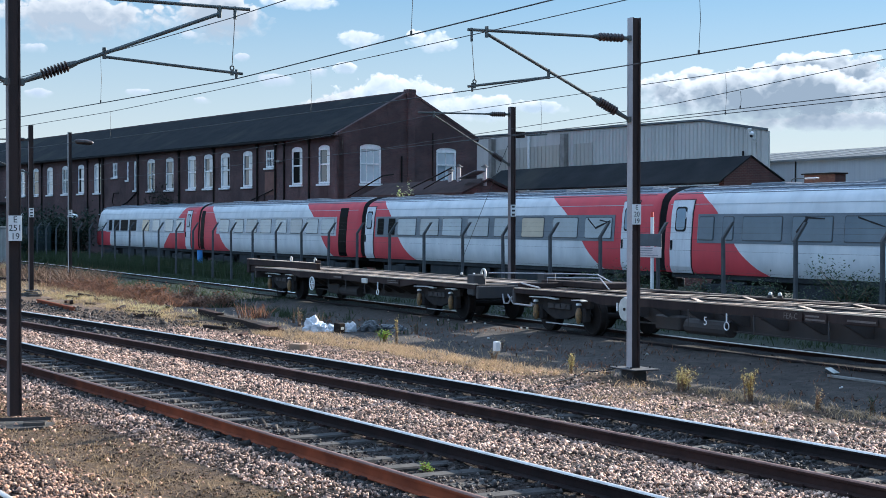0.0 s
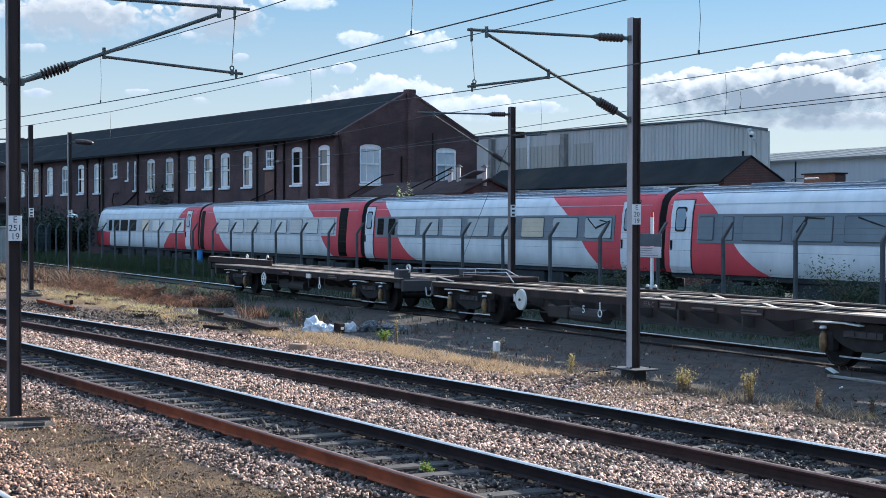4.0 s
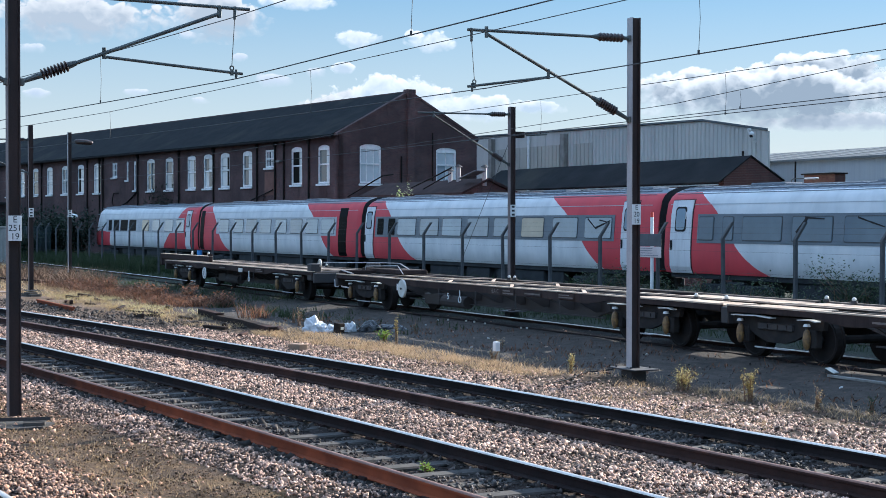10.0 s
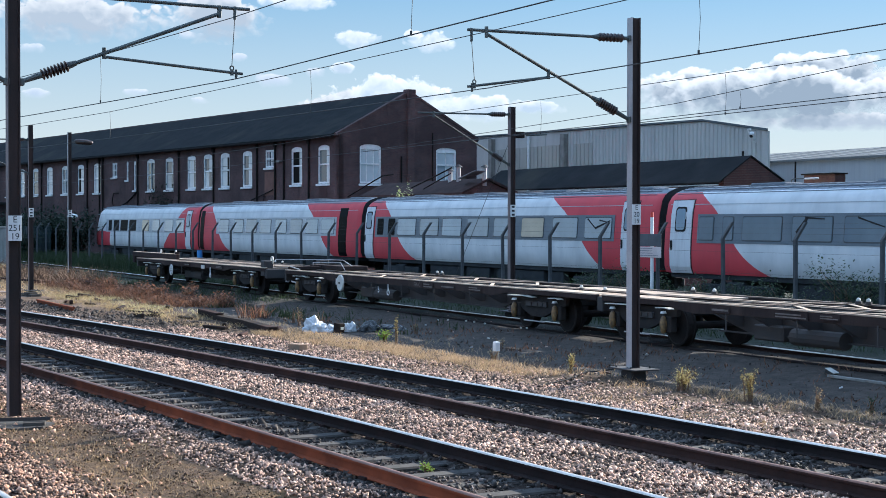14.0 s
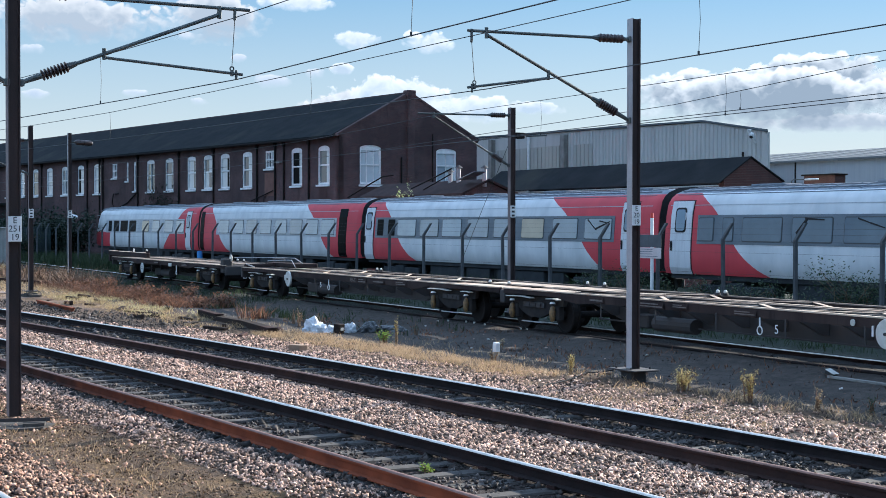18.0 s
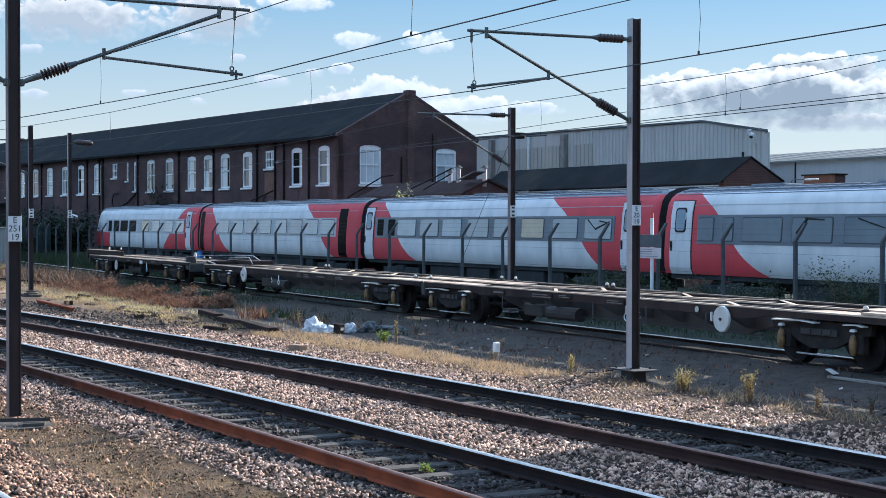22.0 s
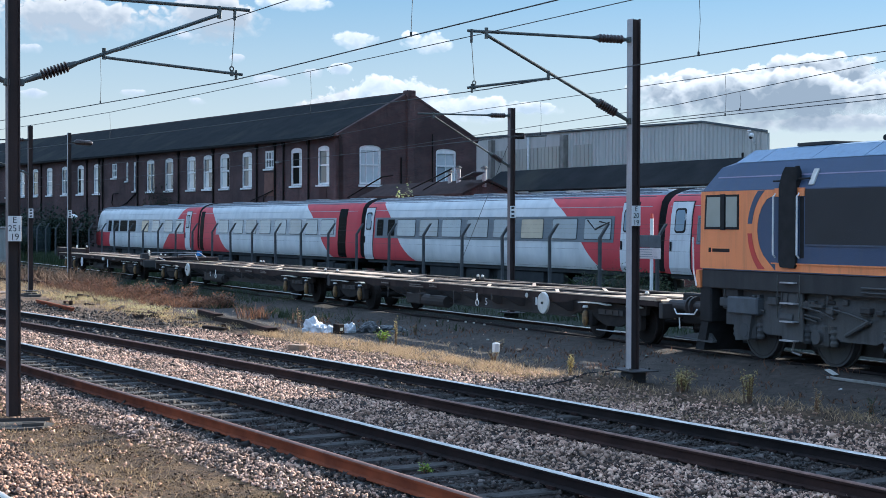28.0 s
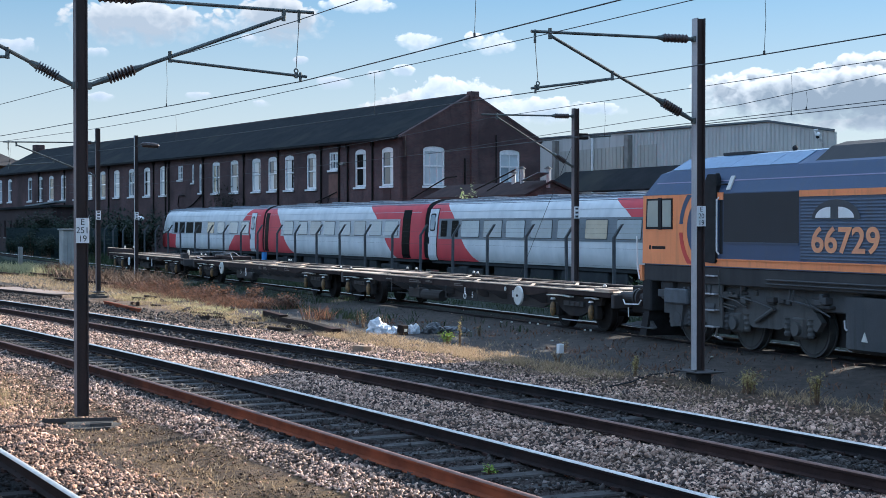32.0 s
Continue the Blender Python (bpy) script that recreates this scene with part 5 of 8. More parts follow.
    for i in range(290):
        part("pale", pale, PALING, f, m=pose(-160.5 + i * 0.165, 26.6, random.uniform(-0.03, 0.03)))
    for z in (0.3, 1.9):
        part("rail", Geo().box(-161, -112.4, 26.63, 26.69, z, z + 0.06), PALING, f)


side_sheds()


# ---- stored coaches ----
SIDE = ((1.28, 1.02), (1.36, 1.22), (1.375, 1.7), (1.36, 2.0), (1.29, 2.9), (1.2, 3.3), (1.08, 3.47), (0.9, 3.6), (0.6, 3.71), (0.3, 3.765))
CO_PROF = [(-y, z) for y, z in SIDE] + [(0, 3.78)] + [(y, z) for y, z in SIDE[::-1]]


def side_y(z):
    for (y0, z0), (y1, z1) in zip(SIDE, SIDE[1:]):
        if z0 <= z <= z1:
            return y0 + (y1 - y0) * (z - z0) / (z1 - z0)
    return 1.2


def skin(x0, x1, z0, z1, out, thick=0.012, step=0.25, cut=None):
    """A sheet that follows the coach side, lying proud of it by out."""
    n = max(1, round((z1 - z0) / step))
    zs = sorted({z0, z1, *[z for _, z in SIDE if z0 < z < z1]})
    o = [(-side_y(z) - out - thick, z) for z in zs] + [(-side_y(z) - out, z) for z in zs[::-1]]
    return Geo().prism(o, "x", x0, x1)


def rounded_window(x0, x1, z0, z1, out, thick, c=0.07):
    g = Geo()
    pts = []
    for cx, cz, a0 in ((x1 - c, z1 - c, 0), (x0 + c, z1 - c, 90), (x0 + c, z0 + c, 180), (x1 - c, z0 + c, 270)):
        for i in range(4):
            a = radians(a0 + 30 * i)
            pts.append((cx + c * math.cos(a), cz + c * math.sin(a)))
    g.sweep(None, [[(px, -side_y(pz) - out - t, pz) for px, pz in pts] for t in (0, thick)])
    return g


ROOF_SLAT = Geo().sweep(None, [[(x, y, z + d) for y, z in CO_PROF[7:14]] + [(x, y, z - 0.02) for y, z in CO_PROF[7:14][::-1]] for x, d in ((-0.06, 0.012), (0.06, 0.012))]).mesh("roof_slat", COACH_ROOF)


def coach(x0, length, wins, band, doors, label, nose=False, band_mat=None):
    root = thing("railway_coach", label, "railway coach", pose(x0, Y_S, 0), group="stored coaches")
    rings = []
    for x, k in ((0.0, 0.93), (0.12, 0.98), (0.35, 1.0), (length - 0.35, 1.0), (length - 0.12, 0.98), (length, 0.93)):
        rings.append([(x, y * k, 1.02 + (z - 1.02) * (1 - (1 - k) * 0.5)) for y, z in CO_PROF])
    if nose:
        rings = [[(0.9 - min(0.9, (3.78 - p[1]) * 0.45), p[0] * 0.9, p[1]) for p in CO_PROF]] + [[(1.4, y, z) for y, z in CO_PROF]] + rings[3:]
    part("body", Geo().sweep(None, rings), COACH_NOSE if nose else COACH, root, smooth=True)
    part("window_band", skin(band[0], band[1], 1.98, 2.88, 0.004), band_mat or COACH_BAND, root, "grey band round the windows")
    part("waist_line", skin(0.3, length - 0.3, 3.18, 3.2, 0.002, 0.008), COACH_PALE, root)
    for a, b, mat in wins:
        w = part("window", rounded_window(a, b, 2.06, 2.81, 0.012, 0.014), COACH_SEAL, root, "dark rubber window seal", True)
        part("pane", rounded_window(a + 0.03, b - 0.03, 2.09, 2.78, 0.022, 0.014, 0.06), mat, w)
    for a, b, op in doors:
        if op:
            part("doorway", skin(a, b, 1.05, 3.3, 0.003), PANE_DARK, root, "dark open doorway")
            continue
        d = part("door", skin(a, b, 1.0, 3.32, 0.016, 0.02), COACH_WHITE, root, "white plug door")
        part("door_gap", skin(a - 0.035, b + 0.035, 0.98, 3.35, 0.003, 0.008), BLACK, d)
        c = (a + b) / 2
        wf = part("window_frame", rounded_window(c - 0.31, c + 0.27, 2.33, 3.12, 0.037, 0.012, 0.12), BLACK, d)
        part("pane", rounded_window(c - 0.25, c + 0.21, 2.39, 3.06, 0.05, 0.008, 0.1), PANE_DOOR, wf)
        part("handle", Geo().box(a + 0.08, a + 0.13, -1.45, -1.4, 1.75, 2.05), BLACK, d)
    for y in (-1.0, -0.8, -0.55, 0.55, 0.8, 1.0):
        z = 3.6 if abs(y) > 0.9 else 3.66 if abs(y) > 0.7 else 3.735
        part("roof_rib", Geo().box(0.4, length - 0.4, y - 0.02, y + 0.02, z - 0.08, z + 0.012 - (abs(y) > 0.9) * 0.07), COACH_ROOF, root)
    for i in range(int(length / 0.62) - 1):
        part("roof_slat", ROOF_SLAT, COACH_ROOF, root, m=pose(0.6 + i * 0.62, 0, 0))
    for i in range(4):
        x = length * (0.14 + 0.24 * i)
        part("roof_vent", Geo().box(x, x + 1.6, -0.35, 0.35, 3.72, 3.83, 0.03), COACH_ROOF, root)
    part("solebar", Geo().box(0.3, length - 0.3, -1.22, 1.22, 0.86, 1.04, 0.02), COACH_UNDER, root)
    part("underframe_fairing", Geo().box(length * 0.26, length * 0.74, -0.95, 0.95, 0.2, 0.9, 0.03), COACH_UNDER, root)
    for a, b in ((0.28, 0.40), (0.42, 0.5), (0.53, 0.68), (0.7, 0.74)):
        part("equipment_box", Geo().box(length * a, length * b, -1.15, 1.15, 0.32, 0.86, 0.03), COACH_UNDER, root)
    for c in (length * 0.155, length * 0.845):
        bg = part("bogie", Geo().box(c - 1.75, c + 1.75, -1.18, -1.02, 0.42, 0.72, 0.04).box(c - 1.75, c + 1.75, 1.02, 1.18, 0.42, 0.72, 0.04).box(c - 0.35, c + 0.35, -1.1, 1.1, 0.5, 0.85, 0.04)
                  .box(c - 0.4, c + 0.4, -1.24, -1.0, 0.3, 0.8, 0.05), COACH_UNDER, root)
        for ax in (-1.3, 1.3):
            for y in (-0.8, 0.8):
                part("wheel", Geo().tube([(c + ax, y - 0.06, 0.44), (c + ax, y + 0.06, 0.44)], 0.45, 18), COACH_UNDER, bg)
    for i in range(4):
        xa = length + 0.01 + i * 0.1
        part("gangway_fold", Geo().sweep(None, [[(x, y * k, 1.1 + (z - 1.05) * (0.995 if k > 0.9 else 0.96)) for y, z in CO_PROF] for x, k in ((xa, 0.86), (xa + 0.05, 0.93), (xa + 0.1, 0.86))]), BLACK, root, "black rubber gangway bellows")
    return root


def win_row(x0, pairs, mat):
    return [(a - x0, b - x0, m) for (a, b), m in zip(pairs, mat)]


PB, PD, PW, PM, PH = PANE_BLUE, PANE_DARK, PANE_WARM, PANE_MID, PANE_HAZE
X3 = -64.6
coach(X3, 22.9, win_row(X3, [(-63.07, -62.42), (-61.95, -61.26), (-60.98, -59.2), (-58.8, -57.1), (-56.75, -55.1), (-54.6, -52.85), (-52.43, -50.8), (-50.31, -48.7), (-48.09, -46.4), (-45.95, -44.25)],
                            [PD, PD, PB, PH, PB, PH, PH, PW, PH, PH]), (1.3, 20.5), [(0.25, 1.12, False), (20.95, 21.85, False)], "silver and red stored coach with slam windows and white doors")
X4 = -41.3
coach(X4, 22.9, win_row(X4, [(-39.39, -38.61), (-38.19, -37.64), (-37.23, -35.39), (-34.97, -33.24), (-32.79, -31.1), (-30.6, -28.9), (-28.4, -26.7), (-26.2, -24.5), (-24.0, -22.3)],
                            [PM] * 9), (1.85, 20.5), [(0.46, 1.55, False), (20.95, 21.85, False)], "silver and red stored coach with dark grey windows")
X2 = -88.0
coach(X2, 22.9, win_row(X2, [(-84.3, -82.7), (-81.9, -80.37), (-79.9, -78.3), (-77.8, -76.2), (-75.6, -74.0), (-73.5, -71.95), (-71.45, -69.9), (-69.5, -67.9)],
                            [PB, PB, PH, PB, PB, PH, PB, PB]), (3.2, 20.3), [(0.35, 0.98, True), (20.6, 21.5, True)], "silver and red stored coach with an open dark doorway", band_mat=COACH_PALE)
X1 = -111.3
coach(X1, 22.9, win_row(X1, [(-107.6, -106.8), (-106.3, -105.0), (-104.6, -102.9), (-102.5, -100.9), (-99.5, -98.0), (-97.2, -95.7), (-94.6, -92.9), (-92.3, -90.7)],
                            [PD, PD, PD, PD, PW, PB, PB, PB]), (3.0, 20.6), [(20.95, 21.85, False)], "silver and red stored end coach with a raked nose", nose=True, band_mat=COACH_PALE)


def torn_blind(x, x0, x1, z0, z1, w=0.05):
    """A dark torn strip behind a coach window, on the glass."""
    co = thing("torn_window_strip", "dark torn rubber strip across a coach window", "window strip")
    k = math.hypot(x1 - x0, z1 - z0)
    nx, nz = -(z1 - z0) / k * w / 2, (x1 - x0) / k * w / 2
    pts = [(x0 + nx, z0 + nz), (x1 + nx * 0.5, z1 + nz * 0.5), (x1 - nx * 0.5, z1 - nz * 0.5), (x0 - nx, z0 - nz)]
    part("strip", Geo().sweep(None, [[(px, Y_S - side_y(pz) - d, pz) for px, pz in pts] for d in (0.034, 0.05)]), BLACK, co)


for q in ((0, -45.75, -45.2, 2.75, 2.4, 0.05), (0, -45.25, -44.35, 2.42, 2.68, 0.07), (0, -45.0, -44.4, 2.7, 2.62, 0.05), (0, -34.72, -34.3, 2.3, 2.76, 0.16), (0, -34.4, -33.6, 2.76, 2.72, 0.06), (0, -32.25, -31.7, 2.76, 2.62, 0.05), (0, -31.75, -31.2, 2.63, 2.5, 0.05)):
    torn_blind(*q)


# ---- fence, notice ----
def fence():
    root = thing("yard_fence", "yard fence of cranked concrete posts and thin wires", "fence")
    post = Geo().box(-0.046, 0.046, -0.046, 0.046, -0.6, 2.2, 0.01)
    post.sweep(None, [[(sx * 0.044, sy * 0.044, 2.19) for sx, sy in ((-1, -1), (1, -1), (1, 1), (-1, 1))], [(0.1 + sx * 0.038, 0.24 + sy * 0.038, 2.62) for sx, sy in ((-1, -1), (1, -1), (1, 1), (-1, 1))]])
    me = post.mesh("post", POST)
    x = -118.31
    while x < -10:
        part("post", me, POST, root, m=pose(x + random.uniform(-0.05, 0.05), 25.5 + random.uniform(-0.03, 0.03), 0, random.uniform(-0.7, 0.7), random.uniform(-0.8, 0.8), random.uniform(-4, 4)))
        x += 2.94
    for z in (0.2, 0.75, 1.3, 1.85, 2.15):
        part("line_wire", Geo().tube([(-121, 25.42, z), (-10, 25.42, z)], 0.0025, 4), WIRE, root)
    for k in (0.3, 0.65, 0.95):
        part("line_wire", Geo().tube([(-121 + 0.1 * k, 25.55 + 0.24 * k, 2.2 + 0.42 * k), (-10, 25.55 + 0.24 * k, 2.2 + 0.42 * k)], 0.0025, 4), WIRE, root)
    s = thing("notice_board", "small faded notice on a white post with two boards", "sign")
    part("post", Geo().tube([(-35.72, 25.1, -0.3), (-35.72, 25.1, 2.76)], 0.05, 10), WHITE, s)
    b = part("board", Geo().box(-36.23, -35.17, 25.0, 25.03, 1.64, 1.94, 0.008), SIGN_PINK, s, "pale notice board with unreadable lines")
    for i in range(4):
        part("bar", Geo().box(-36.15, -35.55 + 0.25 * (i == 3), 24.993, 24.999, 1.885 - i * 0.065, 1.9 - i * 0.065), COACH_BAND, b)
    part("board", Geo().box(-36.2, -35.17, 25.0, 25.03, 1.95, 2.3, 0.008), AIR_BOX, s, "dark grey upper board")
    part("cap", Geo().tube([(-35.72, 25.1, 2.76), (-35.72, 25.1, 2.9)], [0.05, 0.04], 8), RED, s)


fence()

# ---- the goods train ----
RUN = (-0.948, 1.183, -36.673, -27.363)     # cubic way of the train along the line over the clip
HEAD = math.degrees(math.atan(-0.027))
LIFT = 0.12       # rail top above the vehicles' own zero


def run(t):
    u = t / 32.0
    return ((RUN[0] * u + RUN[1]) * u + RUN[2]) * u + RUN[3]


def on_line(s, t):
    x = run(t) + s
    return pose(x, y_f(x), Z_F - LIFT, 0, 0, HEAD)


STEPS = [i * 0.4 for i in range(81)]
MOVERS, WHEELS = [], []


def wheelset(bogie, ax, r, half, mat, rim):
    g = Geo()
    for s in (-1, 1):
        g.tube([(0, s * (half - 0.07), 0), (0, s * (half - 0.065), 0), (0, s * (half + 0.065), 0), (0, s * (half + 0.07), 0)], [r * 0.6, r, r, r * 0.6], 24)
        g.tube([(0, s * (half - 0.10), 0), (0, s * (half - 0.06), 0)], r + 0.03, 24)
    g.tube([(0, -half - 0.2, 0), (0, half + 0.2, 0)], 0.08, 10)
    w = part("wheelset", g, mat, bogie, m=pose(ax, 0, r))
    for s in (-1, 1):
        part("wheel_rim", Geo().ring((0, s * (half + 0.07), 0), r * 0.9, 0.012, "y", 24), rim, w)
    WHEELS.append((w, ax, r))
    return w


def wagon_bogie(root, c):
    b = part("bogie", Geo().box(-0.25, 0.25, -1.0, 1.0, 0.55, 0.82, 0.03), BOGIE, root, m=pose(c, 0, LIFT))
    for y in (-1.02, 1.02):
        part("side_frame", Geo().prism([(-1.35, 0.80), (1.35, 0.80), (1.3, 0.62), (0.95, 0.6), (0.6, 0.42), (0.25, 0.32), (-0.25, 0.32), (-0.6, 0.42), (-0.95, 0.6), (-1.3, 0.62)], "y", y - 0.05, y + 0.05), BOGIE, b)
        s = -1 if y < 0 else 1
        part("spring_plate", Geo().box(-0.5, 0.5, y + s * 0.05, y + s * 0.09, 0.56, 0.68, 0.01).box(-0.34, -0.2, y + s * 0.09, y + s * 0.11, 0.58, 0.66).box(-0.05, 0.09, y + s * 0.09, y + s * 0.11, 0.58, 0.66)
             .box(0.2, 0.34, y + s * 0.09, y + s * 0.11, 0.58, 0.66), STEEL_DARK, b)
        for ax in (-0.97, 0.97):
            part("axle_box", Geo().box(ax - 0.17, ax + 0.17, y - 0.09, y + 0.09, 0.28, 0.62, 0.03), BOGIE, b)
            d = part("damper", Geo().tube([(ax, y + s * 0.14, z) for z in (0.27, 0.30, 0.37, 0.45, 0.53, 0.60, 0.63)], [0.025, 0.052, 0.072, 0.078, 0.07, 0.048, 0.02], 12), YELLOW, b, "dirty yellow damper", True)
            part("damper_cap", Geo().tube([(ax, y + s * 0.14, 0.68), (ax, y + s * 0.14, 0.725)], [0.07, 0.05], 10), WHITE, d)
            part("damper_rod", Geo().tube([(ax, y + s * 0.14, 0.6), (ax, y + s * 0.14, 0.7)], 0.025, 6), STEEL_DARK, d)
        part("brake_bar", Geo().box(-0.62, 0.35, y + s * 0.05, y + s * 0.075, 0.20, 0.225), MAST_LIGHT, b)
    for ax in (-0.97, 0.97):
        wheelset(b, ax, 0.42, 0.752, WHEEL, BOGIE)
    return b


def plate_text(root, x0, x1, z0, z1, text="", bars=2, y=-1.262):
    p = part("data_panel", Geo().box(x0, x1, y, y + 0.006, z0, z1), WAGON, root, "painted data panel")
    if text:
        letters(text, (z1 - z0) * 0.95, DATA, p, Matrix.Translation(((x0 + x1) / 2, y - 0.003, (z0 + z1) / 2)) @ UP, 0.001)
    else:
        h = (z1 - z0) / (bars * 2 + 1)
        for i in range(bars):
            a = z0 + h * (2 * i + 1)
            part("bar", Geo().box(x0 + 0.04, x1 - 0.04 - 0.15 * (i % 2), y - 0.004, y - 0.001, a, a + h), DATA, p)
    return p


def spigots(root, x, gap=0.4, y=1.1):
    for y in (y,):
        for d in (-gap, gap):
            q = part("container_spigot", Geo().tube([(x + d, y, 1.10), (x + d, y, 1.15)], 0.07, 8), STEEL_DARK, root)
            part("spigot_head", Geo().ball((x + d, y, 1.175), 0.045, 8), DISC, q, "white painted spigot head")


def brake_disc(root, x, z=0.83, y=-1.34):
    d = part("brake_disc", Geo().tube([(x, y - 0.02, z), (x, y, z), (x, y + 0.03, z)], [0.24, 0.252, 0.252], 28), DISC, root, "off-white round hand brake disc")
    part("hub", Geo().tube([(x, y - 0.05, z), (x, y + 0.12, z)], 0.03, 8), STEEL_DARK, d)
    part("lever", Geo().box(x - 0.36, x - 0.33, y, y + 0.03, z - 0.06, z + 0.12), WHITE, root, "white lever")


def flat_wagon(s0, s1, bogies, label, deck_z=1.10, pale=(True, True), plate=False):
    mid = (s0 + s1) / 2
    root = thing("container_flat_wagon", label, "goods wagon", on_line(mid, 0), group="goods train")
    MOVERS.append((root, mid))
    a, b = s0 - mid, s1 - mid
    c0, c1 = (c - mid for c in bogies)
    for y in (-1.18, 1.18):
        o = -1 if y < 0 else 1
        part("side_sill", Geo().prism([(a, deck_z - 0.03), (b, deck_z - 0.03), (b, deck_z - 0.14), (c1 - 1.2, deck_z - 0.13), (c1 - 1.6, deck_z - 0.19), (c1 - 2.1, deck_z - 0.24), (c1 - 3.2, deck_z - 0.2),
                                      (c0 + 3.2, deck_z - 0.2), (c0 + 2.1, deck_z - 0.24), (c0 + 1.6, deck_z - 0.19), (c0 + 1.2, deck_z - 0.13), (a, deck_z - 0.14)],
                                      "y", y - 0.04, y + 0.04), WAGON, root, "faded brown side sill")
        # the near flange takes the tone with sunlight painted in
        part("sill_flange", Geo().box(a, b, y - 0.05, y + 0.05, deck_z - 0.03, deck_z, 0.004), DECK_SUN if y < 0 else DECK_DULL, root, "dusty deck flange")
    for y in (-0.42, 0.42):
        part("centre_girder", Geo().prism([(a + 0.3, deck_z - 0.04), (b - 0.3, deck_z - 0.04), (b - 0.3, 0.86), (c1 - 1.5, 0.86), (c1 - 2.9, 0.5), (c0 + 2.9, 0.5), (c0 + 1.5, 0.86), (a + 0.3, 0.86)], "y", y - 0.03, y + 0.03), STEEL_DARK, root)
        part("girder_flange", Geo().box(a + 0.3, b - 0.3, y * 0.38 - 0.055, y * 0.38 + 0.055, deck_z - 0.02, deck_z - 0.008, 0.003), DECK_DULL if y < 0 else DECK_SUN, root, "dusty deck flange")
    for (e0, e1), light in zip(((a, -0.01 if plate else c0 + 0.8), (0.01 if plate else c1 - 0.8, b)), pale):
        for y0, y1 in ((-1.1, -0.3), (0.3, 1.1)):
            part("end_deck", Geo().box(e0 + 0.02, e1, y0, y1, deck_z - 0.06, deck_z - 0.03, 0.004), DECK_SUN if light else DECK_DULL if plate else WAGON, root, "dusty pale end deck plate" if light else "rusty brown end deck plate")
    n = 7
    for i in range(n):
        x = c0 + 2.2 + (c1 - c0 - 4.4) * i / (n - 1)
        part("cross_member", Geo().box(x - 0.05, x + 0.05, -1.1, 1.1, deck_z - 0.16, deck_z - 0.045, 0.006), STEEL_DARK, root)
        if i < n - 1:
            w = (c1 - c0 - 4.4) / (n - 1)
            for side in (-1, 1):
                # bracing runs in a zigzag between the centre girder and each sill
                ya, yb = (0.2 * side, 1.12 * side) if (i + (side > 0)) % 2 else (1.12 * side, 0.2 * side)
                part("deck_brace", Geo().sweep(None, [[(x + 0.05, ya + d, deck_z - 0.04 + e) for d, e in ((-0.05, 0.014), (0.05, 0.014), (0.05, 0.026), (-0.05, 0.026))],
                                                      [(x + w - 0.05, yb + d, deck_z - 0.04 + e) for d, e in ((-0.05, 0.014), (0.05, 0.014), (0.05, 0.026), (-0.05, 0.026))]]), DECK_DULL if plate else DECK_SUN, root, "dusty deck brace")
    for i in range(9):
        x = c0 + 2.7 + (c1 - c0 - 5.4) * i / 8
        part("outrigger", Geo().prism([(-1.14, deck_z - 0.06), (-0.46, deck_z - 0.06), (-0.46, 0.62), (-0.6, 0.62), (-1.14, deck_z - 0.2)], "x", x - 0.03, x + 0.03), STEEL_DARK, root)
    for c in (c0, c1):
        for d, w in ((-0.55, 0.6), (1.05, 0.25)):
            # lit end of the sill's lower flange, painted as an off-white strip
            part("lit_flange", Geo().sweep(None, [[(c + d + x, y, deck_z - 0.2 + z) for y, z in ((-1.25, h), (-1.12, h), (-1.12, h + 0.02), (-1.25, h + 0.02))] for x, h in ((-w, 0.0), (w * 0.3, 0.015), (w, -0.01))]), DISC, root, "curved lower flange strip, painted sunlit")
    for k in range(5):
        x = c0 + 3.2 + (c1 - c0 - 6.4) * k / 4
        part("brake_lever", Geo().box(x - 0.02, x + 0.02, -1.24, -1.225, 0.58, 0.93, 0.004), STEEL_DARK, root)
    for e, o in ((a, -1), (b, 1)):
        part("headstock", Geo().box(min(e, e + o * 0.14), max(e, e + o * 0.14), -1.2, 1.2, deck_z - 0.38, deck_z - 0.06, 0.02), STEEL_DARK, root)
        part("brake_hose", Geo().tube([(e + o * 0.12, -0.5, 0.85), (e + o * 0.3, -0.55, 0.62), (e + o * 0.42, -0.5, 0.62), (e + o * 0.55, -0.45, 0.8)], 0.022, 6), MAST_LIGHT, root, "pale brake hose")
    for c in bogies:
        wagon_bogie(root, c - mid)
    part("brake_gear", Geo().box(c0 + 3.4, c0 + 4.3, -0.75, -0.45, 0.42, 0.72, 0.03).tube([(c0 + 4.6, -0.7, 0.55), (c0 + 6.0, -0.7, 0.55)], 0.16, 12).box(c0 + 2.2, c1 - 2.2, -0.66, -0.63, 0.5, 0.53), STEEL_DARK, root)
    return root, mid


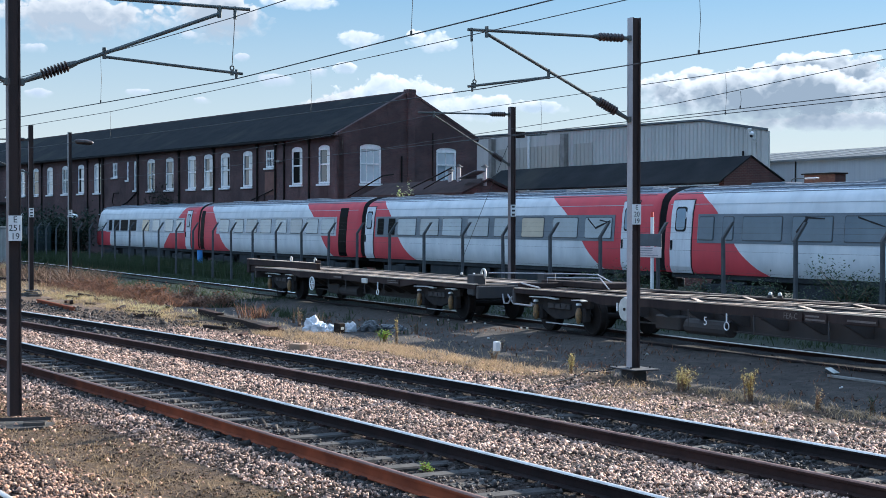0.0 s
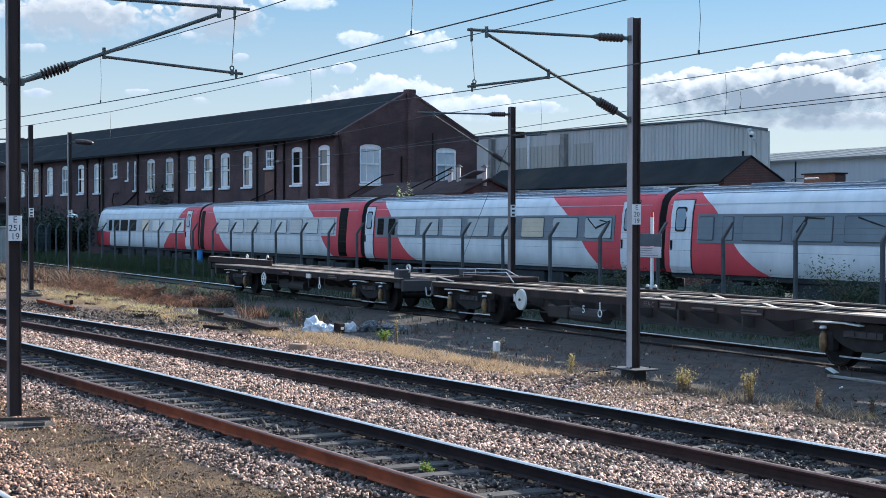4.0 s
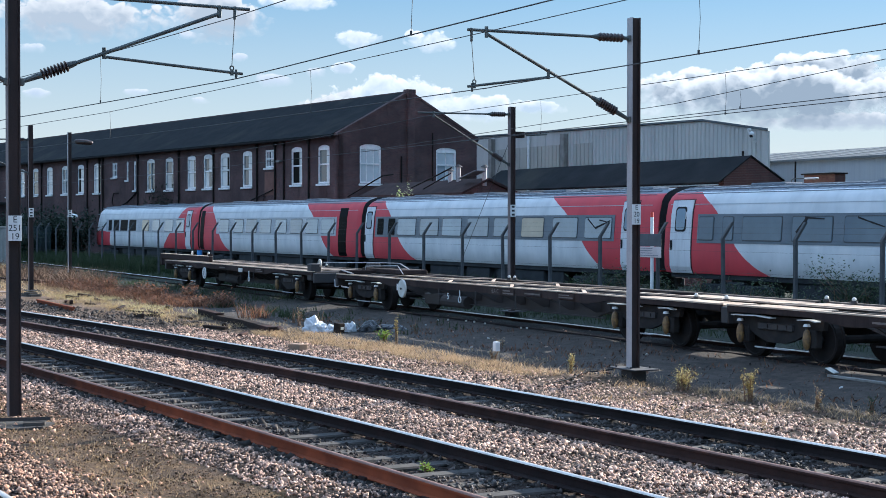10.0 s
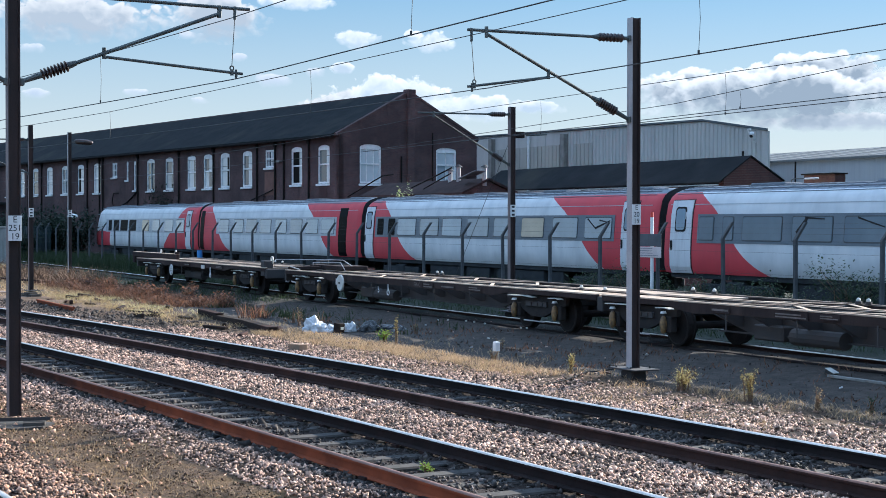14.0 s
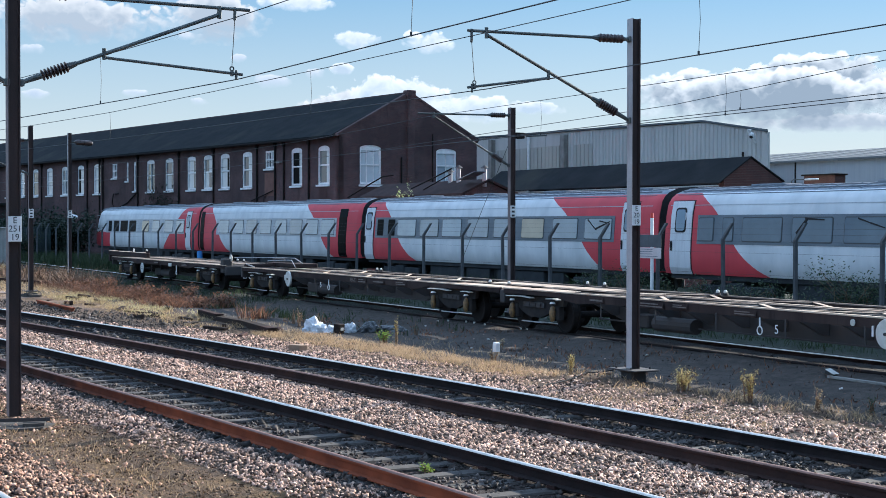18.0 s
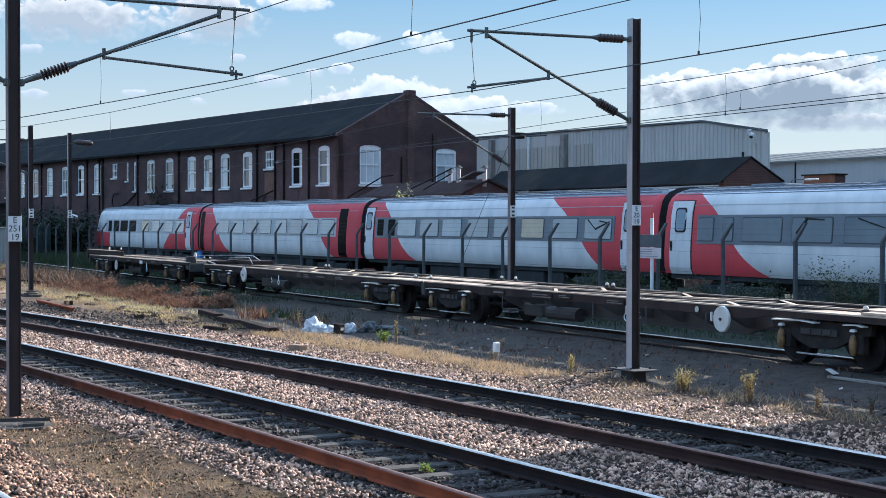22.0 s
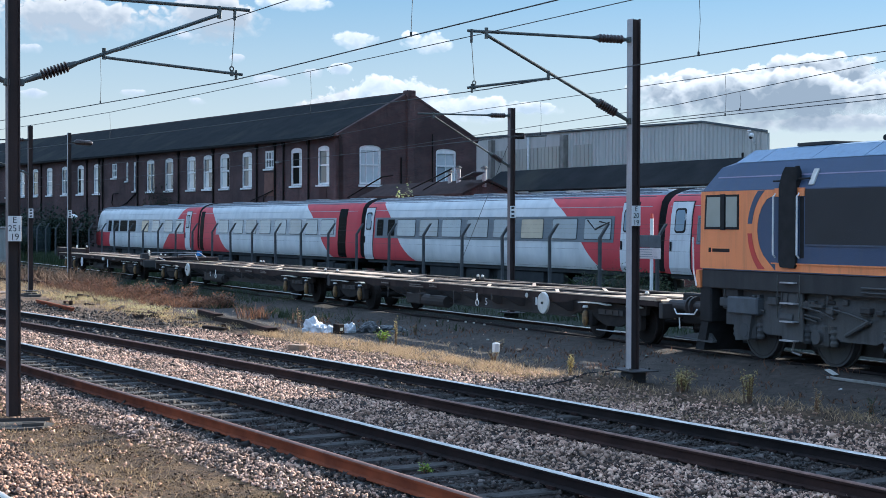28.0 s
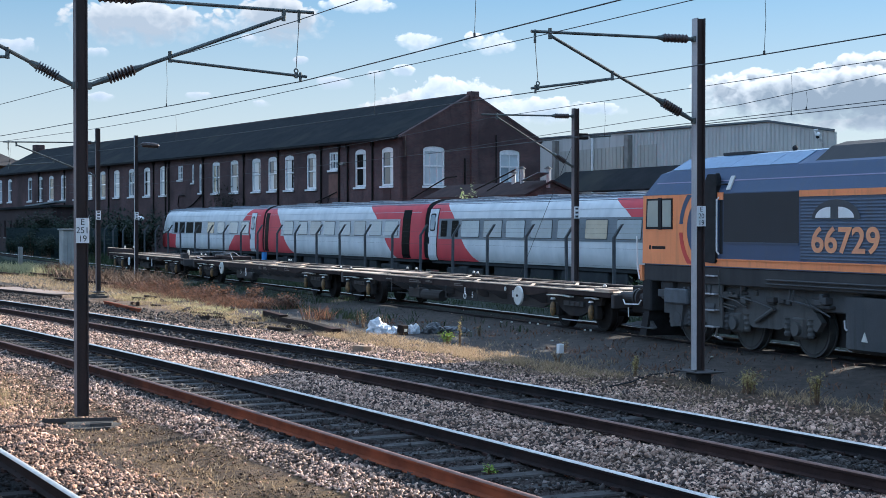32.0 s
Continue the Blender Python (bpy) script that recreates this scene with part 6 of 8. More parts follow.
def goods_train():
    r, m = flat_wagon(-4.95, 14.72, (-3.0, 11.84), "brown container flat wagon with dusty deck and white brake disc", pale=(False, True))
    brake_disc(r, 0.18 - m)
    spigots(r, 2.05 - m, 0.16)
    spigots(r, -4.0 - m, 0.1)
    spigots(r, 13.58 - m, 0.51, -0.6)
    plate_text(r, 5.2 - m, 5.85 - m, 0.89, 1.05, "FEA-C")
    plate_text(r, 5.9 - m, 6.5 - m, 0.89, 1.05)
    plate_text(r, 7.0 - m, 7.8 - m, 0.92, 1.03, bars=1)
    plate_text(r, 8.6 - m, 9.3 - m, 0.92, 1.05)
    letters("5", 0.24, WHITE, r, Matrix.Translation((2.95 - m, -1.28, 0.73)) @ UP, 0.003)
    part("pull_ring", Geo().ring((3.65 - m, -1.29, 0.68), 0.075, 0.012, "y", 16).tube([(3.65 - m, -1.29, 0.755), (3.65 - m, -1.29, 0.92)], 0.016, 6), WHITE, r, "white release ring")
    # folded end frame on the first end
    f = part("end_frame", Geo().box(-4.9 - m, -4.75 - m, -1.15, 1.15, 1.08, 1.2, 0.02).box(-4.9 - m, -2.9 - m, 0.0, 0.9, 1.1, 1.24, 0.02).box(-5.6 - m, -4.9 - m, -0.1, 0.3, 1.14, 1.24, 0.01), WAGON, r, "raised dark end frame")
    part("frame_rail", Geo().tube([(-5.3 - m, -0.1, 1.12), (-5.3 - m, -0.1, 1.3), (-2.85 - m, -0.1, 1.37), (-2.45 - m, -0.1, 1.12)], 0.016, 6), MAST_LIGHT, f)
    part("frame_rail", Geo().tube([(-7.05 - m, -0.8, 1.38), (-4.3 - m, -0.1, 1.43), (-3.6 - m, 0.3, 1.42), (-3.2 - m, 0.45, 1.24)], 0.016, 6), MAST_LIGHT, f)
    for x in (-4.7, -3.8):
        part("frame_bar", Geo().tube([(x - m, -0.1, 1.31), (x - m, 0.5, 1.24)], 0.018, 6), STEEL_DARK, f)
    part("frame_bar", Geo().tube([(-4.8 - m, -1.1, 1.2), (-3.9 - m, -1.1, 1.12)], 0.02, 6), MAST_LIGHT, f)

    r, m = flat_wagon(14.95, 33.05, (16.26, 31.08), "brown container flat wagon coupled behind the locomotive, white brake disc")
    brake_disc(r, 28.53 - m)
    spigots(r, 20.64 - m, 0.14)
    spigots(r, 14.95 + 0.5 - m, 0.4)
    spigots(r, 31.72 - m, 0.01, -0.6)
    plate_text(r, 20.95 - m, 21.9 - m, 0.91, 1.04)
    plate_text(r, 22.2 - m, 22.75 - m, 0.95, 1.05)
    plate_text(r, 24.25 - m, 24.95 - m, 0.92, 1.03)
    plate_text(r, 19.0 - m, 19.6 - m, 0.92, 1.03, bars=1)
    letters("5", 0.24, WHITE, r, Matrix.Translation((25.58 - m, -1.28, 0.72)) @ UP, 0.003)
    part("pull_ring", Geo().ring((25.1 - m, -1.29, 0.68), 0.075, 0.012, "y", 16).tube([(25.1 - m, -1.29, 0.755), (25.1 - m, -1.29, 0.92)], 0.016, 6), WHITE, r, "white release ring")
    part("reflector", Geo().tube([(27.62 - m, -1.275, 0.97), (27.62 - m, -1.26, 0.97)], 0.06, 10), DISC, r)
    part("end_stop", Geo().box(32.3 - m, 33.0 - m, -1.22, -0.95, 1.10, 1.15, 0.01), DECK_SUN, r, "pale end stop plate")

    r, m = flat_wagon(-23.9, -7.0, (-21.6, -9.48), "brown container flat wagon at the train's tail and spoked brake wheel", 1.11, pale=(False, False), plate=True)
    w = part("hand_wheel", Geo().ring((-18.1 - m, -1.34, 0.73), 0.2, 0.022, "y", 24), WHITE, r, "white spoked hand brake wheel")
    for k in range(3):
        a = 1.05 * k
        part("spoke", Geo().tube([(-18.1 - m - 0.19 * math.cos(a), -1.34, 0.73 - 0.19 * math.sin(a)), (-18.1 - m + 0.19 * math.cos(a), -1.34, 0.73 + 0.19 * math.sin(a))], 0.018, 6), WHITE, w)
    f = part("tail_frame", Geo().box(-25.5 - m, -25.2 - m, -1.0, -0.6, 0.86, 1.36, 0.02).box(-25.2 - m, -18.6 - m, -1.0, -0.85, 1.14, 1.34, 0.02).box(-18.75 - m, -18.6 - m, -1.0, -0.85, 1.34, 1.44, 0.01)
             .box(-25.3 - m, -23.8 - m, -0.95, -0.75, 0.9, 1.1, 0.03), WAGON, r, "raised brown tail frame")
    part("frame_edge", Geo().box(-25.4 - m, -18.6 - m, -1.01, -0.84, 1.342, 1.362, 0.004), DECK_SUN, f, "dusty top edge, painted sunlit")
    for x in (-21.1, -18.9):
        part("lifting_ring", Geo().ring((x - m, -0.92, 1.43), 0.08, 0.022, "y", 14), DISC, f, "pale lifting ring")
    part("label_plate", Geo().box(-14.25 - m, -13.85 - m, -1.27, -1.23, 0.88, 1.02, 0.01), DISC, r, "pale square plate")
    part("coupling_ring", Geo().ring((-7.15 - m, -0.9, 1.36), 0.11, 0.03, "y", 14), DISC, r, "pale lifting ring")
    part("end_frame", Geo().box(-7.5 - m, -7.1 - m, -1.2, -0.85, 0.8, 1.34, 0.03).box(-7.5 - m, -7.1 - m, 0.85, 1.2, 0.8, 1.34, 0.03).box(-7.4 - m, -7.15 - m, -0.85, 0.85, 0.85, 1.1, 0.02), STEEL_DARK, r)
    plate_text(r, -16.5 - m, -15.8 - m, 0.93, 1.06, bars=1)
    plate_text(r, -12.4 - m, -11.6 - m, 0.93, 1.06, bars=2)
    spigots(r, -12.0 - m, 0.4)
    part("pull_ring", Geo().ring((-13.0 - m, -1.29, 0.66), 0.075, 0.016, "y", 16).tube([(-13.0 - m, -1.29, 0.74), (-13.0 - m, -1.29, 0.95)], 0.022, 6), WHITE, r, "white release ring")
    # couplings
    for s0, s1, lab in ((-7.0, -4.95, "dark screw coupling between wagons"), (33.05, 34.62, "dark coupling and buffers before the locomotive")):
        mid = (s0 + s1) / 2
        c = thing("coupling", lab, "coupling", on_line(mid, 0))
        MOVERS.append((c, mid))
        h = (s1 - s0) / 2
        part("draw_bar", Geo().box(-h, h, -0.12, 0.12, 0.86, 1.06, 0.02), STEEL_DARK, c)
        for y in (-0.86, 0.86) if s0 > 0 else ():
            part("buffer", Geo().tube([(-h, y, 1.0), (-0.1, y, 1.0)], 0.11, 12).tube([(0.1, y, 1.0), (h, y, 1.0)], 0.11, 12).tube([(-0.1, y, 1.0), (-0.04, y, 1.0)], 0.2, 16).tube([(0.04, y, 1.0), (0.1, y, 1.0)], 0.2, 16), STEEL_DARK, c)
        if s0 > 0:
            part("coupler_body", Geo().box(-h + 0.1, h - 0.02, -0.7, 0.7, 0.62, 0.86, 0.04).box(-h + 0.3, h - 0.02, -0.55, 0.55, 0.5, 0.62, 0.03).box(-h + 0.2, h - 0.02, -0.75, -0.5, 1.06, 1.25, 0.03), BLACK, c, "black coupler and hose gear")
        part("air_hose", Geo().tube([(-h, -0.35, 0.9), (-h * 0.5, -0.4, 0.62), (h * 0.4, -0.4, 0.6), (h, -0.35, 0.85)], 0.025, 6), MAST_LIGHT, c, "pale air hose")


goods_train()


def locomotive():
    s0, s1 = 34.64, 55.7
    mid = (s0 + s1) / 2
    root = thing("diesel_locomotive", "blue and orange six-axle diesel goods locomotive with large orange numbers", "locomotive", on_line(mid, 0), group="goods train")
    MOVERS.append((root, mid))
    H = (s1 - s0) / 2
    P2 = [(1.32, 1.78), (1.32, 3.29), (1.30, 3.33), (1.08, 3.80), (0.62, 4.06), (0.0, 4.13)]
    prof = [(-y, z) for y, z in P2] + [(y, z) for y, z in P2[-2::-1]]

    def ring(x, zmax, k=1.0):
        return [(x, y * k, min(z, zmax - 0.02 * abs(y))) for y, z in prof]
    rings = [ring(-H, 3.3, 0.95), ring(-H + 0.1, 3.5, 0.985), ring(-H + 0.4, 3.76), ring(-H + 0.95, 4.0), ring(-H + 1.4, 4.2), ring(H - 1.4, 4.2), ring(H - 0.95, 4.0), ring(H - 0.4, 3.7), ring(H, 3.3, 0.95)]
    part("body", Geo().sweep(None, rings), LOCO_BLUE, root)
    lx = lambda s: s - mid
    Y = -1.3205

    def side(pts, t=0.006, d=0.0):
        """A flat plate on the body side from (s, z) points."""
        return Geo().prism([(lx(s), z) for s, z in pts], "y", Y - t - d, Y - d)
    # roof panels, lying on the two slopes
    def slope(xa, xb, f0, f1, out, k=1):
        (y0, z0), (y1, z1) = P2[2 + (k == 2)], P2[3 + (k == 2)]
        a = (-(y0 + (y1 - y0) * f0), z0 + (z1 - z0) * f0)
        b = (-(y0 + (y1 - y0) * f1), z0 + (z1 - z0) * f1)
        n = Vector((a[1] - b[1], b[0] - a[0])).normalized()
        n = n if n[1] > 0 else -n
        return Geo().prism([(a[0] + n[0] * 0.002, a[1] + n[1] * 0.002), (b[0] + n[0] * 0.002, b[1] + n[1] * 0.002), (b[0] + n[0] * out, b[1] + n[1] * out), (a[0] + n[0] * out, a[1] + n[1] * out)], "x", xa, xb)
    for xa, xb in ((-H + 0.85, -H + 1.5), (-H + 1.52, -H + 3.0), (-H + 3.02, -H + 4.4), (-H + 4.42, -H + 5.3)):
        part("roof_panel", slope(xa, xb, 0.03, 0.97, 0.014, 2), LOCO_ROOF, root, "pale blue roof panel")
    part("cab_roof", Geo().prism([(-0.62, 4.063), (0, 4.133), (0.62, 4.063), (0.62, 4.073), (0, 4.143), (-0.62, 4.073)], "x", -H + 1.42, -H + 5.4), LOCO_ROOF, root, "pale blue roof panel")
    part("roof_stripe", slope(-H + 0.45, H - 0.5, 0.42, 0.47, 0.006, 1), surf("pale stripe", (0.26, 0.22, 0.32), (0.22, 0.2, 0.3), 2.0, 0.5, bump=0.0), root, "thin pale stripe")
    hs = [(-1.04, 3.815), (-0.98, 3.86), (-0.62, 4.13), (-0.3, 4.22), (0.3, 4.22), (0.62, 4.13), (0.98, 3.86), (1.04, 3.815)]
    part("exhaust_housing", Geo().sweep(None, [[(x + (0.55 if abs(y) < 0.7 else 0.0) * k, y, z - k * 0.06) for y, z in hs] for x, k in ((-H + 5.33, 1), (-H + 5.75, 0), (H - 5.0, 0))]), SOOT, root, "sooty exhaust housing")
    part("lifting_lug", Geo().box(-H + 7.4, -H + 8.8, -0.5, 0.5, 4.2, 4.26, 0.02), SOOT, root)
    part("horn", Geo().ball((lx(38.4), 0.0, 4.19), 0.06, 8), BLACK, root)
    part("roof_hatch", Geo().box(lx(36.5), lx(37.5), -0.45, 0.45, 4.1, 4.165, 0.01), SOOT, root)
    # cab side
    n = 9
    arc = lambda r, z0, z1, c=37.16, cz=2.55: [(c - math.sqrt(max(r * r - (z - cz) ** 2, 0)), z) for z in [z0 + (z1 - z0) * i / n for i in range(n + 1)]]
    part("cab_side", side([(s0 + 0.03, 1.80), (37.0, 1.80), *arc(0.70, 1.94, 3.25), (37.16, 3.28), (s0 + 0.06, 3.28)]), ORANGE, root, "orange cab side")
    part("sole_stripe", side([(37.0, 1.80), (s1 - 0.05, 1.80), (s1 - 0.05, 1.93), (37.0, 1.93)], 0.006), ORANGE, root, "orange sole stripe")
    part("sole_ledge", side([(36.9, 1.93), (s1 - 3.4, 1.93), (s1 - 3.4, 1.955), (36.9, 1.955)], 0.03), ORANGE, root, "orange ledge above the sole stripe")
    a1, a2 = arc(0.985, 2.66, 3.27), arc(0.858, 2.66, 3.27)
    part("blue_arc", side(a1 + a2[::-1], 0.006, 0.006), LOCO_BLUE, root, "dark blue arc")
    a1, a2 = arc(0.985, 1.83, 2.48), arc(0.858, 1.83, 2.48)
    part("red_arc", side(a1 + a2[::-1], 0.006, 0.006), RED, root, "red arc")
    cw = part("cab_window", side([(34.82, 2.55), (35.91, 2.55), (35.91, 3.21), (34.86, 3.21)], 0.012, 0.006), BLACK, root, "sliding cab side window in black frame")
    part("pane", side([(34.88, 2.6), (35.34, 2.6), (35.34, 3.17), (34.92, 3.17)], 0.006, 0.018), PANE_CAB, cw)
    part("pane", side([(35.52, 2.6), (35.86, 2.6), (35.86, 3.17), (35.52, 3.17)], 0.006, 0.018), PANE_CAB, cw)
    part("mullion", side([(35.36, 2.54), (35.49, 2.54), (35.49, 3.22), (35.36, 3.22)], 0.02, 0.018), BLACK, cw)
    mk = part("maker_mark", side([(34.95, 2.11), (35.03, 2.11), (35.03, 2.2), (34.95, 2.2)], 0.003, 0.006), WAGON, root, "small brown mark")
    part("bar", side([(35.07, 2.12), (35.62, 2.12), (35.62, 2.185), (35.07, 2.185)], 0.003, 0.006), WAGON, mk)
    part("cab_edge_rail", Geo().tube([(lx(34.6), -1.36, 1.45), (lx(34.5), -1.36, 1.75), (lx(34.48), -1.36, 2.4)], 0.018, 6), WHITE, root, "pale corner handrail")
    part("corner_post", Geo().prism([(lx(34.58), 1.42), (lx(34.7), 1.42), (lx(34.66), 1.76), (lx(34.56), 1.76)], "y", -1.34, -1.2), ORANGE, root)
    part("door_pillar", Geo().prism([(lx(37.15), 1.98), (lx(37.19), 1.88), (lx(37.57), 1.86), (lx(37.61), 1.92), (lx(37.63), 3.60), (lx(37.58), 3.67), (lx(37.33), 3.68), (lx(37.24), 3.56), (lx(37.15), 3.33)], "y", -1.38, -1.25), BLACK, root, "black upright vestibule door pillar")
    part("pillar_bracket", Geo().box(lx(37.6), lx(37.66), -1.38, -1.3, 3.42, 3.69, 0.01), BLACK, root, "black bracket beside the door")
    part("pillar_arm", Geo().tube([(lx(37.63), -1.33, 3.46), (lx(37.92), -1.3, 3.46)], 0.02, 6), BLACK, root, "black bracket arm")
    part("pillar_arm", Geo().tube([(lx(36.95), -1.34, 3.43), (lx(37.2), -1.36, 3.43)], 0.018, 6), BLACK, root, "black bracket arm")
    for x in (37.0, 37.67):
        part("handrail", Geo().tube([(lx(x), -1.33, 2.05), (lx(x), -1.385, 2.1), (lx(x), -1.385, 3.15), (lx(x), -1.33, 3.2)], 0.02, 6), WHITE, root, "white door handrail")
    for x0, x1 in ((36.98, 37.1), (37.62, 37.82)):
        part("hood_patch", side([(x0, 3.15), (x1, 3.15), (x1, 3.3), (x0, 3.3)], 0.02), ORANGE, root, "orange bracket plate")
    # shadow beside the door, put on as a black strip
    part("door_shadow_gap", side([(37.68, 2.05), (37.79, 2.05), (37.79, 3.14), (37.68, 3.14)], 0.004), BLACK, root, "black strip painting the door's shadow gap")
    part("rain_strip", slope(lx(37.9), lx(38.03), 0.02, 0.62, 0.03, 1), DISC, root, "pale inspection strip")
    gr = part("grille", side([(37.82, 2.3), (40.32, 2.3), (40.32, 3.27), (37.82, 3.27)], 0.004), GRILLE, root, "black radiator grille")
    for i in range(31):
        z = 2.315 + i * 0.0305
        part("slat", side([(37.85, z), (40.29, z), (40.29, z + 0.012), (37.85, z + 0.012)], 0.004, 0.004), GRILLE, gr)
    part("grille_sill", side([(37.82, 2.27), (40.32, 2.27), (40.32, 2.3), (37.82, 2.3)], 0.02), LOUVRE, root)
    lv = part("louvre_panel", side([(40.36, 1.98), (s1 - 3.4, 1.98), (s1 - 3.4, 3.15), (40.36, 3.15)], 0.004), LOUVRE, root, "blue ribbed side panel")
    for i in range(19):
        z = 2.0 + i * 0.06
        part("rib", Geo().prism([(Y - 0.004, z), (Y - 0.016, z + 0.004), (Y - 0.004, z + 0.034)], "x", lx(40.38), lx(s1 - 3.42)), LOUVRE, lv)
    part("upper_stripe", side([(40.34, 3.17), (s1 - 3.4, 3.17), (s1 - 3.4, 3.29), (40.34, 3.29)], 0.01), ORANGE, root, "orange cantrail stripe")
    letters("66729", 0.65, NUMBER, root, Matrix.Translation((lx(41.68), Y - 0.018, 2.34)) @ UP, 0.002, "large faded orange numbers", 1.2, 0.014)
    for q, (xa, xb, fl) in enumerate(((40.84, 41.28, 1), (41.51, 41.93, -1))):
        pts = [(xa if fl < 0 else xb, 2.77)] + [((xa if fl < 0 else xb) - fl * 0.44 * math.cos(0.5 * math.pi * i / 6), 2.77 + 0.2 * math.sin(0.5 * math.pi * i / 6)) for i in range(7)]
        part("emblem", side(pts, 0.004, 0.020), WHITE, root, "white quarter-round emblem")
    ring_o = [(41.43 - 0.7 * math.cos(math.pi * i / 12), 2.745 + 0.36 * math.sin(math.pi * i / 12)) for i in range(13)]
    part("emblem_backing", side(ring_o, 0.003, 0.0165), surf("dull emblem grey", (0.045, 0.048, 0.056), (0.06, 0.062, 0.07), 3.0, 0.6), root, "dark half-round emblem backing")
    # front and far end
    part("windscreen", Geo().box(-H - 0.004, -H + 0.05, -1.0, 1.0, 2.5, 3.1), PANE_DARK, root)
    part("second_cab_side", side([(s1 - 3.3, 1.96), (s1 - 0.03, 1.96), (s1 - 0.06, 3.2), (s1 - 3.3, 3.2)]), ORANGE, root, "orange cab side")
    part("buffer_beam", Geo().box(-H - 0.02, -H + 0.35, -1.3, 1.3, 0.75, 1.45, 0.03), BLACK, root)
    part("lift_bar", Geo().tube([(lx(33.62), -1.2, 0.95), (lx(33.7), -1.2, 0.85), (lx(34.3), -1.2, 0.87), (lx(34.4), -1.2, 0.97)], 0.016, 6), WHITE, root, "white coupling lift bar")
    part("hose_cock", Geo().tube([(lx(33.5), -1.0, 0.76), (lx(33.52), -1.0, 0.54)], 0.016, 6), DISC, root)
    part("plough", Geo().prism([(-H - 0.18, 0.2), (-H + 0.1, 0.2), (-H + 0.25, 0.76), (-H + 0.02, 0.76)], "y", -1.28, 1.28), BLACK, root, "dark pilot plate below the buffer beam")
    part("plough_lip", Geo().sweep(None, [[(lx(x), y, z + e) for y, e in ((-1.3, 0), (-1.2, 0), (-1.2, 0.03), (-1.3, 0.03))] for x, z in ((33.75, 0.38), (35.05, 0.36))]).prism([(lx(33.8), 0.4), (lx(35.0), 0.39), (lx(34.8), 0.56), (lx(34.3), 0.5)], "y", -1.22, -1.15), UNDER, root, "dusty grey plough wing with a pale lower lip")
    # underframe
    part("sole_bar", Geo().box(-H + 0.05, H - 0.05, -1.3, 1.3, 1.42, 1.78, 0.02), UNDER_DARK, root)
    part("sole_pipe", Geo().tube([(lx(39.3), -1.33, 1.58), (lx(52), -1.33, 1.58)], 0.02, 6).tube([(lx(39.3), -1.33, 1.5), (lx(52), -1.33, 1.5)], 0.015, 6), UNDER, root)
    part("air_box", Geo().box(lx(35.5), lx(36.42), -1.3, -0.8, 0.96, 1.29, 0.03), AIR_BOX, root, "grey blue air box")
    part("sand_box", Geo().prism([(lx(35.62), 0.96), (lx(36.2), 0.96), (lx(36.1), 0.5), (lx(35.7), 0.46)], "y", -1.24, -0.9), UNDER, root)
    part("step_well", Geo().box(lx(37.1), lx(37.68), -1.25, -1.2, 0.55, 1.78, 0.01), UNDER, root)
    for z in (0.55, 0.89, 1.22, 1.59):
        part("step", Geo().box(lx(37.19), lx(37.58), -1.38, -1.22, z, z + 0.025), MAST_LIGHT, root, "pale worn step edge")
    for x in (37.08, 37.7):
        part("step_rail", Geo().tube([(lx(x), -1.34, 0.95), (lx(x), -1.34, 1.74)], 0.012, 6), TUBE, root)
    part("frame_box", Geo().box(lx(35.1), lx(41.9), -1.12, 1.12, 1.02, 1.45, 0.03), UNDER, root, "sooty underframe equipment box")
    part("frame_box", Geo().box(lx(48.2), lx(54.9), -1.12, 1.12, 1.02, 1.45, 0.03), UNDER, root, "sooty underframe equipment box")
    rr = random.Random(12)
    for i in range(26):
        x, z, w, h = rr.uniform(35.2, 41.4), rr.uniform(1.08, 1.34), rr.uniform(0.08, 0.4), rr.uniform(0.05, 0.16)
        part("frame_bracket", Geo().box(lx(x), lx(x + w), -1.14 - rr.uniform(0.03, 0.15), -1.1, z, z + h, 0.012), UNDER if i % 3 else UNDER_DARK, root)
    for i in range(7):
        x = rr.uniform(35.3, 40.5)
        part("air_pipe", Geo().tube([(lx(x), -1.26, 1.42), (lx(x), -1.27, 1.2), (lx(x + rr.uniform(-0.4, 0.6)), -1.24, 1.12), (lx(x + rr.uniform(0.5, 1.2)), -1.2, rr.uniform(0.85, 1.1))], 0.018, 6), UNDER, root)
    tank = part("fuel_tank", Geo().prism([(-1.28, 0.42), (-1.1, 0.34), (1.1, 0.34), (1.28, 0.42), (1.3, 1.35), (-1.3, 1.35)], "x", lx(41.67), lx(48.4)), UNDER, root)
    part("warning_triangle", Geo().prism([(lx(42.12), 0.57), (lx(42.28), 0.57), (lx(42.2), 0.74)], "y", -1.31, -1.29), DISC, tank, "pale warning triangle")
    part("tank_pipe", Geo().tube([(lx(41.62), -1.28, 0.92), (lx(41.66), -1.3, 0.78), (lx(41.72), -1.3, 0.74)], 0.02, 6), MAST_LIGHT, tank)
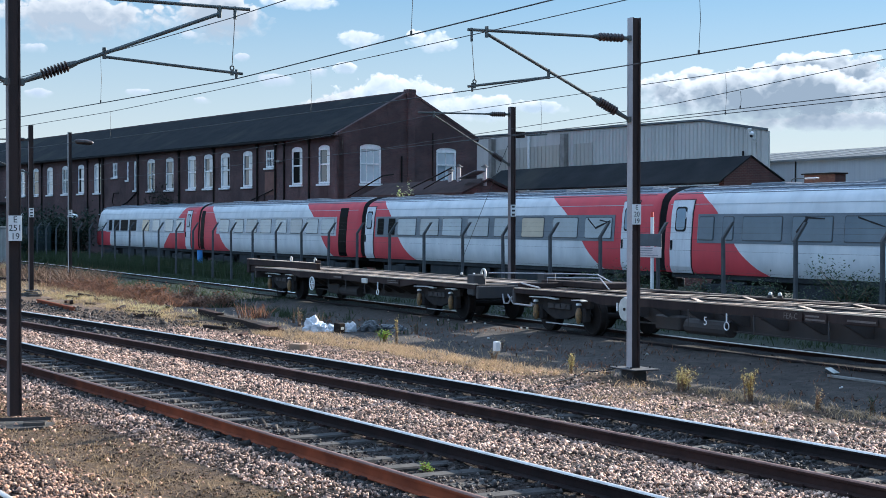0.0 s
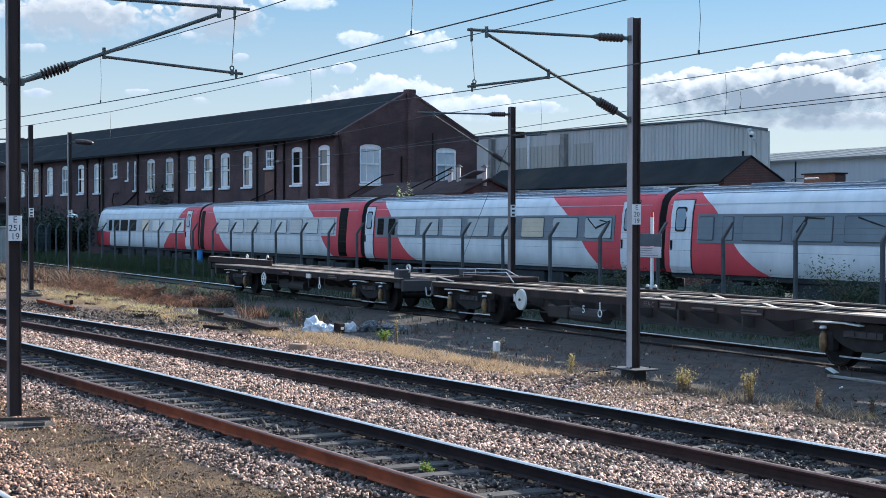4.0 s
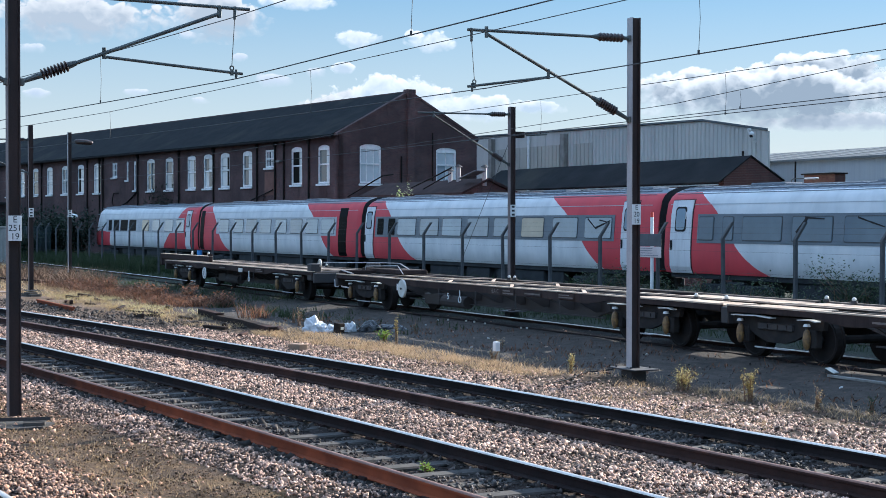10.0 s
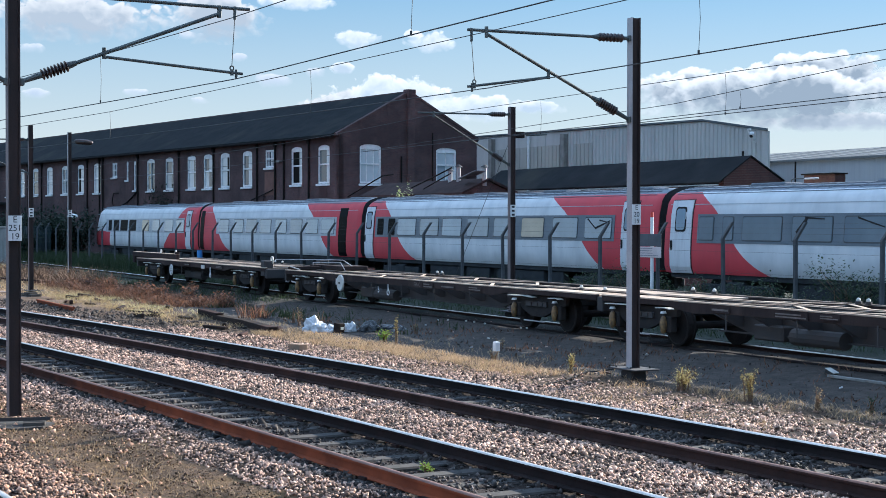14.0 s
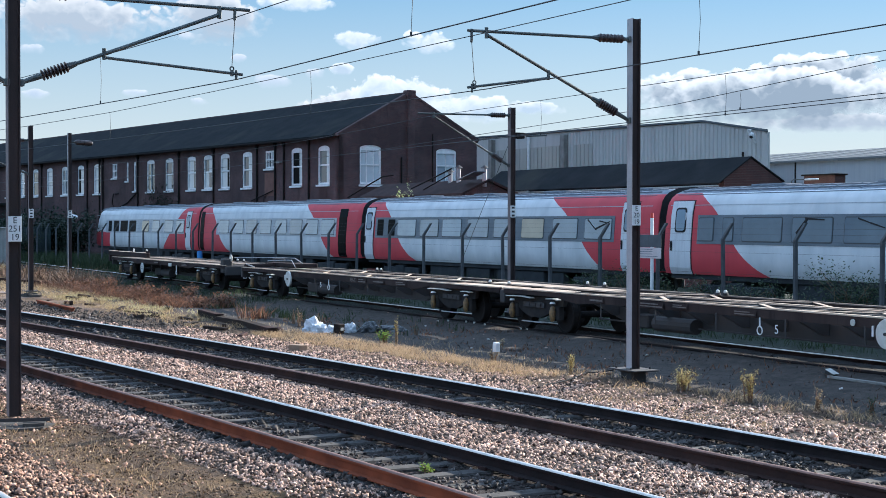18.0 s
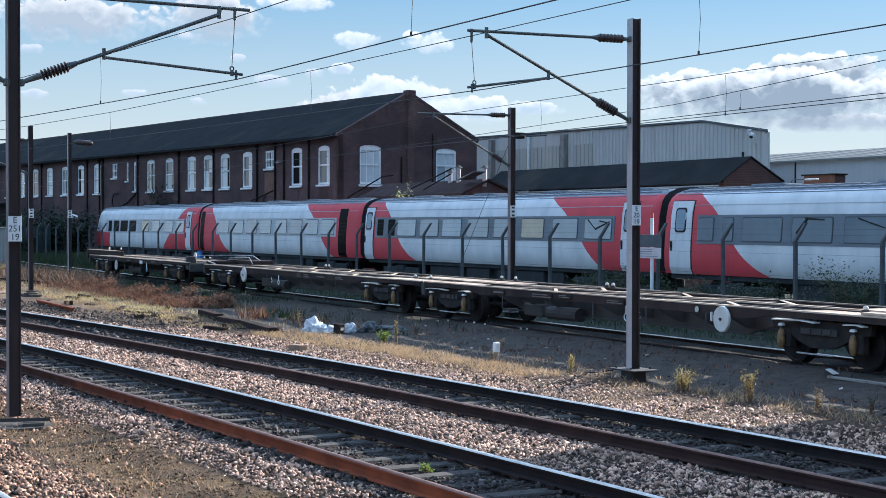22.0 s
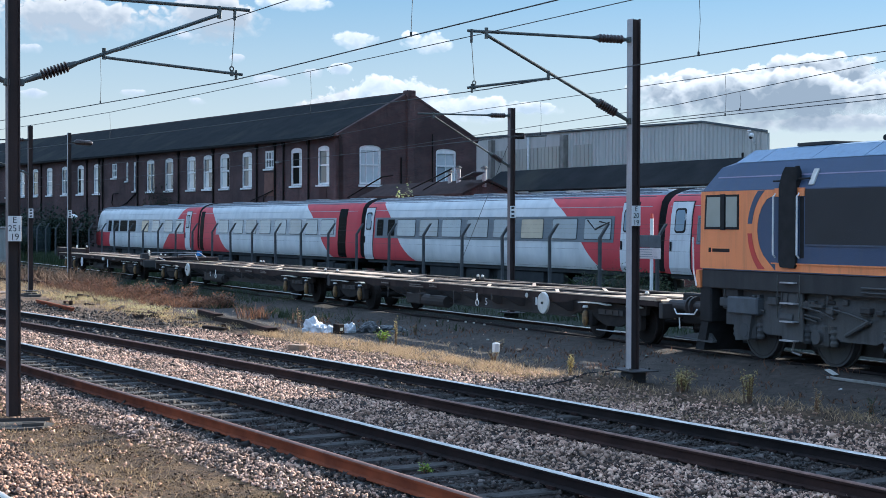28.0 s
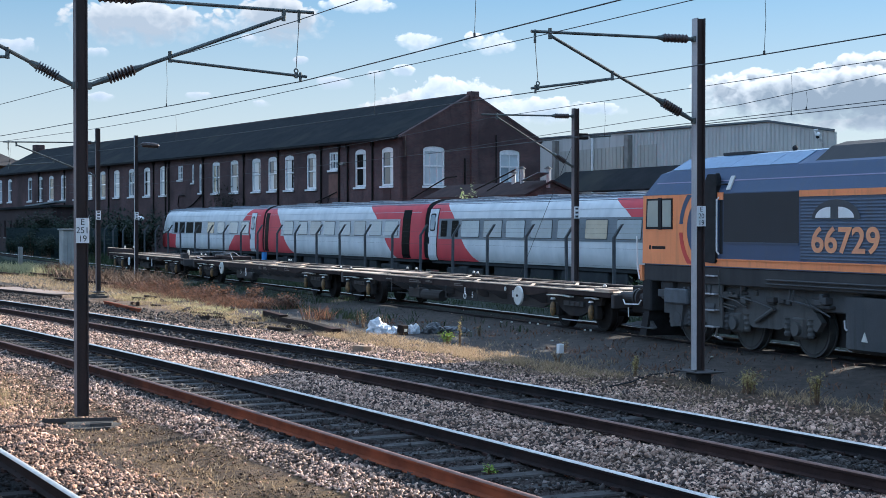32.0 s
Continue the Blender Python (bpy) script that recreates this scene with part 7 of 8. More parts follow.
    for c in (38.03, 52.3):
        b = part("bogie", Geo().box(-2.6, 2.6, -0.5, 0.5, 0.75, 1.1, 0.04), UNDER, root, m=pose(lx(c), 0, LIFT))
        for y in (-1.08, 1.08):
            s = -1 if y < 0 else 1
            part("side_frame", Geo().prism([(-2.75, 0.62), (-2.75, 0.98), (-2.4, 1.12), (-0.6, 1.16), (-0.3, 1.24), (1.7, 1.24), (2.3, 1.1), (2.75, 0.7), (2.6, 0.52), (2.35, 0.62), (1.75, 0.62), (1.45, 0.5), (0.55, 0.5), (0.3, 0.62), (-0.3, 0.62), (-0.55, 0.5), (-1.5, 0.5), (-1.8, 0.62)],
                                            "y", y - 0.06, y + 0.06), UNDER, b)
            for ax in (-2.06, 0.0, 2.06):
                part("axle_box", Geo().box(ax - 0.22, ax + 0.22, y - 0.1, y + 0.1, 0.36, 0.78, 0.05).tube([(ax, y + s * 0.1, 0.55), (ax, y + s * 0.17, 0.55)], 0.13, 12), UNDER, b)
                for d in (-0.36, 0.36):
                    part("spring", Geo().tube([(ax + d, y + s * 0.04, 0.40 + 0.05 * j) for j in range(8)], [0.085 if j % 2 else 0.065 for j in range(8)], 10), UNDER, b)
            part("damper", Geo().tube([(0.75, y + s * 0.12, 0.62), (1.35, y + s * 0.12, 0.9)], 0.045, 8), UNDER, b)
            part("brake_cylinder", Geo().tube([(-0.95, y + s * 0.1, 0.84), (-0.6, y + s * 0.1, 0.84)], 0.11, 10), UNDER, b)
            part("sand_pipe", Geo().tube([(-0.75, y, 0.5), (-0.85, y, 0.22), (-0.6, y, 0.18)], 0.025, 6), MAST_LIGHT, b)
        for ax in (-2.06, 0.0, 2.06):
            part("traction_motor", Geo().prism([(ax - 0.95, 0.22), (ax + 0.95, 0.22), (ax + 1.02, 0.4), (ax + 1.02, 0.95), (ax - 1.02, 0.95), (ax - 1.02, 0.4)], "y", -0.55, 0.55), UNDER_DARK, b, "dark traction motor case")
            wheelset(b, ax, 0.53, 0.752, UNDER, STEEL_DARK)


locomotive()


# ---- plants ----
def blades(name, rng, x, y, height, lean, mat, label, category, width=0.006):
    n = len(x)
    z = ground_np(x, y) - 0.01
    a = rng.uniform(0, 6.28, n)
    h = height * rng.uniform(0.5, 1.15, n)
    lx_, ly_ = rng.normal(0, lean, n) * h, rng.normal(0, lean, n) * h
    w = width * rng.uniform(0.7, 1.6, n)
    dx, dy = np.cos(a) * w, np.sin(a) * w
    p0, p1 = np.stack([x - dx, y - dy, z], -1), np.stack([x + dx, y + dy, z], -1)
    mx, my, mz = x + lx_ * 0.35, y + ly_ * 0.35, z + h * 0.6
    p2, p3 = np.stack([mx + dx * 0.7, my + dy * 0.7, mz], -1), np.stack([mx - dx * 0.7, my - dy * 0.7, mz], -1)
    p4 = np.stack([x + lx_, y + ly_, z + h], -1)
    v = np.stack([p0, p1, p2, p3, p4], 1).reshape(-1, 3)
    o = (np.arange(n) * 5)[:, None]
    f = np.concatenate([o + np.array([[0, 1, 2]]), o + np.array([[0, 2, 3]]), o + np.array([[3, 2, 4]])], 0)
    return bulk(name, v, f, mat, label, category)


def patch(rng, n, cx, cy, sx, sy):
    return rng.normal(cx, sx, n), rng.normal(cy, sy, n)


def tufts(rng, n, x0, x1, y0, y1, clump=14, r=0.12):
    k = max(1, n // clump)
    cx, cy = rng.uniform(x0, x1, k), rng.uniform(y0, y1, k)
    x = np.repeat(cx, clump) + rng.normal(0, r, k * clump)
    y = np.repeat(cy, clump) + rng.normal(0, r, k * clump)
    return x, y


def grasses():
    rng = np.random.default_rng(11)
    g = [tufts(rng, 4000, -31.5, -24, 14.0, 15.0, 14, 0.1), tufts(rng, 260, -25.5, -20.5, 14.6, 15.3, 9), tufts(rng, 900, -20.5, -13.0, 15.0, 15.7, 16, 0.09), tufts(rng, 3000, -37, -31, 13.6, 14.9, 14, 0.1), tufts(rng, 700, -40, -14, 15.0, 16.2, 8, r=0.12), tufts(rng, 500, -33, -16, 13.0, 13.9, 7, 0.06)]
    x, y = (np.concatenate(q) for q in zip(*g))
    blades("dry_grass", rng, x, y, 0.12, 1.1, GRASS_DRY, "golden dry grass along the ballast edge", "grass", 0.004)
    x, y = (np.concatenate(q) for q in zip(tufts(rng, 3000, -36, -22.2, 3.6, 5.0, 9, 0.12), tufts(rng, 160, -22.5, -17, 4.3, 5.4, 4, 0.05), tufts(rng, 900, -22, -15.5, 4.2, 5.6, 5, 0.15)))
    blades("straw_stubble", rng, x, y, 0.07, 0.9, GRASS_DRY, "short dry straw stubble on trodden soil", "grass", 0.004)
    x, y = tufts(rng, 1500, -30.5, -24.2, 3.3, 4.5, 24, 0.13)
    blades("verge_grass", rng, x, y, 0.15, 0.8, GRASS_PALE, "pale dry grass tufts beside the rusty mast", "grass", 0.005)
    x, v = rng.uniform(-27, -9, 3200), np.clip(rng.normal(5.45, 0.4, 3200), 4.6, 6.4)
    blades("straw_litter", rng, x, v + bend_np(x), 0.025, 2.6, GRASS_DRY, "flattened dry straw litter on trodden soil", "grass", 0.004)
    g = [tufts(rng, 900, -58, -42, 13.0, 14.9, 16, r=0.12), tufts(rng, 1500, -62, -38, 12.9, 15.2, 20, r=0.16), tufts(rng, 2000, -75, -50, 13.5, 16.0, 16, r=0.2), tufts(rng, 3000, -112, -62, 12.4, 17.8, 9, r=0.3)]
    x, y = (np.concatenate(q) for q in zip(*g))
    blades("pale_grass", rng, x, y, 0.14, 0.8, GRASS_PALE, "pale straw weeds between the tracks", "grass", 0.006)
    x, y = tufts(rng, 1300, -60, -44, 13.6, 15.4, 26, r=0.22)
    blades("yellow_grass", rng, x, y, 0.13, 0.9, LEAF_STRAW, "yellow-green grass tufts between the tracks", "grass", 0.008)
    g = [tufts(rng, 2500, -75, -48, 17.5, 19.6, r=0.3), tufts(rng, 150, -52, -34, 16.2, 18.6, 7, 0.12), tufts(rng, 520, -48, -39.5, 16.3, 17.6, 13, 0.1), tufts(rng, 9000, -125, -60, 21.8, 25.2, r=0.4), tufts(rng, 2600, -60, -18, 22.8, 25.2, r=0.35), tufts(rng, 6500, -150, -75, 15.5, 20.2, r=0.5)]
    x, y = (np.concatenate(q) for q in zip(*g))
    blades("green_weeds", rng, x, y, 0.22, 0.5, GRASS_GREEN, "dark green yard weeds beside the goods line", "weeds", 0.009)
    x, y = tufts(rng, 1500, -42, -17, 15.9, 18.7, 10, 0.14)
    blades("weed_stubble", rng, x, y, 0.1, 0.9, BRAMBLE, "low dead weed stubble on dark yard earth", "weeds", 0.008)
    x, y = (np.concatenate(q) for q in zip(tufts(rng, 9000, -122, -84, 24.6, 29.0, 12, r=0.3), tufts(rng, 9000, -84, -16, 25.9, 29.0, 14, r=0.35)))
    blades("tall_weeds", rng, x, y, 0.85, 0.35, GRASS_GREEN, "tall dark green weeds below the stored coaches", "weeds", 0.022)
    x, y = tufts(rng, 4200, -68, -47.5, 15.4, 17.2, 22, r=0.3)
    blades("bramble_patch", rng, x, y, 0.3, 1.5, BRAMBLE, "red-brown dying bramble patch beside the tracks", "brambles", 0.012)
    x, y = tufts(rng, 1300, -104, -88, 15.4, 18.6, 26, r=0.3)
    blades("yellow_green_weeds", rng, x, y, 0.5, 0.45, LEAF_STRAW, "tall pale yellow-green weeds in the far yard", "weeds", 0.02)
    x, y = tufts(rng, 2400, -92, -58, 12.4, 15.8, 9, r=0.3)
    blades("straw_mat", rng, x, y, 0.16, 1.6, GRASS_DRY, "flattened straw over pale dirt in the far yard", "grass", 0.012)
    x, y = (np.concatenate(q) for q in zip(tufts(rng, 1500, -84, -64, 16.0, 18.2, r=0.5), tufts(rng, 500, -92.5, -88.5, 17.2, 18.6, 20, r=0.3)))
    blades("dry_scrub", rng, x, y, 0.7, 0.8, STEM, "tangled dry grey-brown scrub", "scrub", 0.014)
    x, y = tufts(rng, 110, -44.0, -41.5, 15.4, 15.9, 36, 0.16)
    blades("dead_weeds", rng, x, y, 0.42, 0.7, BRAMBLE, "dead brown stalks beside the sleepers", "weeds", 0.01)


grasses()


def bush(name, cx, cy, w, d, h, n, size, mat, label, category, seed, stems=6):
    """Stems and a crown of many separate leaves with gaps."""
    rng = np.random.default_rng(seed)
    g0 = gz(cx, cy)
    root = thing(name, label, category)
    tips = []
    for i in range(stems):
        tx, ty, tz = cx + rng.uniform(-w, w) * 0.8, cy + rng.uniform(-d, d) * 0.8, g0 + h * rng.uniform(0.55, 1.0)
        bx, by = cx + rng.uniform(-w, w) * 0.35, cy + rng.uniform(-d, d) * 0.35
        m = ((bx * 0.6 + tx * 0.4), (by * 0.6 + ty * 0.4), g0 + (tz - g0) * 0.6)
        part("stem", Geo().tube([(bx, by, g0 - 0.05), m, (tx, ty, tz)], [0.016 * h ** 0.5 + 0.004, 0.01, 0.004], 5), STEM, root)
        tips.append(((bx, by, g0), m, (tx, ty, tz)))
    V, F = [], []
    for i in range(n):
        b, m, t = tips[rng.integers(stems)]
        u = rng.uniform(0.25, 1.05)
        p = np.array(m) + (np.array(t) - np.array(m)) * (u * 2 - 1) if u > 0.5 else np.array(b) + (np.array(m) - np.array(b)) * u * 2
        p = p + rng.normal(0, 1, 3) * np.array([w, d, h * 0.5]) * 0.2
        p[2] = max(p[2], g0 + 0.03)
        a, e = rng.uniform(0, 6.28), rng.uniform(-0.5, 0.9)
        L = size * rng.uniform(0.6, 1.3)
        dr = np.array([math.cos(a) * math.cos(e), math.sin(a) * math.cos(e), math.sin(e)])
        sd = np.cross(dr, [0, 0, 1.0]) * 0.28 * L / max(0.2, math.cos(e))
        o = len(V)
        V += [p, p + dr * L * 0.5 + sd, p + dr * L, p + dr * L * 0.5 - sd]
        F.append((o, o + 1, o + 2, o + 3))
    me = bpy.data.meshes.new("leaves")
    me.from_pydata([tuple(v) for v in V], [], F)
    me.materials.append(mat)
    part("leaves", me, mat, root)
    return root


bush("weed_bush", -29.0, 26.2, 1.8, 0.6, 1.75, 3200, 0.085, LEAF_WEED, "dark green weed bush against the stored coach", "bush", 1, 16)
bush("weed_bush", -33.2, 26.2, 1.6, 0.5, 1.2, 2400, 0.08, LEAF_WEED, "dark green weed bush against the stored coach", "bush", 2, 12)
bush("weed_bush", -38.6, 26.4, 1.0, 0.5, 1.5, 2000, 0.08, LEAF_WEED, "dark green weed bush by the yard fence", "bush", 3, 10)
bush("weed_bush", -26.6, 26.3, 1.4, 0.5, 1.15, 2000, 0.08, LEAF_WEED, "dark green weed bush by the yard fence", "bush", 4, 10)
for i, (bx, bw, bh) in enumerate(((-41.0, 0.8, 1.25), (-39.9, 0.7, 1.35), (-37.5, 0.8, 1.3), (-36.3, 0.8, 1.15), (-35.2, 0.9, 1.3), (-31.4, 1.1, 1.3), (-24.8, 1.2, 1.2))):
    bush("weed_bush", bx, 26.3, bw, 0.45, bh, 1700, 0.08, LEAF_WEED, "dark green weed bush by the yard fence", "bush", 60 + i, 11)
bush("weed_bush", -42.5, 27.0, 1.2, 0.5, 1.0, 800, 0.12, LEAF, "low dark green weeds by the yard fence", "bush", 5, 8)
rg = random.Random(77)
for i in range(15):
    bx = -66.0 + i * 1.3 + rg.uniform(-0.5, 0.5)
    bush("bramble_bush", bx, 16.4 + 0.5 * math.sin(i * 2.4), rg.uniform(0.5, 0.95), 0.45, rg.uniform(0.3, 0.62), 420, 0.1, BRAMBLE, "low red-brown dying bramble bush in dry grass", "bush", 80 + i, 14)
for i, (bx, by, bw, bh, bn) in enumerate(((-125.4, 38.2, 3.4, 5.9, 3600), (-121.5, 38.4, 1.6, 5.0, 1500), (-128.6, 38.0, 1.4, 6.6, 900), (-141.5, 36.6, 2.6, 4.6, 1800))):
    bush("ivy_bush", bx, by, bw, 0.9, bh, bn, 0.2, LEAF_DARK, "dark ivy bush climbing the brick works wall", "bush", 26 + i, 14)
for i in range(11):
    bush("hedge_bush", -158 + i * 4.6, 27.5 + 0.8 * (i % 3), 2.8, 1.3, 3.3 + 0.5 * (i % 2), 3000, 0.27, LEAF_DARK, "dark overgrown hedge beyond the fence", "bush", 30 + i, 16)
for i in range(9):
    bush("hedge_bush", -150 + i * 4.4, 25.4 + 0.3 * (i % 2), 2.6, 0.6, 1.5 + 0.4 * (i % 3), 1500, 0.2, LEAF_DARK, "low dark shrubs before the palisade fence", "bush", 130 + i, 14)
bush("sapling", -78.2, 38.0, 0.95, 0.35, 4.5, 4800, 0.18, LEAF_PALE, "bright leafed sapling behind the coach roof", "sapling", 8, 20)
bush("ragwort_plant", -32.45, 15.3, 0.22, 0.2, 0.28, 220, 0.075, LEAF_BRIGHT, "bright green ragwort plant in the dirt", "weed", 9, 9)
bush("tall_weed", -31.57, 15.2, 0.06, 0.06, 0.8, 120, 0.05, FLOWER, "tall yellowing flower stalk", "weed", 12, 3)
bush("yellow_weed", -20.85, 15.25, 0.26, 0.2, 0.36, 900, 0.036, FLOWER, "yellow flowering weed clump on the ballast", "weed", 13, 12)
bush("yellow_weed", -19.05, 15.2, 0.12, 0.12, 0.46, 560, 0.036, FLOWER, "yellow flowering weed clump on the ballast", "weed", 14, 7)
bush("yellow_weed", -23.9, 15.0, 0.1, 0.1, 0.42, 480, 0.036, FLOWER, "yellow flowering weed by the mast footing", "weed", 15, 5)
bush("yellow_weed", -17.6, 15.3, 0.15, 0.15, 0.35, 140, 0.04, GRASS_PALE, "straggly pale weed on the ballast", "weed", 16, 6)
bush("small_weed", -15.5, 7.85, 0.18, 0.12, 0.12, 60, 0.06, LEAF_BRIGHT, "low green weed between the rails", "weed", 17, 5)
for i, (x, y, h) in enumerate(((-36.6, 15.5, 0.5), (-38.4, 15.6, 0.55), (-39.5, 15.9, 0.4), (-29.5, 16.7, 0.25), (-34.0, 16.9, 0.3), (-15.8, 15.6, 0.45), (-16.9, 15.7, 0.3), (-26.9, 15.1, 0.25))):
    bush("straggly_weed", x, y, 0.16, 0.13, h, 90, 0.045, GRASS_PALE if i % 2 else GRASS_GREEN, "straggly grey-green weed on the dark yard earth", "weed", 40 + i, 5)


# ---- clutter on the ground ----
def clutter():
    def on(x, y):
        return gz(x, y)
    t = thing("old_sleeper", "rotting dark timber sleeper beside the goods line", "sleeper", pose(-17.0, 18.4, on(-17.0, 18.4) - 0.1, 0, 0, -2))
    part("timber", Geo().box(-1.3, 1.3, -0.13, 0.13, -0.04, 0.2, 0.015), TIMBER, t)
    part("chair", Geo().box(-0.85, -0.55, -0.09, 0.09, 0.2, 0.25, 0.01), RAIL_SIDE, t)
    t = thing("timber_baulk", "long rotten timber baulk with rusty strap in weeds", "timber", pose(-40.3, 14.5, on(-40.3, 14.5), 0, 0.4, -5.5))
    part("timber", Geo().prism([(-3.9, -0.06), (3.8, -0.06), (3.86, 0.14), (1.2, 0.16), (-1.4, 0.1), (-3.9, 0.15)], "y", -0.12, 0.12), TIMBER, t)
    part("strap", Geo().box(-3.8, -1.6, -0.13, 0.1, 0.12, 0.165, 0.008), RAIL_DARK, t, "rusty iron strap")
    part("strap", Geo().box(3.1, 3.85, -0.13, 0.13, -0.03, 0.15, 0.008), RAIL_DARK, t, "rusty iron strap")
    rg = random.Random(21)
    for i in range(30):
        x, y = rg.uniform(-58, -33), rg.uniform(12.9, 15.0)
        solid("dark_debris", Geo().box(-rg.uniform(0.1, 0.5), rg.uniform(0.1, 0.5), -0.06, 0.06, -0.03, rg.uniform(0.04, 0.11), 0.015), TIMBER if i % 3 else RAIL_DARK, "dark broken timber scrap lying in dry weeds", "debris", "debris", m=pose(x, y, on(x, y), rg.uniform(-6, 6), rg.uniform(-6, 6), rg.uniform(-40, 40)))
    r = thing("scrap_rail", "short rusty red length of scrap rail", "rail", pose(-51.1, 12.17, on(-51.1, 12.17) + 0.15, 0, 0, -1.5))
    part("rail", Geo().sweep(None, [[(x, p[0] * 1.3, p[1] * 1.3) for p in RAIL_PROF] for x in (-2.8, 2.8)]), RAIL_SIDE, r)
    q = thing("sand_patch", "pale spilt sand between the rails of the main line", "sand", pose(-29.0, y_b(-29.0) - 0.25, 0), kind="structure")
    rings = []
    for k in range(13):
        x = -4.2 + 0.7 * k
        w = 0.32 * math.sin(math.pi * (k + 0.4) / 12.8) + 0.05 * math.sin(k * 2.3)
        rings.append([(x, y_b(-29 + x) - y_b(-29) + w * c, -0.205 + 0.035 * (1 - c * c) * min(1, w * 4)) for c in (-1, -0.5, 0, 0.5, 1)])
    part("sand", Geo().sweep(None, rings, closed=False), SAND, q, smooth=True)
    b = thing("concrete_block", "small brown stained concrete block on the ballast", "block", pose(-31.4, 12.75, on(-31.4, 12.75) - 0.02, 0, 0, 14))
    part("body", Geo().box(-0.2, 0.2, -0.11, 0.11, 0, 0.17, 0.012), surf("brown stained block", (0.3, 0.2, 0.13), (0.2, 0.14, 0.1), 4.0, 0.9), b)
    m = thing("marker_post", "short pale concrete marker post in dry grass", "post", pose(-27.0, 15.2, on(-27.0, 15.2), 0, 2, 8))
    part("post", Geo().box(-0.06, 0.05, -0.05, 0.05, -0.1, 0.36, 0.012), CONCRETE, m)
    part("cap", Geo().box(-0.03, 0.07, -0.06, 0.06, 0.2, 0.39, 0.01), WHITE, m)
    for n, pts in enumerate((((-89.5, 14.2), (-85.5, 14.8)), ((-84.5, 15.9), (-76.5, 17.4)), ((-76.0, 14.9), (-66.5, 16.4)))):
        (xa, ya), (xb, yb) = pts
        ln, an = math.hypot(xb - xa, yb - ya), math.degrees(math.atan2(yb - ya, xb - xa))
        d = thing("disused_rail", "disused dark rusty rail lying in far yard weeds", "rail", pose((xa + xb) / 2, (ya + yb) / 2, on((xa + xb) / 2, (ya + yb) / 2) + 0.17, 0, 0, an))
        part("rail", Geo().sweep(None, [[(x, p[0] * 1.3, p[1] * 1.2) for p in RAIL_PROF] for x in (-ln / 2, ln / 2)]), RAIL_DARK, d)
    d = thing("low_slab", "low flat concrete slab with a dark edge beside the line", "slab", pose(-65.0, 11.7, on(-65.0, 11.7), 0, 0, 9))
    part("slab", Geo().box(-3.8, 3.8, -0.7, 0.7, -0.1, 0.07, 0.02), PATH, d)
    part("edge", Geo().box(-3.8, 5.6, -0.78, -0.705, -0.1, 0.1, 0.02), TIMBER, d, "dark timber edging")
    for x, y, h in ((-97.6, 15.3, 1.45), (-103.4, 18.0, 1.4)):
        d = thing("concrete_stump", "short grey concrete post in far yard weeds", "post", pose(x, y, on(x, y), 0, 2, 0), "far yard posts")
        part("post", Geo().box(-0.13, 0.13, -0.13, 0.13, -0.15, h, 0.03), CONCRETE, d)
    w = thing("white_crate", "small tilted grey plastic crate beside the goods line", "crate", pose(-20.5, 18.1, on(-20.5, 18.1), 0, 24, 12))
    part("body", Geo().box(-0.09, 0.09, -0.07, 0.07, 0, 0.1, 0.012), SLAB, w)
    part("lid", Geo().box(-0.1, 0.1, -0.08, 0.08, 0.1, 0.112, 0.005), DISC, w)

    def lump(name, c, rx, ry, rz, mat, label, seed):
        rng = random.Random(seed)
        bm = bmesh.new()
        bmesh.ops.create_icosphere(bm, subdivisions=4, radius=1.0)
        for v in bm.verts:
            p = v.co.normalized()
            k = 1 + 0.55 * noise.noise(p * 1.6 + Vector((seed, 0, 0))) + 0.3 * abs(noise.noise(p * 2.7 + Vector((0, seed, 0)))) + 0.1 * abs(noise.noise(p * 6.0))
            v.co = Vector((p.x * rx * k, p.y * ry * k, max(-0.05, p.z * rz * k)))
        me = bpy.data.meshes.new(name)
        bm.to_mesh(me)
        bm.free()
        me.materials.append(mat)
        ob = new(name, me)
        ob.matrix_basis = pose(c[0], c[1], on(c[0], c[1]), 0, 0, rng.uniform(0, 90))
        return tagged(ob, label, "rubbish bag", group="rubbish")
    lump("rubbish_bag", (-36.3, 15.15), 0.28, 0.24, 0.29, BAG, "crumpled white plastic rubbish sack", 1)
    lump("rubbish_bag", (-35.9, 15.55), 0.2, 0.18, 0.18, BAG, "crumpled white plastic rubbish sack", 2)
    lump("rubbish_bag", (-35.8, 15.95), 0.14, 0.15, 0.2, BAG, "crumpled pale blue-white plastic sack", 3)
    lump("rubbish_bag", (-35.6, 16.4), 0.27, 0.24, 0.22, BAG_BLACK, "crumpled black plastic rubbish sack", 4)
    lump("rubbish_bag", (-35.4, 16.9), 0.36, 0.25, 0.14, BAG_BLACK, "flattened black plastic scrap", 5)
    k = thing("cardboard_box", "small brown cardboard box among rubbish sacks", "box", pose(-35.6, 15.55, on(-35.6, 15.55), 0, 5, 20))
    part("body", Geo().box(-0.11, 0.11, -0.09, 0.09, 0, 0.24, 0.006), TIMBER, k)
    part("label", Geo().box(0.111, 0.114, -0.05, 0.05, 0.09, 0.16), DISC, k)
    rng = random.Random(3)
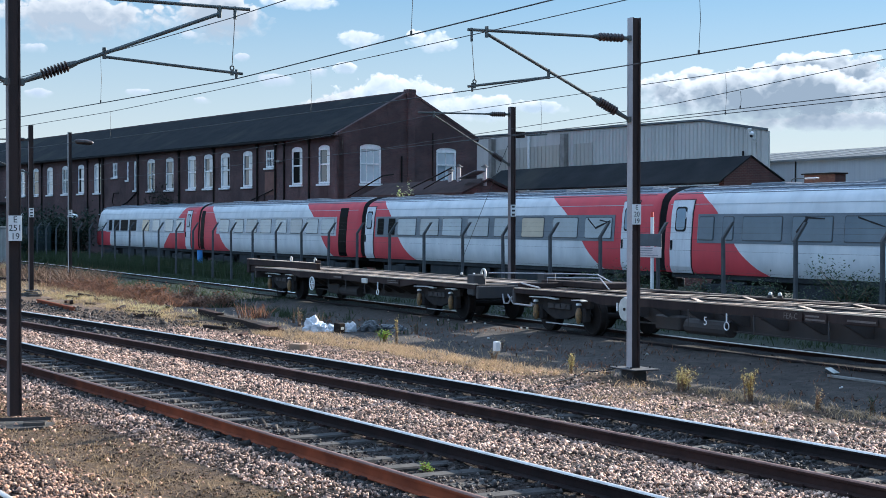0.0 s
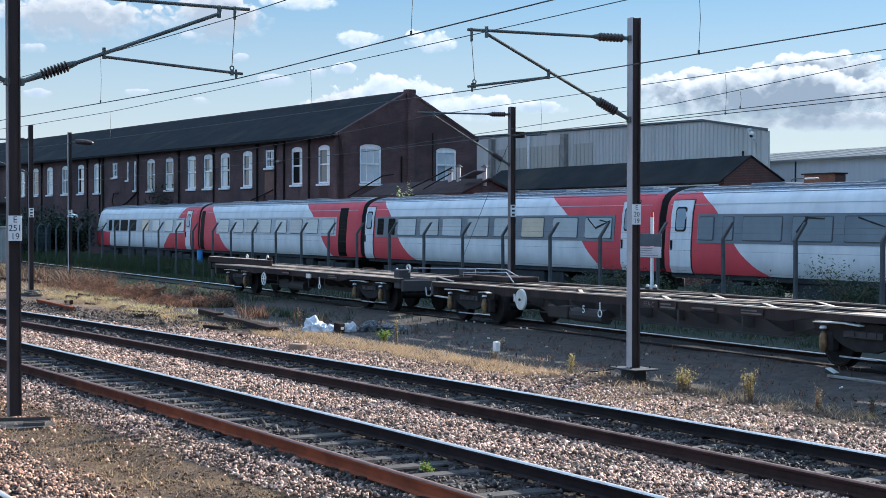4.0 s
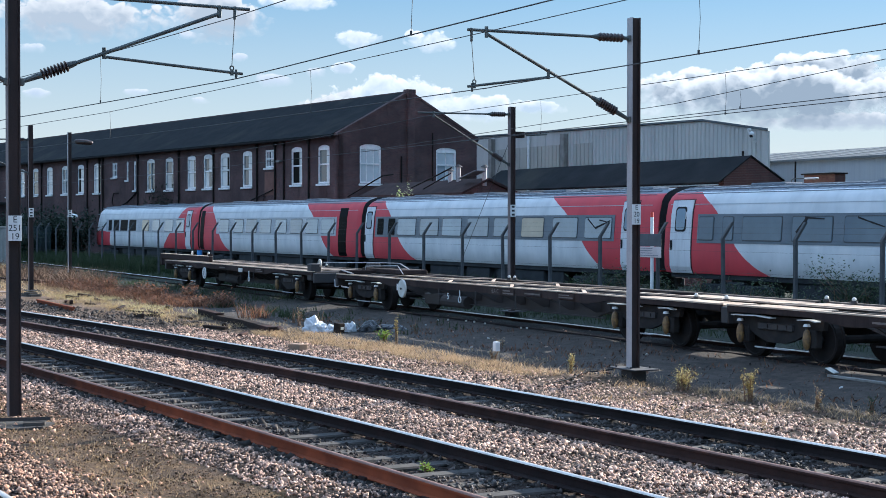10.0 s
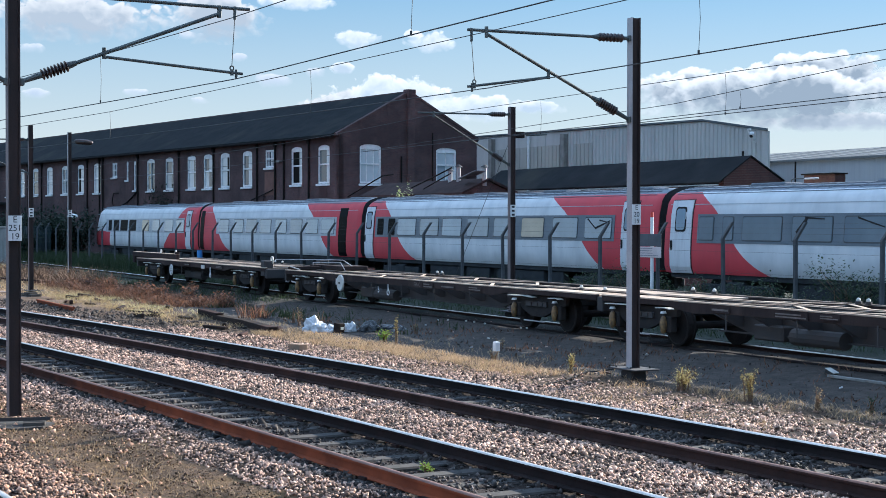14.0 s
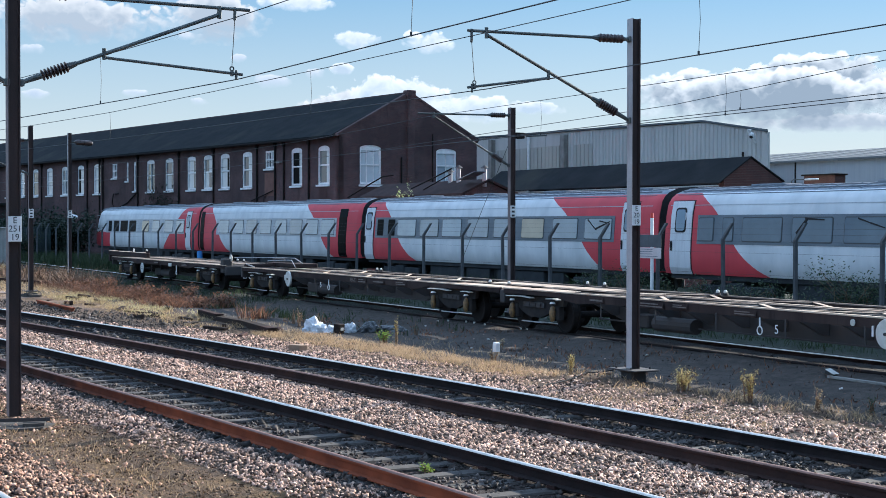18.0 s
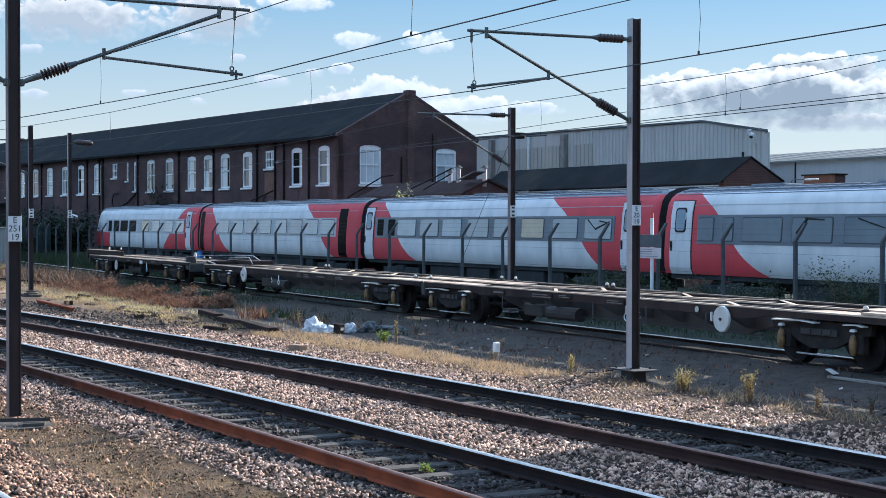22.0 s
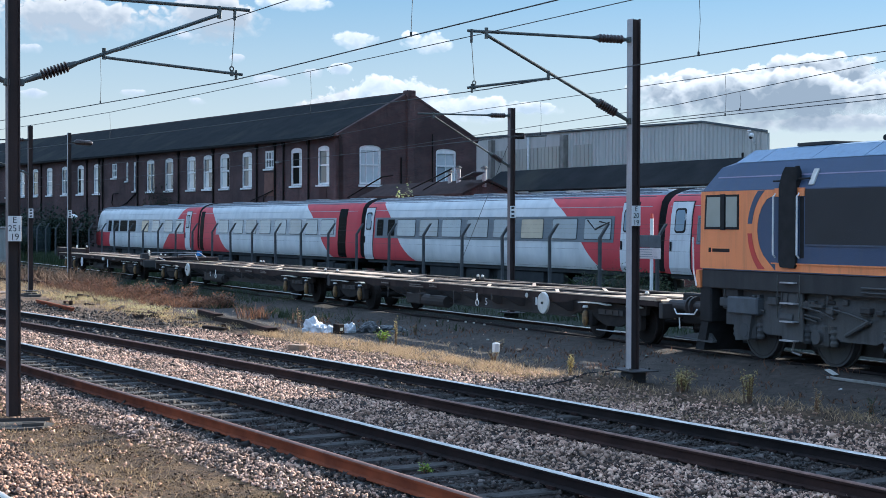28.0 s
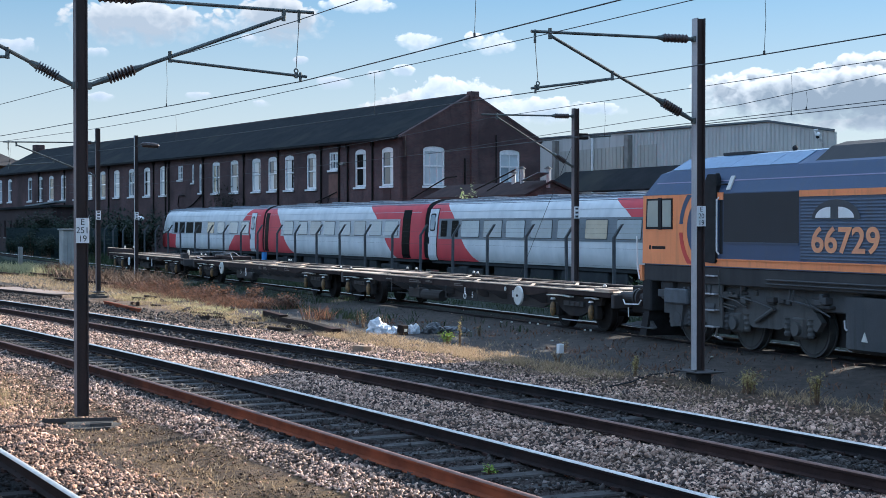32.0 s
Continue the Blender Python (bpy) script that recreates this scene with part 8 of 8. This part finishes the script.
    for i in range(5):
        x, y = rng.uniform(-36, -16), rng.uniform(16.2, 18.4)
        s = rng.uniform(0.025, 0.05)
        solid("litter_scrap", Geo().prism([(-s, -s * 0.5), (s * 0.7, -s * 0.7), (s, s * 0.4), (-s * 0.3, s * 0.8)], "z", 0, 0.02), WHITE if i % 3 else DISC, "pale scrap of paper on dark earth", "litter", "litter", m=pose(x, y, on(x, y) + 0.02, rng.uniform(-25, 25), rng.uniform(-25, 25), rng.uniform(0, 180)))
    for x, y in ((-36.6, 18.85), (-36.3, 19.0), (-35.3, 19.0), (-34.9, 19.02), (-34.3, 19.0), (-32.5, 19.0), (-32.3, 19.05)):
        solid("litter_scrap", Geo().box(-0.025, 0.025, -0.018, 0.018, -0.01, 0.035, 0.006), DISC, "small pale scrap beside the goods rail", "litter", "litter", m=pose(x, y, on(x, y), 8, 0, x * 70 % 90))
    c = thing("track_cable", "black cable trailing from the mast footing", "cable")
    part("cable", Geo().tube([(-22.75, 15.3, 0.05), (-22.9, 15.1, on(-22.9, 15.1) + 0.08), (-22.95, 14.75, on(-22.95, 14.75) + 0.03), (-22.75, 14.2, on(-22.75, 14.2) + 0.02), (-22.5, 13.5, on(-22.5, 13.5) + 0.02)], 0.013, 6), BLACK, c)
    d = thing("plastic_drum", "small blue plastic drum beside the stored coaches", "drum", pose(-85.0, 28.5, -0.25))
    part("body", Geo().tube([(0, 0, z) for z in (0, 0.03, 0.42, 0.45, 0.84, 0.87, 1.22, 1.25)], [0.14, 0.16, 0.16, 0.17, 0.17, 0.16, 0.16, 0.14], 16), DRUM_BLUE, d, smooth=True)
    part("lid", Geo().tube([(0, 0, 1.25), (0, 0, 1.3)], 0.15, 16), DRUM_BLUE, d)
    # troughing lid and stray plates by the far mast
    p = thing("trough_lid", "tilted dirty grey concrete trough lids", "trough lid", pose(-58.5, 13.0, on(-58.5, 13.0), 0, 0, 5))
    for i in range(3):
        part("lid", Geo().box(-0.5 + i * 0.45, -0.1 + i * 0.45, -0.2, 0.2, 0.0, 0.1 + 0.05 * (i % 2), 0.012), SLAB, p)
    y = thing("plank", "short grey plank edge beside the goods line", "plank", pose(-19.7, 18.0, on(-19.7, 18.0), 0, 0, -2))
    part("board", Geo().box(-0.75, 0.75, -0.04, 0.04, 0, 0.045, 0.006), CONCRETE, y)


clutter()


# ---- clouds ----
def cloud_material(name, grey, white, lump=1.0, rise=0.16, soft=0.5, thick=0.6, cover=0.5):
    """A far cloud: billowing outline, white where little cloud stands above it, grey beneath, its base melting into haze."""
    k = Nodes(name)
    p = k.xyz(k.co.outputs["Generated"])
    info = k.n("ShaderNodeObjectInfo")
    place, shift = k.n("ShaderNodeVectorMath"), k.n("ShaderNodeCombineXYZ")
    place.operation = "MULTIPLY_ADD"
    k.link(k.co.outputs["Object"], place.inputs[0])
    place.inputs[1].default_value = (0.012, 0.012, 0.015)
    k.link(k.math("MULTIPLY", info.outputs["Random"], 60.0), shift.inputs[0])
    k.link(shift.outputs[0], place.inputs[2])

    def cells(vec, scale):
        n = k.n("ShaderNodeTexVoronoi")
        n.feature = "SMOOTH_F1"
        n.inputs["Scale"].default_value, n.inputs["Smoothness"].default_value = scale, 0.25
        k.link(vec, n.inputs["Vector"])
        return k.math("SUBTRACT", 0.45, n.outputs["Distance"])

    def density(up):
        mv, warp = k.n("ShaderNodeVectorMath"), k.n("ShaderNodeVectorMath")
        mv.operation, warp.operation = "ADD", "MULTIPLY_ADD"
        k.link(place.outputs[0], mv.inputs[0])
        mv.inputs[1].default_value = (up * 0.5, 0.0, up)
        t = k.n("ShaderNodeTexNoise")
        t.inputs["Scale"].default_value, t.inputs["Detail"].default_value = 2.6, 3
        k.link(mv.outputs[0], t.inputs["Vector"])
        k.link(t.outputs["Color"], warp.inputs[0])
        warp.inputs[1].default_value = (0.35, 0.0, 0.35)
        k.link(mv.outputs[0], warp.inputs[2])
        v = warp.outputs[0]
        big = k.math("SUBTRACT", k.noise(0.9, 5, v, 0.6), 0.5)
        puff = k.math("ADD", k.math("MULTIPLY", cells(v, 1.9), 0.75), k.math("ADD", k.math("MULTIPLY", cells(v, 4.3), 0.42), k.math("MULTIPLY", cells(v, 10.0), 0.22)))
        dx = k.math("MULTIPLY", k.math("SUBTRACT", p[0], 0.5), 2.0)
        dz = k.math("MULTIPLY", k.math("SUBTRACT", p[2], 0.44 - up * 0.55), 2.0)
        r = k.math("MULTIPLY_ADD", dx, dx, k.math("MULTIPLY", dz, dz))
        return k.math("ADD", k.math("SUBTRACT", cover, r), k.math("MULTIPLY", k.math("ADD", k.math("MULTIPLY", big, 1.2), puff), lump)), r
    body, r = density(0.0)
    above = density(rise)[0]
    width = k.n("ShaderNodeMapRange")
    width.inputs["From Min"].default_value, width.inputs["From Max"].default_value = 0.25, 0.6
    width.inputs["To Min"].default_value, width.inputs["To Max"].default_value = soft, 0.13
    k.link(p[2], width.inputs["Value"])
    edge = k.ramp(k.math("SUBTRACT", 1.0, r), 0.0, 0.18)
    fade = k.n("ShaderNodeClamp")
    k.link(k.math("DIVIDE", body, width.outputs[0]), fade.inputs[0])
    alpha = k.math("MULTIPLY", fade.outputs[0], edge)
    col = k.mix(k.ramp(above, thick, -0.12), grey, white)
    em, tr, mx = k.n("ShaderNodeEmission"), k.n("ShaderNodeBsdfTransparent"), k.n("ShaderNodeMixShader")
    k.link(col, em.inputs["Color"])
    em.inputs["Strength"].default_value = CLOUD_GLOW
    k.link(alpha, mx.inputs[0])
    k.link(tr.outputs[0], mx.inputs[1])
    k.link(em.outputs[0], mx.inputs[2])
    k.link(mx.outputs[0], k.o.inputs["Surface"])
    return k.m


CLOUD_GLOW = 0.47
CLOUD = cloud_material("tall far cloud", (0.29, 0.325, 0.355), (0.82, 0.79, 0.74), 0.8, 0.2, 0.7, 0.5, 0.78)
CLOUD_FLAT = cloud_material("flat grey far cloud", (0.42, 0.44, 0.455), (0.72, 0.68, 0.63), 0.8, 0.12, 0.8, 0.5, 0.66)
CLOUD_LIT = cloud_material("sunlit far cloud", (0.48, 0.53, 0.56), (0.83, 0.80, 0.755), 0.8, 0.14, 0.5, 0.6, 0.62)
CLOUD_THIN = cloud_material("thin far cloud", (0.47, 0.51, 0.55), (0.66, 0.655, 0.645), 0.7, 0.1, 0.9, 0.6, 0.42)
CLOUDS = []
FAR, FOCAL = 2600.0, 2750.0
# (right, up) in thousandths of the lens's focal length from the middle of the first view, half width, half height, kind
CLOUD_ROWS = ((606, 274, 290, 62, 0), (668, 312, 150, 50, 0), (446, 288, 130, 44, 0), (770, 290, 130, 50, 0), (716, 226, 260, 22, 2), (1040, 320, 240, 60, 0),
              (-88, 272, 150, 52, 1), (60, 256, 130, 36, 1), (176, 250, 70, 18, 1), (-150, 250, 130, 44, 2),
              (-644, 412, 190, 56, 2), (-394, 414, 130, 52, 2), (-250, 440, 80, 22, 1), (-149, 375, 62, 24, 1), (-20, 371, 62, 30, 1), (-440, 380, 40, 14, 3),
              (-734, 358, 50, 16, 3), (-714, 276, 52, 14, 3), (-545, 279, 40, 12, 3), (-354, 339, 26, 13, 3), (-292, 300, 50, 18, 3), (-174, 319, 30, 16, 1), (-220, 314, 30, 18, 3),
              (-424, 264, 34, 13, 3), (-880, 370, 60, 26, 3), (-1250, 330, 260, 60, 2))


def clouds():
    base = aim(27.43, 0.94, -0.06).to_3x3()
    for i, (u, v, w, h, kind) in enumerate(CLOUD_ROWS):
        way = base @ Vector((u, v, -FOCAL))
        far = FAR + 12.0 * i
        c = Vector(EYE) + way.normalized() * far
        k = far / FOCAL
        W, Hh = w * k, h * k
        g = Geo().add([(-W, 0, -Hh), (W, 0, -Hh), (W, 0, Hh), (-W, 0, Hh)], [(0, 1, 2, 3)])
        rz = math.degrees(math.atan2(way.x, -way.y)) + 180
        ob = solid("cloud", g, (CLOUD, CLOUD_LIT, CLOUD_FLAT, CLOUD_THIN)[kind], "white fair-weather cloud with grey base", "cloud", "clouds", "structure")
        ob.matrix_basis = pose(c.x, c.y, c.z, 0, 0, rz)
        CLOUDS.append((ob, c, rz))


clouds()


def motions():
    for ob, s in MOVERS:
        walk(ob, [(t, on_line(s, t)) for t in STEPS])
    for w, ax, r in WHEELS:
        walk(w, [(t, pose(ax, 0, r, 0, math.degrees((run(t) - run(0)) / r), 0)) for t in STEPS])
    side_way = Vector((-math.sin(radians(27.4)), -math.cos(radians(27.4)), 0))
    for ob, c, rz in CLOUDS:
        rows = []
        for t in (0.0, 16.0, 32.0):
            p = c + side_way * (9.5 * t / 32.0)
            rows.append((t, pose(p.x, p.y, p.z, 0, 0, rz)))
        walk(ob, rows)


motions()
